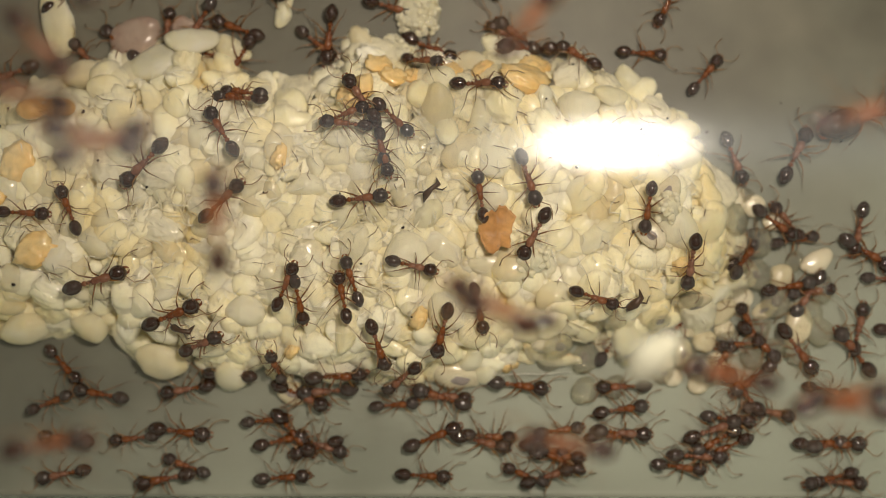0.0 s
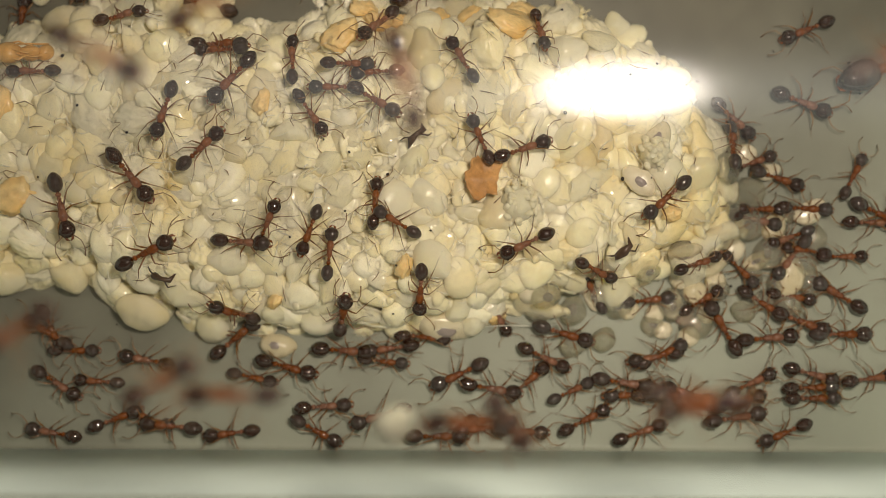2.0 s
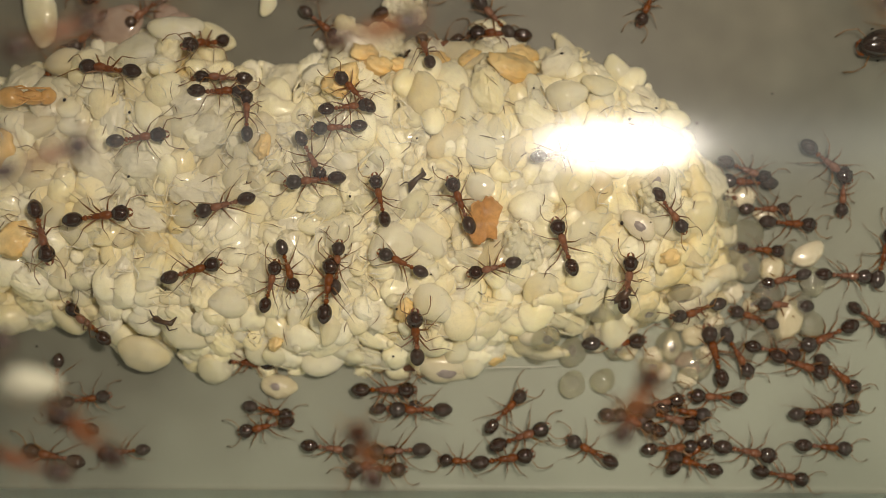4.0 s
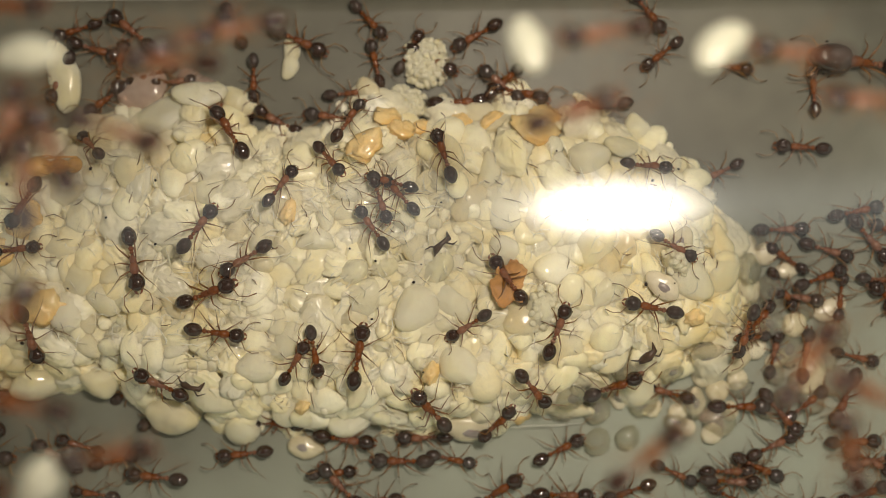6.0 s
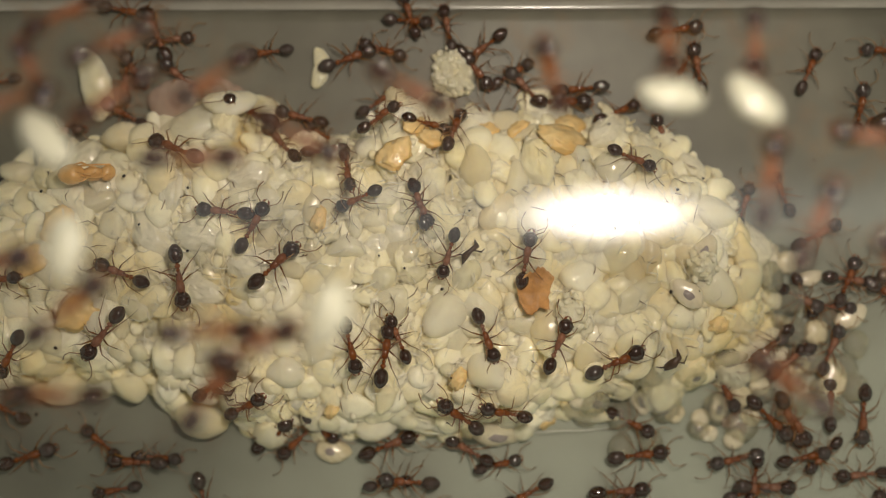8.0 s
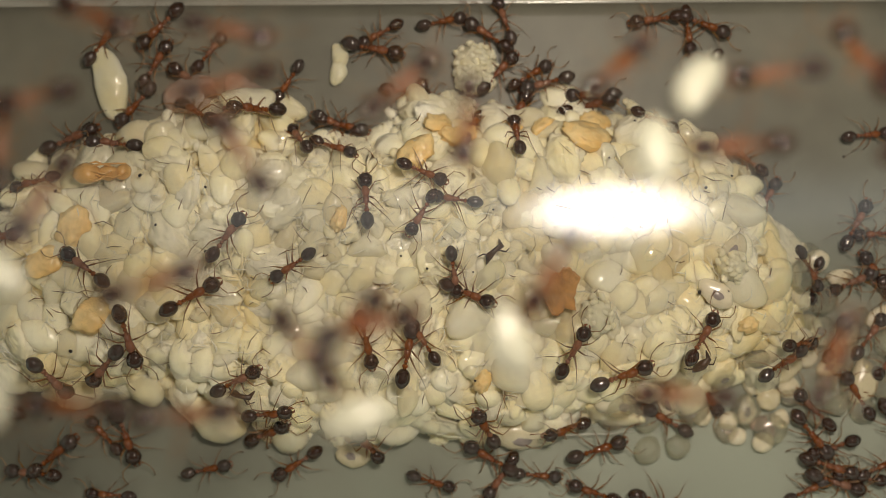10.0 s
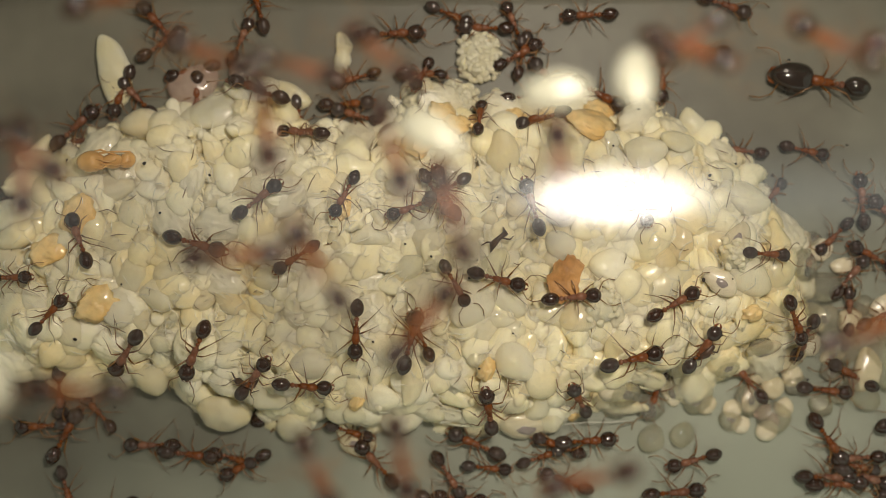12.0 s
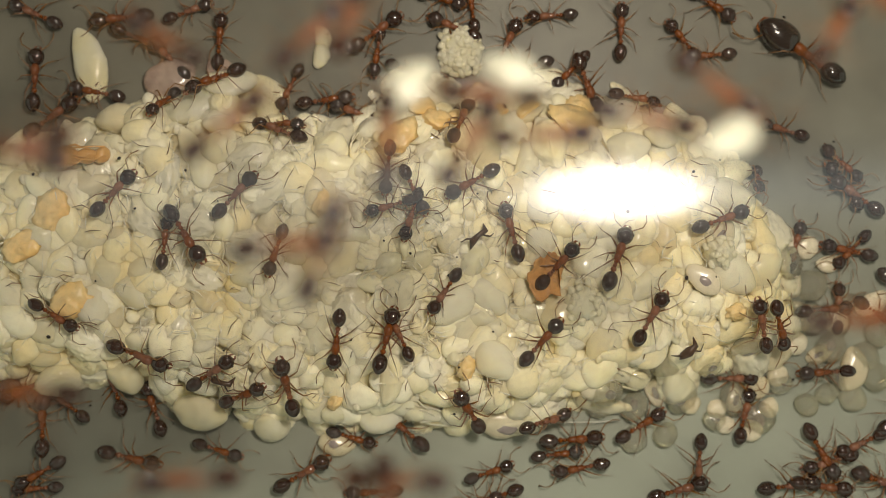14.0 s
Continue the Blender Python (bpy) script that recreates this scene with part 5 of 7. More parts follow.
    ("small", "floor", [(0, 4.36, -8.63, 18), (0.7, 6.52, -7.86, 383), (1.5, 8.2, -8.9, 360), (2.3, 7.84, -8.57, 32), (3, 9.43, -8.68, 345), (4, 12.91, -8.74, 349), (6.5, 9.51, -6.17, 3), (7.5, 8.59, -6.88, 338), (8, 10.34, -6.81, 260), (8.5, 13.44, -5.21, 222), (11, 11.08, -5.81, 183), (12.5, 5.07, -6.66, 201), (13.2, 6.35, -7.01, 214), (14, 7.83, -6.46, 265)]),
    ("small", "floor", [(0, 14.62, -8.85, 358), (0.7, 15.23, -8.58, 0), (1.5, 15.3, -8.74, 0), (2.3, 16.3, -5.65, 14), (3, 18.5, -5.65, 14), (4, 18.5, -5.65, 14), (6.5, 18.5, -5.65, 14), (7.5, 18.5, -5.65, 14), (8, 18.5, -5.65, 14), (8.5, 18.5, -5.65, 14), (11, 18.5, -5.65, 14), (12.5, 13.09, -5.76, 14), (13.2, 18.5, -5.76, 14), (14, 18.5, -5.76, 14)]),
    ("usual", "floor", [(0, 14.48, -7.5, 4), (0.7, 16.11, -6.38, 32), (1.5, 15.16, -5.87, 349), (2.3, 14.74, -4.93, 7), (3, 18.5, -4.93, 7), (4, 18.5, -4.93, 7), (6.5, 18.5, -4.93, 7), (7.5, 18.5, -4.93, 7), (8, 18.5, -4.93, 7), (8.5, 18.5, -4.93, 7), (11, 18.5, -4.93, 7), (12.5, 18.5, -4.93, 7), (13.2, 18.5, -4.93, 7), (14, 18.5, -4.93, 7)]),
    ("small", "floor", [(0, -12.66, -8.6, -169), (0.7, -13.57, -8.8, 171), (1.5, -12.83, -8.64, 153), (2.3, -11.97, -8.9, 180), (3, -12.2, -8.9, 180), (4, -20, -8.5, 180), (6.5, -11.51, -5.37, 141), (7.5, -14.87, -6.05, 176), (8, -20, -6.05, 176), (8.5, -20, -6.05, 176), (11, -12.79, -6.41, 172), (12.5, -11.14, -5.37, -176), (13, -11.24, -5.01, -206), (13.2, -11.14, -4.93, 142), (14, -12.1, -3.76, 105)]),
    ("usual", "floor", [(0, -9.07, -8.75, -169), (0.7, -7.64, -8.9, 180), (1.5, -9, -8.9, 180), (2.3, -7.79, -8.31, 170), (3, -8.49, -8.9, 180), (4, -12.32, -8.2, 167), (6.5, -9.14, -6.36, 174), (7.5, -11.19, -5.24, 156), (8, -11.48, -6.08, 176), (8.5, -15.34, -4.47, -121), (11, -10.47, -5.34, -36), (12.5, -10.32, -6.39, 8), (13.2, -12.35, -6.23, -10), (14, -11.59, -6.17, -14)]),
    ("small", "floor", [(0, -20, 7.19, 245), (0.7, -20, 7.19, 245), (1.5, -20, 7.19, 245), (2.3, -20, 7.19, 245), (3, -20, 7.19, 245), (4, -20, 7.19, 245), (6.5, -11.24, 7.19, 245), (7, -11.36, 7.07, 252), (7.5, -11.73, 7.37, 259), (8, -11.83, 7.45, 266), (8.5, -12.61, 3.37, 207), (11, -12.69, 5.19, 157), (12.5, -11.82, 6.89, 121), (13.2, -20, 6.89, 121), (14, -14.75, 8.99, 155)]),
    ("slight", "floor", [(0, -20, 8.5, 198), (0.7, -20, 8.5, 198), (1.5, -20, 8.5, 198), (2.3, -20, 8.5, 198), (3, -20, 8.5, 198), (4, -20, 8.5, 198), (6.5, -10.51, 8.97, 198), (7.5, -15.57, 5.91, 180), (8, -20, 5.91, 180), (8.5, -20, 5.91, 180), (11, -20, 5.91, 180), (12.5, -20, 5.91, 180), (13.2, -20, 5.91, 180), (14, -20, 5.91, 180)]),
    ("small", "floor", [(0, 0.75, -5.8, -9), (0.5, 2.29, -5.8, -19), (1, 3.55, -5.83, -25), (1.5, 4.3, -5.98, -28), (2, 4.67, -6.14, -26), (2.5, 5.03, -6.26, -20), (3, 5.78, -6.34, -11), (3.5, 7.04, -6.34, 0), (4, 8.58, -6.28, 11), (4.5, 10, -6.17, 20), (5, 10.95, -6.02, 26), (5.5, 11.43, -5.86, 28), (6, 11.75, -5.8, 26), (6.5, 12.31, -5.8, 19), (7, 13.38, -5.8, 10), (7.5, 14.86, -5.8, -1), (8, 16.37, -5.84, -12), (8.5, 17.53, -5.99, -21), (9, 18.17, -6.14, -27), (9.5, 18.5, -6.27, -28), (10, 18.5, -6.34, 35), (10.5, 18.5, -6.34, 102), (11, 18.5, -6.28, 172), (11.5, 16.95, -6.16, 183), (12, 15.62, -6.01, 194), (12.5, 14.77, -5.86, 202), (13, 14.36, -5.8, 207), (13.5, 14.03, -5.8, 208), (14, 13.37, -5.8, 204)]),
    ("small", "floor", [(0, 6.94, -6.27, 9), (0.5, 7.3, -6.12, 19), (1, 7.8, -6.02, 25), (1.5, 8.32, -5.97, 28), (2, 8.73, -6, 26), (2.5, 8.96, -6.09, 20), (3, 9.08, -6.23, 11), (3.5, 9.21, -6.38, 1), (4, 9.5, -6.53, -10), (4.5, 9.95, -6.63, -20), (5, 10.48, -6.67, -26), (5.5, 10.95, -6.64, -28), (6, 11.25, -6.55, -26), (6.5, 11.4, -6.42, -19), (7, 11.51, -6.26, -10), (7.5, 11.73, -6.12, 1), (8, 12.12, -6.01, 12), (8.5, 12.63, -5.97, 21), (9, 13.14, -6, 26), (9.5, 13.51, -6.09, 28), (10, 13.71, -6.23, 25), (10.5, 13.82, -6.39, 18), (11, 13.98, -6.53, 8), (11.5, 14.3, -6.63, -3), (12, 14.78, -6.67, -13), (12.5, 15.31, -6.64, -22), (13, 15.75, -6.55, -27), (13.5, 16.01, -6.41, -28), (14, 16.14, -6.25, -24)]),
    ("small", "floor", [(0, 10.72, -6.6, -7), (0.5, 11.18, -6.75, 4), (1, 11.41, -6.89, 14), (1.5, 11.55, -6.97, 23), (2, 11.79, -6.99, 27), (2.5, 12.25, -6.94, 28), (3, 12.9, -6.83, 24), (3.5, 13.59, -6.69, 16), (4, 14.14, -6.53, 6), (4.5, 14.46, -6.4, -5), (5, 14.61, -6.31, -16), (5.5, 14.79, -6.3, -23), (6, 15.15, -6.35, -28), (6.5, 15.75, -6.46, -27), (7, 16.45, -6.6, -23), (7.5, 17.07, -6.76, -15), (8, 17.48, -6.89, -4), (8.5, 17.68, -6.97, 7), (9, 17.82, -6.99, 17), (9.5, 18.1, -6.94, 24), (10, 18.61, -6.83, 28), (10.5, 18.61, -6.68, 87), (11, 18.61, -6.53, 142), (11.5, 18.61, -6.4, 193), (12, 18.34, -6.31, 182), (12.5, 18.19, -6.3, 171), (13, 17.99, -6.35, 162), (13.5, 17.57, -6.46, 155), (14, 16.94, -6.61, 152)]),
    ("slight", "floor", [(0, 4.78, -7.02, 9), (0.5, 5.08, -7.17, 19), (1, 5.23, -7.27, 25), (1.5, 5.35, -7.32, 28), (2, 5.59, -7.29, 26), (2.5, 6.03, -7.2, 20), (3, 6.58, -7.06, 11), (3.5, 7.11, -6.91, 0), (4, 7.49, -6.76, -11), (4.5, 7.69, -6.66, -20), (5, 7.8, -6.62, -26), (5.5, 7.98, -6.64, -28), (6, 8.34, -6.74, -26), (6.5, 8.86, -6.87, -19), (7, 9.42, -7.03, -10), (7.5, 9.87, -7.17, 1), (8, 10.13, -7.28, 12), (8.5, 10.26, -7.32, 21), (9, 10.4, -7.29, 27), (9.5, 10.68, -7.19, 28), (10, 11.15, -7.06, 25), (10.5, 11.72, -6.9, 18), (11, 12.22, -6.76, 8), (11.5, 12.56, -6.66, -3), (12, 12.73, -6.62, -14), (12.5, 12.84, -6.65, -22), (13, 13.06, -6.74, -27), (13.5, 13.46, -6.88, -28), (14, 14, -7.04, -24)]),
    ("small", "floor", [(0, 10.63, -7.6, 203), (0.5, 10.49, -7.64, 195), (1, 10.35, -7.61, 184), (1.5, 10.09, -7.51, 173), (2, 9.63, -7.38, 163), (2.5, 9.05, -7.22, 156), (3, 8.51, -7.08, 152), (3.5, 8.14, -6.98, 153), (4, 7.95, -6.94, 158), (4.5, 7.84, -6.97, 167), (5, 7.64, -7.07, 177), (5.5, 7.25, -7.21, 188), (6, 6.7, -7.36, 198), (6.5, 6.13, -7.5, 205), (7, 5.69, -7.6, 208), (7.5, 5.43, -7.64, 206), (8, 5.31, -7.61, 201), (8.5, 5.16, -7.51, 192), (9, 4.85, -7.37, 181), (9.5, 4.35, -7.21, 170), (10, 3.77, -7.07, 161), (10.5, 3.26, -6.97, 154), (11, 2.93, -6.94, 152), (11.5, 2.77, -6.97, 154), (12, 2.65, -7.07, 160), (12.5, 2.41, -7.21, 170), (13, 1.99, -7.37, 180), (13.5, 1.42, -7.51, 191), (14, 0.87, -7.6, 200)]),
    ("small", "floor", [(0, 10.26, -7.37, 208), (0.5, 9.57, -7.29, 207), (1, 8.77, -7.26, 201), (1.5, 8.09, -7.31, 192), (2, 7.66, -7.41, 182), (2.5, 7.45, -7.56, 171), (3, 7.27, -7.71, 161), (3.5, 6.93, -7.85, 155), (4, 6.33, -7.94, 152), (4.5, 5.55, -7.96, 154), (5, 4.79, -7.91, 160), (5.5, 4.26, -7.81, 169), (6, 3.97, -7.66, 180), (6.5, 3.81, -7.51, 191), (7, 3.56, -7.37, 200), (7.5, 3.06, -7.28, 206), (8, 2.32, -7.26, 208), (8.5, 1.53, -7.31, 205), (9, 0.9, -7.42, 199), (9.5, 0.52, -7.56, 189), (10, 0.34, -7.72, 178), (10.5, 0.15, -7.85, 168), (11, -0.25, -7.94, 159), (11.5, -0.9, -7.96, 153), (12, -1.7, -7.91, 152), (12.5, -2.42, -7.8, 155), (13, -2.9, -7.65, 162), (13.5, -3.13, -7.5, 172), (14, -3.3, -7.37, 183)]),
    ("small", "floor", [(0, 4.72, -7.9, -5), (0.5, 5.29, -8.05, 6), (1, 5.58, -8.18, 16), (1.5, 5.76, -8.27, 24), (2, 6.07, -8.28, 28), (2.5, 6.66, -8.23, 27), (3, 7.5, -8.11, 23), (3.5, 8.37, -7.96, 14), (4, 9.06, -7.81, 4), (4.5, 9.45, -7.68, -7), (5, 9.64, -7.6, -17), (5.5, 9.87, -7.59, -24), (6, 10.34, -7.64, -28), (6.5, 11.1, -7.76, -27), (7, 11.99, -7.9, -22), (7.5, 12.78, -8.06, -13), (8, 13.28, -8.19, -2), (8.5, 13.53, -8.27, 9), (9, 13.71, -8.28, 18), (9.5, 14.08, -8.22, 25), (10, 14.73, -8.11, 28), (10.5, 15.6, -7.96, 26), (11, 16.45, -7.8, 20), (11.5, 17.07, -7.68, 11), (12, 17.41, -7.6, 1), (12.5, 17.59, -7.59, -10), (13, 17.86, -7.65, -20), (13.5, 18.4, -7.76, -26), (14, 18.4, -7.91, 32)]),
    ("small", "floor", [(0, 4.77, -8.03, 153), (0.5, 3.72, -8.17, 157), (1, 3.07, -8.33, 165), (1.5, 2.75, -8.47, 175), (2, 2.49, -8.57, 186), (2.5, 1.96, -8.61, 196), (3, 1.03, -8.57, 204), (3.5, -0.17, -8.48, 208), (4, -1.31, -8.34, 207), (4.5, -2.13, -8.18, 202), (5, -2.56, -8.04, 194), (5.5, -2.8, -7.94, 183), (6, -3.19, -7.91, 172), (6.5, -3.97, -7.94, 162), (7, -5.09, -8.04, 155), (7.5, -6.3, -8.18, 152), (8, -7.27, -8.33, 153), (8.5, -7.83, -8.47, 159), (9, -8.11, -8.57, 168), (9.5, -8.41, -8.61, 178), (10, -9.02, -8.57, 189), (10.5, -10.03, -8.47, 199), (11, -11.24, -8.33, 205), (11.5, -12.34, -8.17, 208), (12, -13.07, -8.03, 206), (12.5, -13.43, -7.94, 200), (13, -13.68, -7.91, 191), (13.5, -14.14, -7.94, 180), (14, -15, -8.04, 169)]),
    ("small", "floor", [(0, 14.28, -8.68, 195), (0.5, 13.83, -8.7, 203), (1, 13.61, -8.7, 207), (1.5, 13.4, -8.7, 207), (2, 12.96, -8.7, 203), (2.5, 12.21, -8.7, 195), (3, 11.3, -8.63, 185), (3.5, 10.46, -8.48, 173), (4, 9.89, -8.34, 163), (4.5, 9.61, -8.25, 156), (5, 9.42, -8.23, 152), (5.5, 9.09, -8.28, 153), (6, 8.46, -8.38, 158), (6.5, 7.59, -8.53, 166), (7, 6.69, -8.68, 177), (7.5, 6, -8.7, 188), (8, 5.62, -8.7, 198), (8.5, 5.42, -8.7, 205), (9, 5.17, -8.7, 208), (9.5, 4.67, -8.7, 207), (10, 3.87, -8.63, 201), (10.5, 2.95, -8.47, 192), (11, 2.16, -8.34, 181), (11.5, 1.66, -8.25, 170), (12, 1.41, -8.23, 161), (12.5, 1.22, -8.28, 154), (13, 0.83, -8.39, 152), (13.5, 0.13, -8.53, 154), (14, -0.77, -8.69, 160)]),
    ("small", "floor", [(0, -4.94, -8.7, 4), (0.5, -4.77, -8.7, -7), (1, -4.5, -8.7, -17), (1.5, -3.97, -8.7, -25), (2, -3.19, -8.7, -28), (2.5, -2.35, -8.7, -27), (3, -1.67, -8.59, -21), (3.5, -1.26, -8.55, -13), (4, -1.07, -8.58, -2), (4.5, -0.86, -8.67, 9), (5, -0.45, -8.7, 19), (5.5, 0.25, -8.7, 25), (6, 1.1, -8.7, 28), (6.5, 1.87, -8.7, 26), (7, 2.38, -8.7, 20), (7.5, 2.64, -8.7, 11), (8, 2.81, -8.7, 0), (8.5, 3.13, -8.7, -11), (9, 3.72, -8.7, -20), (9.5, 4.53, -8.69, -26), (10, 5.36, -8.59, -28), (10.5, 5.98, -8.55, -26), (11, 6.33, -8.58, -19), (11.5, 6.5, -8.67, -10), (12, 6.74, -8.7, 1), (12.5, 7.22, -8.7, 12), (13, 7.97, -8.7, 21), (13.5, 8.82, -8.7, 27), (14, 9.54, -8.7, 28)]),
    ("small", "floor", [(0, 11.78, -3.91, -44), (0.5, 11.88, -4, -42), (1, 11.98, -4.09, -39), (1.5, 12.08, -4.17, -36), (2, 12.19, -4.24, -33), (2.5, 12.3, -4.31, -29), (3, 12.4, -4.36, -24), (3.5, 12.5, -4.4, -18), (4, 12.6, -4.42, -11), (4.5, 12.69, -4.43, -1), (5, 12.77, -4.43, 10), (5.5, 12.84, -4.41, 23), (6, 12.9, -4.37, 38), (6.5, 12.95, -4.32, 53), (7, 12.99, -4.26, 67), (7.5, 13.01, -4.19, 79), (8, 13.02, -4.11, 90), (8.5, 13.01, -4.03, 99), (9, 12.99, -3.94, 107), (9.5, 12.95, -3.85, 114), (10, 12.91, -3.76, 121), (10.5, 12.85, -3.67, 128), (11, 12.78, -3.59, 136), (11.5, 12.7, -3.53, 143), (12, 12.61, -3.47, 150), (12.5, 12.51, -3.42, 158), (13, 12.41, -3.39, 166), (13.5, 12.31, -3.37, 175), (14, 12.2, -3.37, 183)]),
    ("small", "floor", [(0, 13.47, -2.23, -124), (0.5, 13.39, -2.35, -124), (1, 13.31, -2.47, -125), (1.5, 13.23, -2.57, -127), (2, 13.16, -2.66, -129), (2.5, 13.1, -2.74, -133), (3, 13.05, -2.79, -140), (3.5, 13, -2.82, -153), (4, 12.97, -2.83, -183), (4.5, 12.94, -2.82, -223), (5, 12.93, -2.78, -259), (5.5, 12.92, -2.73, -272), (6, 12.93, -2.65, -279), (6.5, 12.95, -2.56, -283), (7, 12.98, -2.45, -287), (7.5, 13.02, -2.34, -290), (8, 13.06, -2.21, -293), (8.5, 13.12, -2.08, -296), (9, 13.19, -1.96, -299), (9.5, 13.26, -1.83, -302), (10, 13.33, -1.72, -306), (10.5, 13.42, -1.62, -311), (11, 13.5, -1.53, -317), (11.5, 13.59, -1.46, -325), (12, 13.67, -1.41, -335), (12.5, 13.76, -1.38, -348), (13, 13.84, -1.37, -363), (13.5, 13.92, -1.39, -379), (14, 13.99, -1.42, -394)]),
    ("small", "floor", [(0, 12.34, 0.27, -37), (0.5, 12.41, 0.22, -32), (1, 12.5, 0.17, -27), (1.5, 12.59, 0.12, -23), (2, 12.69, 0.08, -19), (2.5, 12.8, 0.05, -16), (3, 12.9, 0.03, -12), (3.5, 13.01, 0.01, -8), (4, 13.11, -0, -4), (4.5, 13.21, -0, 1), (5, 13.3, 0, 6), (5.5, 13.39, 0.01, 12), (6, 13.47, 0.04, 20), (6.5, 13.53, 0.07, 28), (7, 13.58, 0.1, 39), (7.5, 13.62, 0.14, 53), (8, 13.65, 0.19, 69), (8.5, 13.66, 0.24, 85), (9, 13.66, 0.29, 100), (9.5, 13.64, 0.35, 113), (10, 13.61, 0.41, 124), (10.5, 13.57, 0.46, 133), (11, 13.51, 0.52, 140), (11.5, 13.44, 0.57, 145), (12, 13.36, 0.62, 151), (12.5, 13.27, 0.67, 155), (13, 13.17, 0.71, 159), (13.5, 13.07, 0.74, 163), (14, 12.97, 0.77, 167)]),
    ("usual", "floor", [(0, 15.11, -4.23, 128), (0.5, 15.03, -4.14, 132), (1, 14.95, -4.06, 136), (1.5, 14.87, -3.98, 142), (2, 14.79, -3.93, 150), (2.5, 14.72, -3.89, 160), (3, 14.64, -3.87, 173), (3.5, 14.57, -3.87, 189), (4, 14.5, -3.89, 204), (4.5, 14.43, -3.93, 218), (5, 14.38, -3.99, 230), (5.5, 14.32, -4.06, 239), (6, 14.28, -4.15, 246), (6.5, 14.24, -4.24, 252), (7, 14.21, -4.34, 257), (7.5, 14.19, -4.44, 261), (8, 14.18, -4.54, 266), (8.5, 14.18, -4.64, 272), (9, 14.19, -4.72, 278), (9.5, 14.2, -4.8, 287), (10, 14.23, -4.86, 299), (10.5, 14.26, -4.9, 318), (11, 14.3, -4.92, 342), (11.5, 14.35, -4.93, 366), (12, 14.41, -4.91, 383), (12.5, 14.47, -4.88, 394), (13, 14.53, -4.83, 401), (13.5, 14.6, -4.76, 406), (14, 14.68, -4.68, 409)]),
    ("usual", "floor", [(0, 15.53, -0.75, -32), (0.5, 15.72, -0.87, -31), (1, 15.9, -0.97, -30), (1.5, 16.07, -1.07, -28), (2, 16.2, -1.14, -26), (2.5, 16.31, -1.18, -20), (3, 16.38, -1.2, -6), (3.5, 16.41, -1.19, 34), (4, 16.4, -1.16, 74), (4.5, 16.35, -1.1, 114), (5, 16.27, -1.01, 138), (5.5, 16.15, -0.91, 141), (6, 16, -0.8, 143), (6.5, 15.82, -0.67, 145), (7, 15.63, -0.54, 147), (7.5, 15.44, -0.42, 149), (8, 15.24, -0.3, 151), (8.5, 15.04, -0.2, 153), (9, 14.86, -0.11, 156), (9.5, 14.7, -0.05, 161), (10, 14.57, -0.01, 168), (10.5, 14.47, 0, 182), (11, 14.41, -0.01, 215), (11.5, 14.39, -0.06, 255), (12, 14.41, -0.13, 295), (12.5, 14.46, -0.21, 307), (13, 14.55, -0.32, 314), (13.5, 14.68, -0.44, 319), (14, 14.84, -0.57, 322)]),
    ("usual", "floor", [(0, 13.02, 2.68, 64), (0.5, 13.09, 2.75, 29), (1, 13.2, 2.78, 2), (1.5, 13.34, 2.76, -13), (2, 13.52, 2.7, -22), (2.5, 13.73, 2.61, -29), (3, 13.95, 2.47, -33), (3.5, 14.18, 2.31, -36), (4, 14.42, 2.13, -39), (4.5, 14.64, 1.94, -42), (5, 14.85, 1.74, -44), (5.5, 15.03, 1.55, -47), (6, 15.18, 1.38, -50), (6.5, 15.3, 1.24, -54), (7, 15.37, 1.13, -62), (7.5, 15.4, 1.05, -85), (8, 15.38, 1.02, -125), (8.5, 15.32, 1.03, -165), (9, 15.21, 1.09, -205), (9.5, 15.07, 1.18, -215), (10, 14.89, 1.31, -217), (10.5, 14.69, 1.47, -219), (11, 14.46, 1.65, -219), (11.5, 14.23, 1.84, -220), (12, 14, 2.03, -220), (12.5, 13.77, 2.22, -220), (13, 13.56, 2.39, -219), (13.5, 13.38, 2.54, -218), (14, 13.23, 2.66, -216)]),
    ("small", "floor", [(0, 10.88, 2.53, -68), (0.5, 10.93, 2.42, -62), (1, 10.99, 2.32, -55), (1.5, 11.07, 2.22, -49), (2, 11.16, 2.12, -44), (2.5, 11.26, 2.04, -38), (3, 11.37, 1.96, -33), (3.5, 11.49, 1.89, -27), (4, 11.61, 1.84, -22), (4.5, 11.74, 1.79, -16), (5, 11.87, 1.76, -11), (5.5, 12, 1.74, -5), (6, 12.12, 1.74, 1), (6.5, 12.25, 1.75, 8), (7, 12.37, 1.77, 14), (7.5, 12.48, 1.81, 22), (8, 12.59, 1.86, 29), (8.5, 12.68, 1.92, 37), (9, 12.77, 1.99, 45), (9.5, 12.84, 2.07, 53), (10, 12.9, 2.16, 62), (10.5, 12.94, 2.26, 70), (11, 12.97, 2.36, 79), (11.5, 12.98, 2.47, 87), (12, 12.98, 2.58, 95), (12.5, 12.96, 2.69, 103), (13, 12.93, 2.8, 111), (13.5, 12.88, 2.9, 118), (14, 12.82, 3, 125)]),
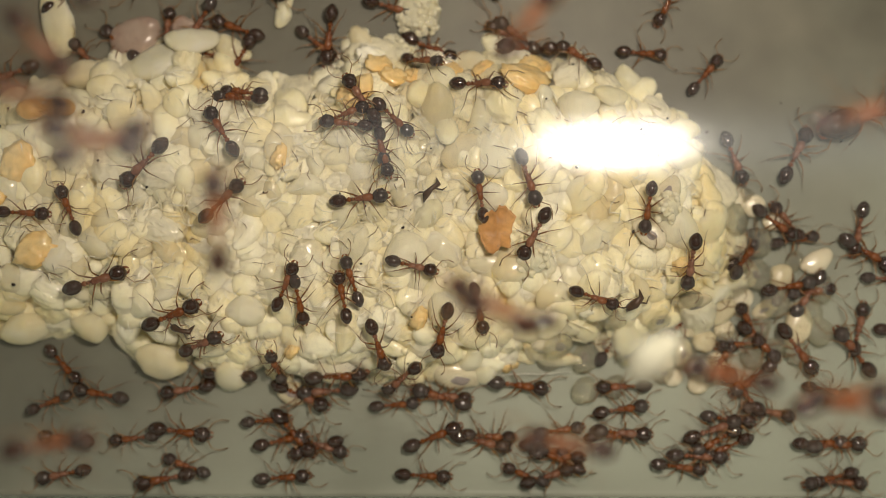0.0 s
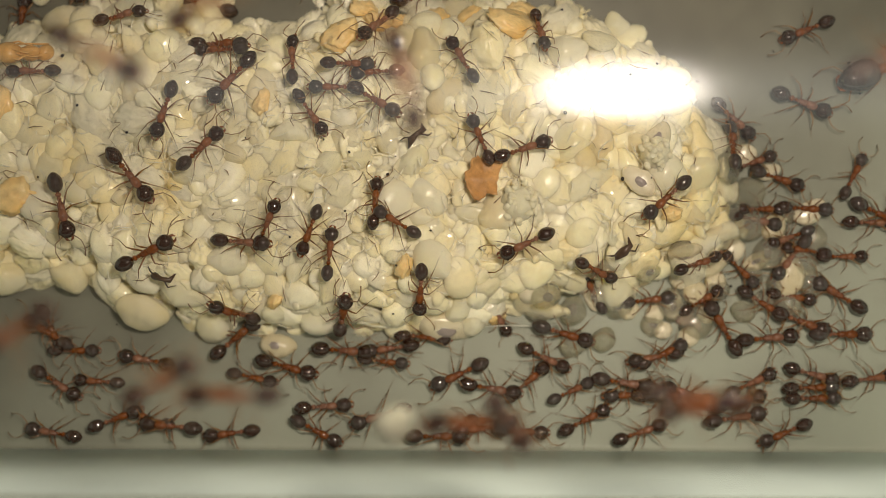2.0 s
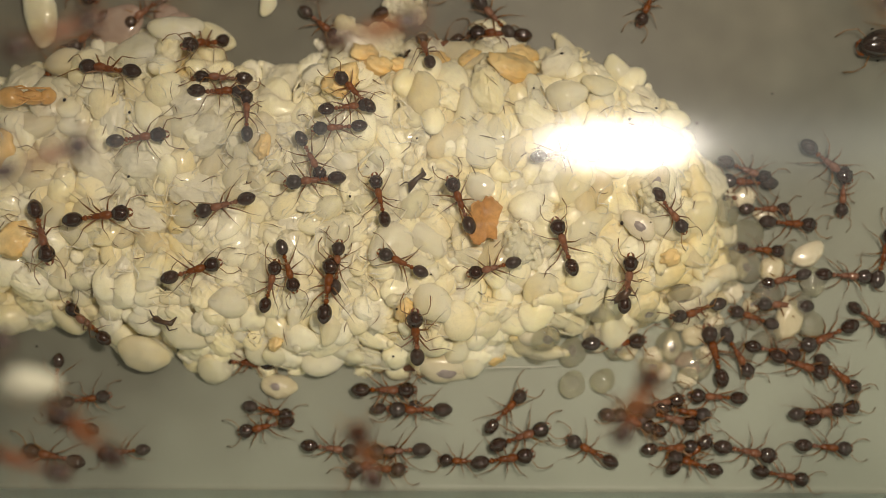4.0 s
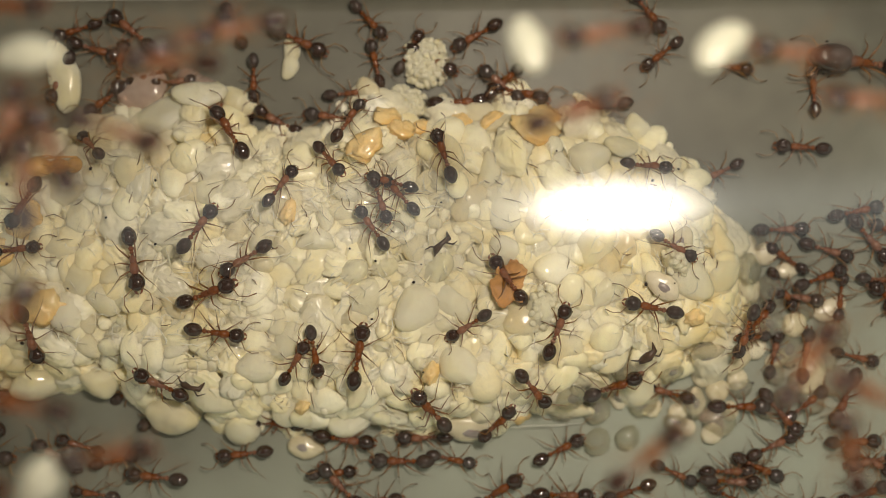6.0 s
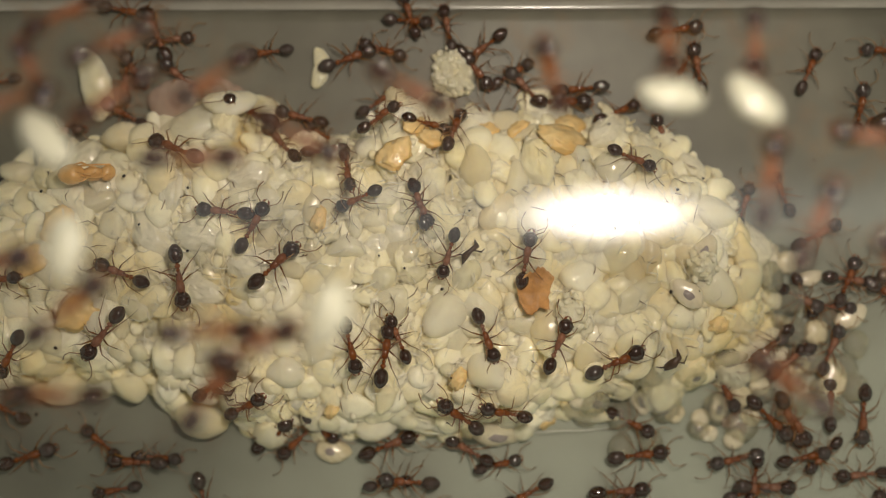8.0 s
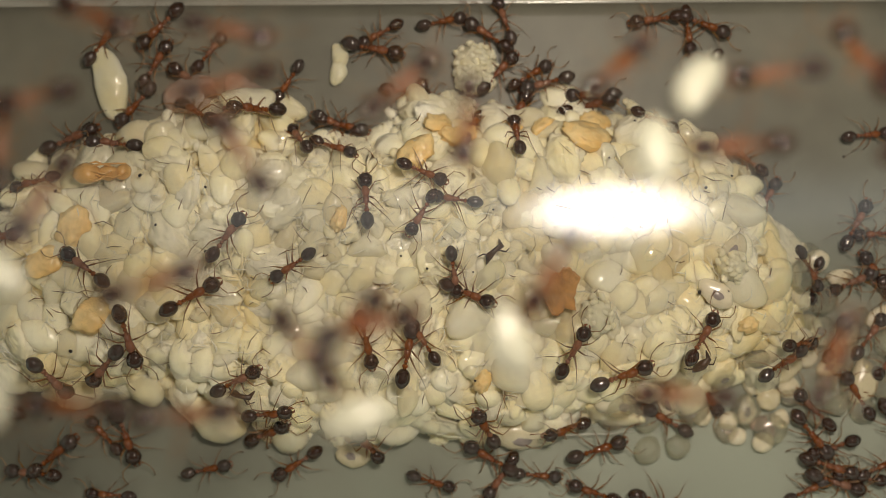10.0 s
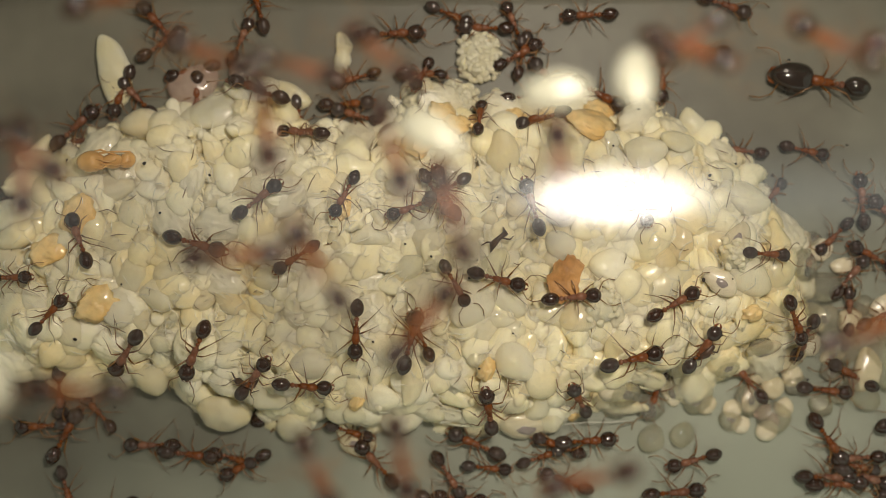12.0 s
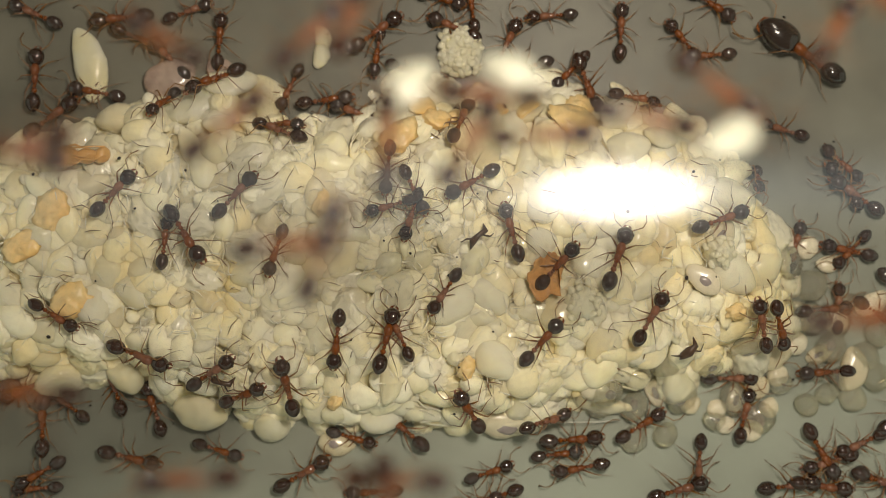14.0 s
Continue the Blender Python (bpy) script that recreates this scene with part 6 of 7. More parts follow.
    ("small", "floor", [(0, 16.78, -3.53, -7), (0.5, 16.89, -3.52, 12), (1, 16.98, -3.49, 31), (1.5, 17.06, -3.42, 47), (2, 17.14, -3.32, 59), (2.5, 17.2, -3.2, 68), (3, 17.24, -3.06, 75), (3.5, 17.28, -2.91, 80), (4, 17.3, -2.75, 85), (4.5, 17.3, -2.6, 91), (5, 17.29, -2.45, 97), (5.5, 17.27, -2.32, 104), (6, 17.23, -2.22, 115), (6.5, 17.18, -2.14, 132), (7, 17.12, -2.09, 155), (7.5, 17.04, -2.07, 181), (8, 16.96, -2.09, 201), (8.5, 16.86, -2.14, 213), (9, 16.75, -2.22, 221), (9.5, 16.64, -2.33, 226), (10, 16.52, -2.46, 229), (10.5, 16.4, -2.61, 231), (11, 16.27, -2.76, 231), (11.5, 16.15, -2.92, 231), (12, 16.02, -3.07, 230), (12.5, 15.9, -3.21, 227), (13, 15.78, -3.33, 223), (13.5, 15.67, -3.42, 216), (14, 15.56, -3.49, 206)]),
    ("usual", "floor", [(0, 11.21, -5.65, 130), (0.5, 11.1, -5.51, 127), (1, 11, -5.36, 125), (1.5, 10.9, -5.22, 123), (2, 10.81, -5.07, 121), (2.5, 10.73, -4.93, 118), (3, 10.67, -4.8, 115), (3.5, 10.62, -4.69, 112), (4, 10.58, -4.59, 106), (4.5, 10.57, -4.52, 97), (5, 10.57, -4.46, 79), (5.5, 10.58, -4.43, 39), (6, 10.62, -4.42, -1), (6.5, 10.67, -4.44, -27), (7, 10.73, -4.48, -37), (7.5, 10.81, -4.55, -42), (8, 10.9, -4.63, -45), (8.5, 11, -4.74, -48), (9, 11.11, -4.86, -50), (9.5, 11.22, -4.99, -51), (10, 11.33, -5.13, -52), (10.5, 11.44, -5.28, -53), (11, 11.55, -5.42, -54), (11.5, 11.65, -5.57, -55), (12, 11.75, -5.7, -56), (12.5, 11.83, -5.83, -56), (13, 11.9, -5.94, -57), (13.5, 11.96, -6.03, -59), (14, 12, -6.1, -61)]),
    ("usual", "floor", [(0, -16.18, -5.16, -113), (0.5, -16.21, -5.25, -106), (1, -16.23, -5.33, -98), (1.5, -16.24, -5.42, -89), (2, -16.23, -5.51, -80), (2.5, -16.21, -5.59, -71), (3, -16.17, -5.66, -62), (3.5, -16.13, -5.73, -52), (4, -16.07, -5.79, -42), (4.5, -16.01, -5.85, -33), (5, -15.93, -5.89, -24), (5.5, -15.85, -5.92, -16), (6, -15.75, -5.94, -8), (6.5, -15.66, -5.94, -1), (7, -15.56, -5.94, 6), (7.5, -15.45, -5.92, 12), (8, -15.35, -5.89, 18), (8.5, -15.25, -5.85, 24), (9, -15.14, -5.8, 29), (9.5, -15.05, -5.74, 34), (10, -14.96, -5.68, 39), (10.5, -14.87, -5.6, 44), (11, -14.79, -5.52, 49), (11.5, -14.73, -5.44, 54), (12, -14.67, -5.35, 60), (12.5, -14.63, -5.26, 66), (13, -14.59, -5.17, 73), (13.5, -14.57, -5.09, 80), (14, -14.56, -5.01, 89)]),
    ("slight", "floor", [(0, -12.67, -4.76, -48), (0.5, -12.58, -4.87, -52), (1, -12.5, -4.98, -56), (1.5, -12.43, -5.1, -60), (2, -12.37, -5.21, -64), (2.5, -12.32, -5.31, -69), (3, -12.29, -5.41, -75), (3.5, -12.27, -5.49, -83), (4, -12.27, -5.55, -97), (4.5, -12.29, -5.6, -120), (5, -12.32, -5.63, -153), (5.5, -12.36, -5.64, -181), (6, -12.42, -5.63, -198), (6.5, -12.49, -5.6, -208), (7, -12.57, -5.55, -214), (7.5, -12.66, -5.48, -218), (8, -12.76, -5.4, -221), (8.5, -12.87, -5.3, -224), (9, -12.97, -5.2, -225), (9.5, -13.08, -5.09, -227), (10, -13.19, -4.97, -228), (10.5, -13.29, -4.86, -229), (11, -13.38, -4.75, -229), (11.5, -13.47, -4.65, -229), (12, -13.55, -4.56, -229), (12.5, -13.61, -4.49, -229), (13, -13.66, -4.43, -228), (13.5, -13.7, -4.38, -226), (14, -13.72, -4.36, -218)]),
    ("small", "floor", [(0, -17.05, -4.34, -24), (0.5, -16.88, -4.41, -21), (1, -16.71, -4.47, -18), (1.5, -16.53, -4.52, -15), (2, -16.35, -4.56, -13), (2.5, -16.19, -4.6, -10), (3, -16.03, -4.62, -6), (3.5, -15.9, -4.63, -1), (4, -15.8, -4.62, 7), (4.5, -15.73, -4.6, 24), (5, -15.69, -4.57, 61), (5.5, -15.69, -4.53, 101), (6, -15.72, -4.48, 132), (6.5, -15.79, -4.42, 142), (7, -15.89, -4.35, 148), (7.5, -16.02, -4.28, 152), (8, -16.16, -4.21, 155), (8.5, -16.33, -4.13, 157), (9, -16.5, -4.06, 158), (9.5, -16.68, -3.99, 160), (10, -16.86, -3.93, 161), (10.5, -17.03, -3.88, 163), (11, -17.18, -3.83, 165), (11.5, -17.3, -3.8, 167), (12, -17.4, -3.78, 171), (12.5, -17.47, -3.77, 179), (13, -17.51, -3.78, 214), (13.5, -17.51, -3.8, 254), (14, -17.47, -3.83, 294)]),
    ("slight", "floor", [(0, -17.67, 4.08, 5), (0.5, -17.53, 4.09, 1), (1, -17.38, 4.09, -1), (1.5, -17.23, 4.08, -4), (2, -17.07, 4.06, -7), (2.5, -16.93, 4.04, -10), (3, -16.8, 4.02, -14), (3.5, -16.69, 3.98, -20), (4, -16.61, 3.94, -30), (4.5, -16.55, 3.9, -46), (5, -16.52, 3.85, -73), (5.5, -16.52, 3.8, -106), (6, -16.55, 3.74, -129), (6.5, -16.61, 3.69, -142), (7, -16.69, 3.63, -149), (7.5, -16.8, 3.57, -154), (8, -16.93, 3.51, -157), (8.5, -17.07, 3.45, -159), (9, -17.23, 3.4, -161), (9.5, -17.38, 3.35, -162), (10, -17.53, 3.3, -163), (10.5, -17.67, 3.26, -163), (11, -17.8, 3.22, -163), (11.5, -17.91, 3.18, -163), (12, -18, 3.16, -162), (12.5, -18.06, 3.14, -159), (13, -18.08, 3.12, -144), (13.5, -18.08, 3.11, -104), (14, -18.05, 3.11, -64)]),
    ("usual", "glass", [(0, 14.94, 5.13, 165), (4, 13.79, 4.76, 177), (6.3, 7.18, 5.65, 170), (6.6, 6.41, 7.56, 245), (7, 5.73, 7.14, 287), (7.5, 6.27, 6.51, 262), (8, 6.35, 6.24, 262), (8.5, 7.52, 5.39, 187), (10.8, 4.68, 5.23, 191), (11, 4.65, 4.95, 191), (11.6, 4.47, 5.21, 191), (12.5, 3, 6.34, 266), (13, 2.54, 5.12, 301), (13.5, 1.8, 4.04, 344), (14, 3.22, 3.63, 346)]),
    ("usual", "glass", [(0, -10.52, 1.56, 62), (4.2, -9.55, 3.02, 67), (6.5, -8.54, 4.17, 89), (7, -10.55, 5.36, 14), (7.5, -9.35, 5.72, -61), (8, -7.76, 4.95, -136), (8.5, -8.37, 5.51, -114), (9.5, -8.99, 3.42, -119), (11, -10.6, 0.95, -124), (14, -12.08, 1.61, -49)]),
    ("usual", "glass", [(0, -11.35, 0.5, 15), (4.2, -8.92, -1.18, 90), (6.5, -10.13, 0.41, 81), (7, -10.42, 1.92, 6), (7.5, -10.56, 1.41, 6), (8, -10.18, 1.08, 16), (8.5, -9.31, 2.09, -4), (8.7, -8.51, 2.59, -40), (9.6, -4.83, -0.18, -45), (11, -2.55, -1.96, -75), (12.5, -2.4, -4.36, -87), (14, -2.06, -4.44, -87)]),
    ("usual", "glass", [(0, -14.61, -6.28, 35), (4.2, -13.76, -4.98, 15), (6.3, -9.38, -4.06, 8), (6.5, -7.9, -4.82, 39), (7, -6.41, -3.89, 68), (7.5, -6.71, -2.25, 45), (7.8, -5.62, -1.27, 25), (8.2, -3.59, 0.01, 21), (8.5, -1.04, 1.85, -19), (9.6, 0.73, 1.5, -94), (10.8, 0.87, 0.05, -169), (11, 0.39, -1.5, -244), (11.2, -0.13, -0.52, -249), (11.6, -0.61, 0.97, -246), (12, -1.35, 1.77, -255), (12.5, -1.11, 1.77, -255), (13, -2.53, 2.03, -307), (13.5, -0.6, 2.59, -259), (14, 0.09, 4.21, -185)]),
    ("usual", "glass", [(0, 2.45, 4.35, 59), (4.2, 5.08, 5.47, 134), (6.5, 3.54, 6.27, 209), (7.5, 3.74, 7.16, 284), (8.5, 5.09, 5.58, 251), (9.6, 5.22, 3.71, 187), (11, 3.41, 3.41, 175), (11.6, 1.35, 2.18, 117), (12.5, 0.2, 3.27, 61), (13, 0.22, 3.11, 61), (13.5, -0.03, 3.03, 61), (14, -0.35, 3.14, 61)]),
    ("usual", "glass", [(0, 6.77, -3.51, 165), (1.2, 3.8, -4.52, 224), (1.5, 3.38, -5.6, 201), (2.3, 0.8, -7.26, 174), (3, -3.59, -5.76, 173), (3.3, -5.63, -7.46, 139), (4, -6.57, -5.28, 119), (5, -7.9, -3.03, 145), (6.5, -8.68, -1.66, 179), (14, -9.15, -2.02, 179)]),
    ("usual", "glass", [(0, -6.58, 1.66, 165), (1.5, -7.06, -2.15, 240), (2.3, -8.35, -5.76, 203), (4, -8.8, -2.88, 128), (6.5, -8.17, 4.06, 89), (7.5, -8.68, 5.31, 77), (8.5, -7.37, 7.38, 9), (11, -5.2, 5.89, -41), (12.5, -4.24, 4.66, -10), (14, -3.63, 5.61, 58)]),
    ("usual", "glass", [(0, 1.68, -1.96, 148), (1.5, -0.79, -0.4, 99), (2.3, 1.06, 1.82, 106), (4, -2.3, 5.03, 140), (6.5, -4.6, 6.56, 215), (7.5, -4.25, 3.47, 290), (8.5, -3.19, 4.47, 365), (11, -1.68, 5.45, 440), (12.5, -3.37, 5.31, 515), (14, -2.82, 5.96, 440)]),
    ("usual", "glass", [(0, -4, -0.14, 93), (1.5, -4.12, 1.97, 76), (2.3, -3.17, 3.23, 16), (6.5, 3.88, 4.28, 22), (7.5, 3.21, 5.76, 97), (8.5, 0.28, 5.12, 97), (11, 3.67, 5.69, 22), (12.5, 3.72, 5.31, -53), (14, 4.69, 4.34, -45)]),
    ("usual", "glass", [(0, 9.25, -4.08, 15), (1.5, 9.84, -5.94, -60), (2.3, 4.74, -5.93, 9), (4, 13.31, -5.41, 46), (6.5, 7.71, -2.89, 121), (7.5, 4.68, 0.79, 90), (8.5, 7.77, 5.09, 62), (11, 7.42, 5.95, 137), (12.5, 6.5, 5.36, 137), (14, 7.3, 5.62, 62)]),
    ("usual", "glass", [(0, -8.05, 2.62, 165), (1.5, -8.51, 0.22, 230), (4, -8.78, 1.75, 155), (6.5, -7.54, 3.8, 108), (7.5, -9.86, 5.05, 163), (8.5, -10.24, 4.62, 238), (11, -10.66, 3.34, 287), (12.5, -9.78, 3.1, 346), (14, -9.26, 2.98, 346)]),
    ("usual", "glass", [(0, 9.29, 2.25, 15), (1.5, 9.82, 1.27, -19), (2.3, 10.42, 1.85, 56), (4.2, 10.71, 3.94, 118), (6.5, 9.02, 4.49, 189), (7.5, 8.64, 3.61, 189), (8.5, 8.71, 4.17, 150), (11, 8.86, 6.07, 188), (12.5, 8.28, 5.34, 188), (14, 8.57, 6.37, 113)]),
    ("usual", "glass", [(0, -10.34, -1.39, 15), (4.2, -9.61, -1.5, 37), (6.5, -8.44, 0.03, 51), (7.5, -8.42, -0.04, 51), (8.5, -8.55, 0.36, 29), (11, -6.48, 1.03, 9), (12.5, -5.35, 0.87, 0), (14, -3.92, 1.03, 6)]),
    ("usual", "glass", [(0, 11.28, -3.81, 44), (4.2, 12, -3.12, 119), (6.5, 8.42, -1.77, 164), (7.5, 7.22, -1.72, 171), (8.5, 6.09, -1.39, 116), (11, 6.67, -0.61, 41), (12.5, 7.2, -0.83, 7), (14, 7.33, -0.53, 7)]),
    ("usual", "glass", [(0, -10.79, -3.88, 37), (4.2, -9.88, -3.2, 7), (6.5, -5.88, -3.31, 11), (7.5, -5.49, -2.36, 82), (8.5, -5.55, -0.98, 32), (11, -1.18, 0.37, 0), (12.5, -2.41, -0.98, 75), (13.2, -1.98, 0.82, 84), (14, -1.98, 3.23, 90)]),
    ("usual", "glass", [(0, -10.82, 0.95, 36), (4.2, -10.08, 1.48, 79), (6.5, -10.42, 3.09, 84), (7.5, -9.82, 4.14, 76), (8.5, -9.49, 6.89, 151), (11, -10.54, 3.34, 226), (12.5, -9.85, 2.52, 301), (14, -9.27, 3.1, 376)]),
    ("usual", "glass", [(0, -8.06, -5.27, 15), (1.5, -4.79, -5.77, -4), (2.3, -5.13, -5.47, 71), (3, -5.58, -4.89, 146), (4, -8.16, -6.02, 149), (6.5, -11.02, -1.62, 125), (8.5, -12.42, 0.13, 50), (11, -2.87, -3.51, -25), (12.5, -4.9, -4.07, -100), (14, -6.13, -4.01, -175)]),
    ("usual", "glass", [(0, 9.41, -4.22, 165), (1.5, 8.2, -5.52, 216), (2.3, 6.16, -6.62, 181), (3, 2.66, -5.62, 173), (4, -0.55, -5.81, 98), (6.5, 5.79, -2.88, 37), (7.5, 6.56, -0.51, 75), (8.5, 7.77, 4.43, 53), (11, 9.1, 2.86, -22), (14, 9.41, 2.43, -22)]),
    ("usual", "glass", [(0, 3.43, -5.23, 165), (1.5, 2.85, -6.31, 240), (2.3, 2.52, -6.81, 315), (3, 7.11, -5.06, 390), (4, 5.26, -4.47, 435), (6.5, 8.34, -0.57, 417), (8.5, 9.01, 1.25, 492), (11, -0.22, -3.66, 567), (12.5, 2.35, -4.27, 553), (14, -1.89, -4.03, 537)]),
    ("usual", "glass", [(0, -6.4, 1.55, 20), (1.5, -5.59, 1.84, 20), (2.3, -5.9, 1.33, -55), (4, -6.92, 0.84, 20), (6.5, -4.62, 7.46, 46), (7.5, -2.87, 4.99, -25), (8.5, 0.16, 5.25, -50), (11, -1.63, 3.53, -125), (12.5, -3.08, 3.05, -50), (14, 1.13, 3.28, 3)]),
    ("usual", "glass", [(0, 2.04, -2.08, 165), (1.5, -0.55, -6.66, 205), (2.3, -5.26, -5.47, 165), (3, -6.67, -5.02, 136), (4.2, -8.85, -1.97, 133), (6.5, -10.91, -0.42, 58), (7.5, -5.38, -0.3, 1), (8.5, -5.65, -0.37, 3), (11, -1.76, -0.09, 74), (12.5, -5.24, 1.1, 146), (14, -3.26, 0.92, 71)]),
    ("large", "floor", [(0, 15.7, 4.14, 200), (0.5, 15.5, 4.23, 225), (1.0, 16.03, 4.31, 225), (1.5, 16.56, 4.4, 215), (2.0, 16.59, 4.0, 200), (4.0, 17.4, 6.4, 190), (6.3, 14.67, 7.66, 170), (6.5, 14.57, 7.48, 165), (7.0, 14.71, 7.3, 170), (7.5, 15.34, 5.26, 180), (8.5, 17.4, 6.2, 182), (10.4, 17.0, 6.0, 182), (11, 13.42, 6.74, 173), (11.5, 12.57, 6.15, 174), (12, 11.75, 6.65, 171), (12.5, 11.8, 5.89, 184), (13, 11.94, 6.58, 159), (13.5, 12.08, 7.23, 139), (14, 11.58, 7.39, 144)]),
    ("slight", "floor", [(0, -1.08, 3.73, -43), (0.5, -1.02, 3.72, -40), (1.1, -1.14, 3.8, -45), (1.8, -2.14, 3.71, -1), (2.0, -2.08, 3.59, 0), (4.0, -2.16, 3.62, 8), (6.4, -3.31, 3.94, -56), (7.5, -3.32, 3.88, -60), (8.6, -3.37, 3.77, -52), (10.9, -6.29, 4.63, -22), (12.5, -6.28, 4.58, -30), (14.0, -6.21, 4.57, -21)]),
    ("slight", "floor", [(0, -2.6, 3.44, 174), (0.5, -2.5, 3.53, 180), (1.1, -2.55, 3.53, 178), (1.8, -2.49, 2.96, 182), (2.0, -2.45, 2.94, 180), (4.0, -2.36, 3.06, 184), (6.4, -2.45, 5.56, 30), (7.5, -2.37, 5.47, 20), (8.6, -2.44, 5.55, 22), (10.9, -1.91, 2.78, -52), (12.5, -1.86, 2.88, -60), (14.0, -1.88, 2.8, -64)]),
    ("slight", "floor", [(0, -1.3, 2.4, -78), (0.5, -1.39, 2.51, -80), (1.1, -1.3, 2.63, -80), (1.8, -3.15, 2.06, -64), (2.0, -3.27, 2.11, -55), (4.0, -3.29, 2.14, -62), (6.4, -1.56, 2.93, -74), (7.5, -1.45, 2.84, -70), (8.6, -1.46, 2.84, -67), (10.9, -2.58, 2.53, -157), (12.5, -2.6, 2.52, -160), (14.0, -2.55, 2.46, -164)]),
    ("small", "floor", [(0, -6.15, 3.86, 169), (0.5, -6.16, 3.85, 180), (1.1, -6.13, 3.88, 170), (1.8, -6.24, 3.78, 4), (2.0, -6.27, 3.79, 0), (4.0, -6.38, 3.68, 4), (6.4, -4.73, 5.17, -51), (7.5, -4.84, 5.23, -50), (8.6, -4.88, 5.2, -48), (10.9, -4.86, 6.04, 6), (12.5, -4.81, 6.07, 0), (14.0, -4.86, 6.0, 7)]),
    ("small", "floor", [(0, 11.02, -0.64, 43), (0.5, 11.06, -0.68, 40), (1.1, 11.1, -0.75, 47), (1.8, 10.95, 0.82, 5), (2.0, 10.84, 0.92, 0), (4.0, 10.91, 0.81, 10), (6.4, 10.74, -1.71, 32), (7.5, 10.78, -1.79, 30), (8.6, 10.68, -1.76, 32), (10.9, 9.7, -1.36, -52), (12.5, 9.72, -1.36, -60), (14.0, 9.74, -1.47, -62)]),
    ("slight", "floor", [(0, 13.62, -2.12, 8), (0.5, 13.74, -2.23, 0), (1.1, 13.84, -2.3, 5), (1.8, 13.2, -1.91, -160), (2.0, 13.12, -1.95, -160), (4.0, 13.02, -1.93, -165), (6.4, 11.59, -2.74, 54), (7.5, 11.52, -2.63, 45), (8.6, 11.62, -2.61, 34), (10.9, 12.56, -1.29, 86), (12.5, 12.5, -1.21, 90), (14.0, 12.61, -1.18, 87)]),
    ("slight", "floor", [(0, 11.11, -3.98, 187), (0.5, 11.0, -3.99, 180), (1.1, 11.09, -4.08, 174), (1.8, 12.09, -0.89, -8), (2.0, 12.14, -0.98, 0), (4.0, 12.12, -0.92, -5), (6.4, 12.16, -0.26, -70), (7.5, 12.13, -0.26, -60), (8.6, 12.2, -0.37, -70), (10.9, 10.95, 0.54, -125), (12.5, 10.95, 0.65, -130), (14.0, 10.85, 0.62, -132)]),
    ("usual", "floor", [(0, 13.12, -4.16, -54), (0.5, 13.15, -4.09, -50), (1.1, 13.12, -4.19, -57), (1.8, 13.49, -4.83, -14), (2.0, 13.52, -4.86, -20), (4.0, 13.5, -4.89, -20), (6.4, 11.75, -4.63, -56), (7.5, 11.7, -4.61, -60), (8.6, 11.75, -4.71, -62), (10.9, 12.04, -7.16, 9), (12.5, 12.06, -7.25, 0), (14.0, 12.0, -7.26, -8)]),
]


def strollers():
    """Ants that run to and fro along the walls, each in a lane of its own, and a few more up on the glass."""
    rnd = random.Random(41)
    made = []
    # how many, first and last x, first and last lane, where they cling
    for count, x0, x1, y0, y1, place in ((12, -13, 14, -6.1, -8.4, "floor"), (13, -14, 3, 5.4, 9.3, "floor"),
                                         (3, 4, 8, 6.4, 9.2, "floor"), (3, -9.6, -6.5, 7.0, 3.6, "glass")):
        for k in range(count):
            hop = 5
            x, lane = x0 + (x1 - x0) * ((k * hop) % count) / (count - 1) + rnd.uniform(-0.6, 0.6), y0 + (y1 - y0) * k / (count - 1)
            way, rows, t = rnd.choice((0, 180)), [], 0.0
            lean = 22 if y0 < 0 else 70
            while t < 14.0:
                rows.append((round(t, 1), round(x, 2), round(lane + 0.2 * math.sin(t + k), 2), round(way + rnd.uniform(-lean, lean))))
                step = rnd.uniform(0.7, 1.6)
                x += rnd.choice((0.0, 0.1, 0.4, 0.9)) * step * (1 if way == 0 else -1) * (1.0 if y0 < 0 else 0.45)
                if x < x0 - 1 or x > x1 + 1:
                    way = 180 - way
                t += step
            rows.append((14.0, *rows[-1][1:]))
            made.append(("usual" if place == "glass" else rnd.choice(("slight", "small", "small", "usual")), place, rows))
    return made


ants = []


def place_ants():
    for i, (size, place, rows) in enumerate(ANTS + strollers()):
        used = templates[size]
        where = hanging if place == "glass" else treading
        first = where(*rows[0][1:4])
        ob = copy_thing(used, first)
        on_heap = place == "floor" and heap_rise(rows[0][1], rows[0][2]) > 0.2
        tagged(ob, ant_label(size, "clinging to the glass" if place == "glass" else
                             "on the brood heap" if on_heap else "on the nest floor"), "ant", "ants of the colony")
        ants.append((ob, where, rows, i))
    for t in templates.values():
        for o in (*t.children_recursive, t):
            bpy.data.objects.remove(o)


place_ants()

# ---------------------------------------------------------------- single pieces of brood and litter


def lay(ob, x, y, turn=0, lift=0.0, tilt=(0, 0), size=1.0):
    """Lay a thing on the heap or floor at x, y in mm."""
    ob.matrix_basis = standing(x, y, turn, lift + 0.24 * min(1.0, heap_rise(x, y) / 0.5)) @ pose(0, 0, 0, tilt[0], tilt[1], 0) @ Matrix.Scale(size, 4)
    return ob


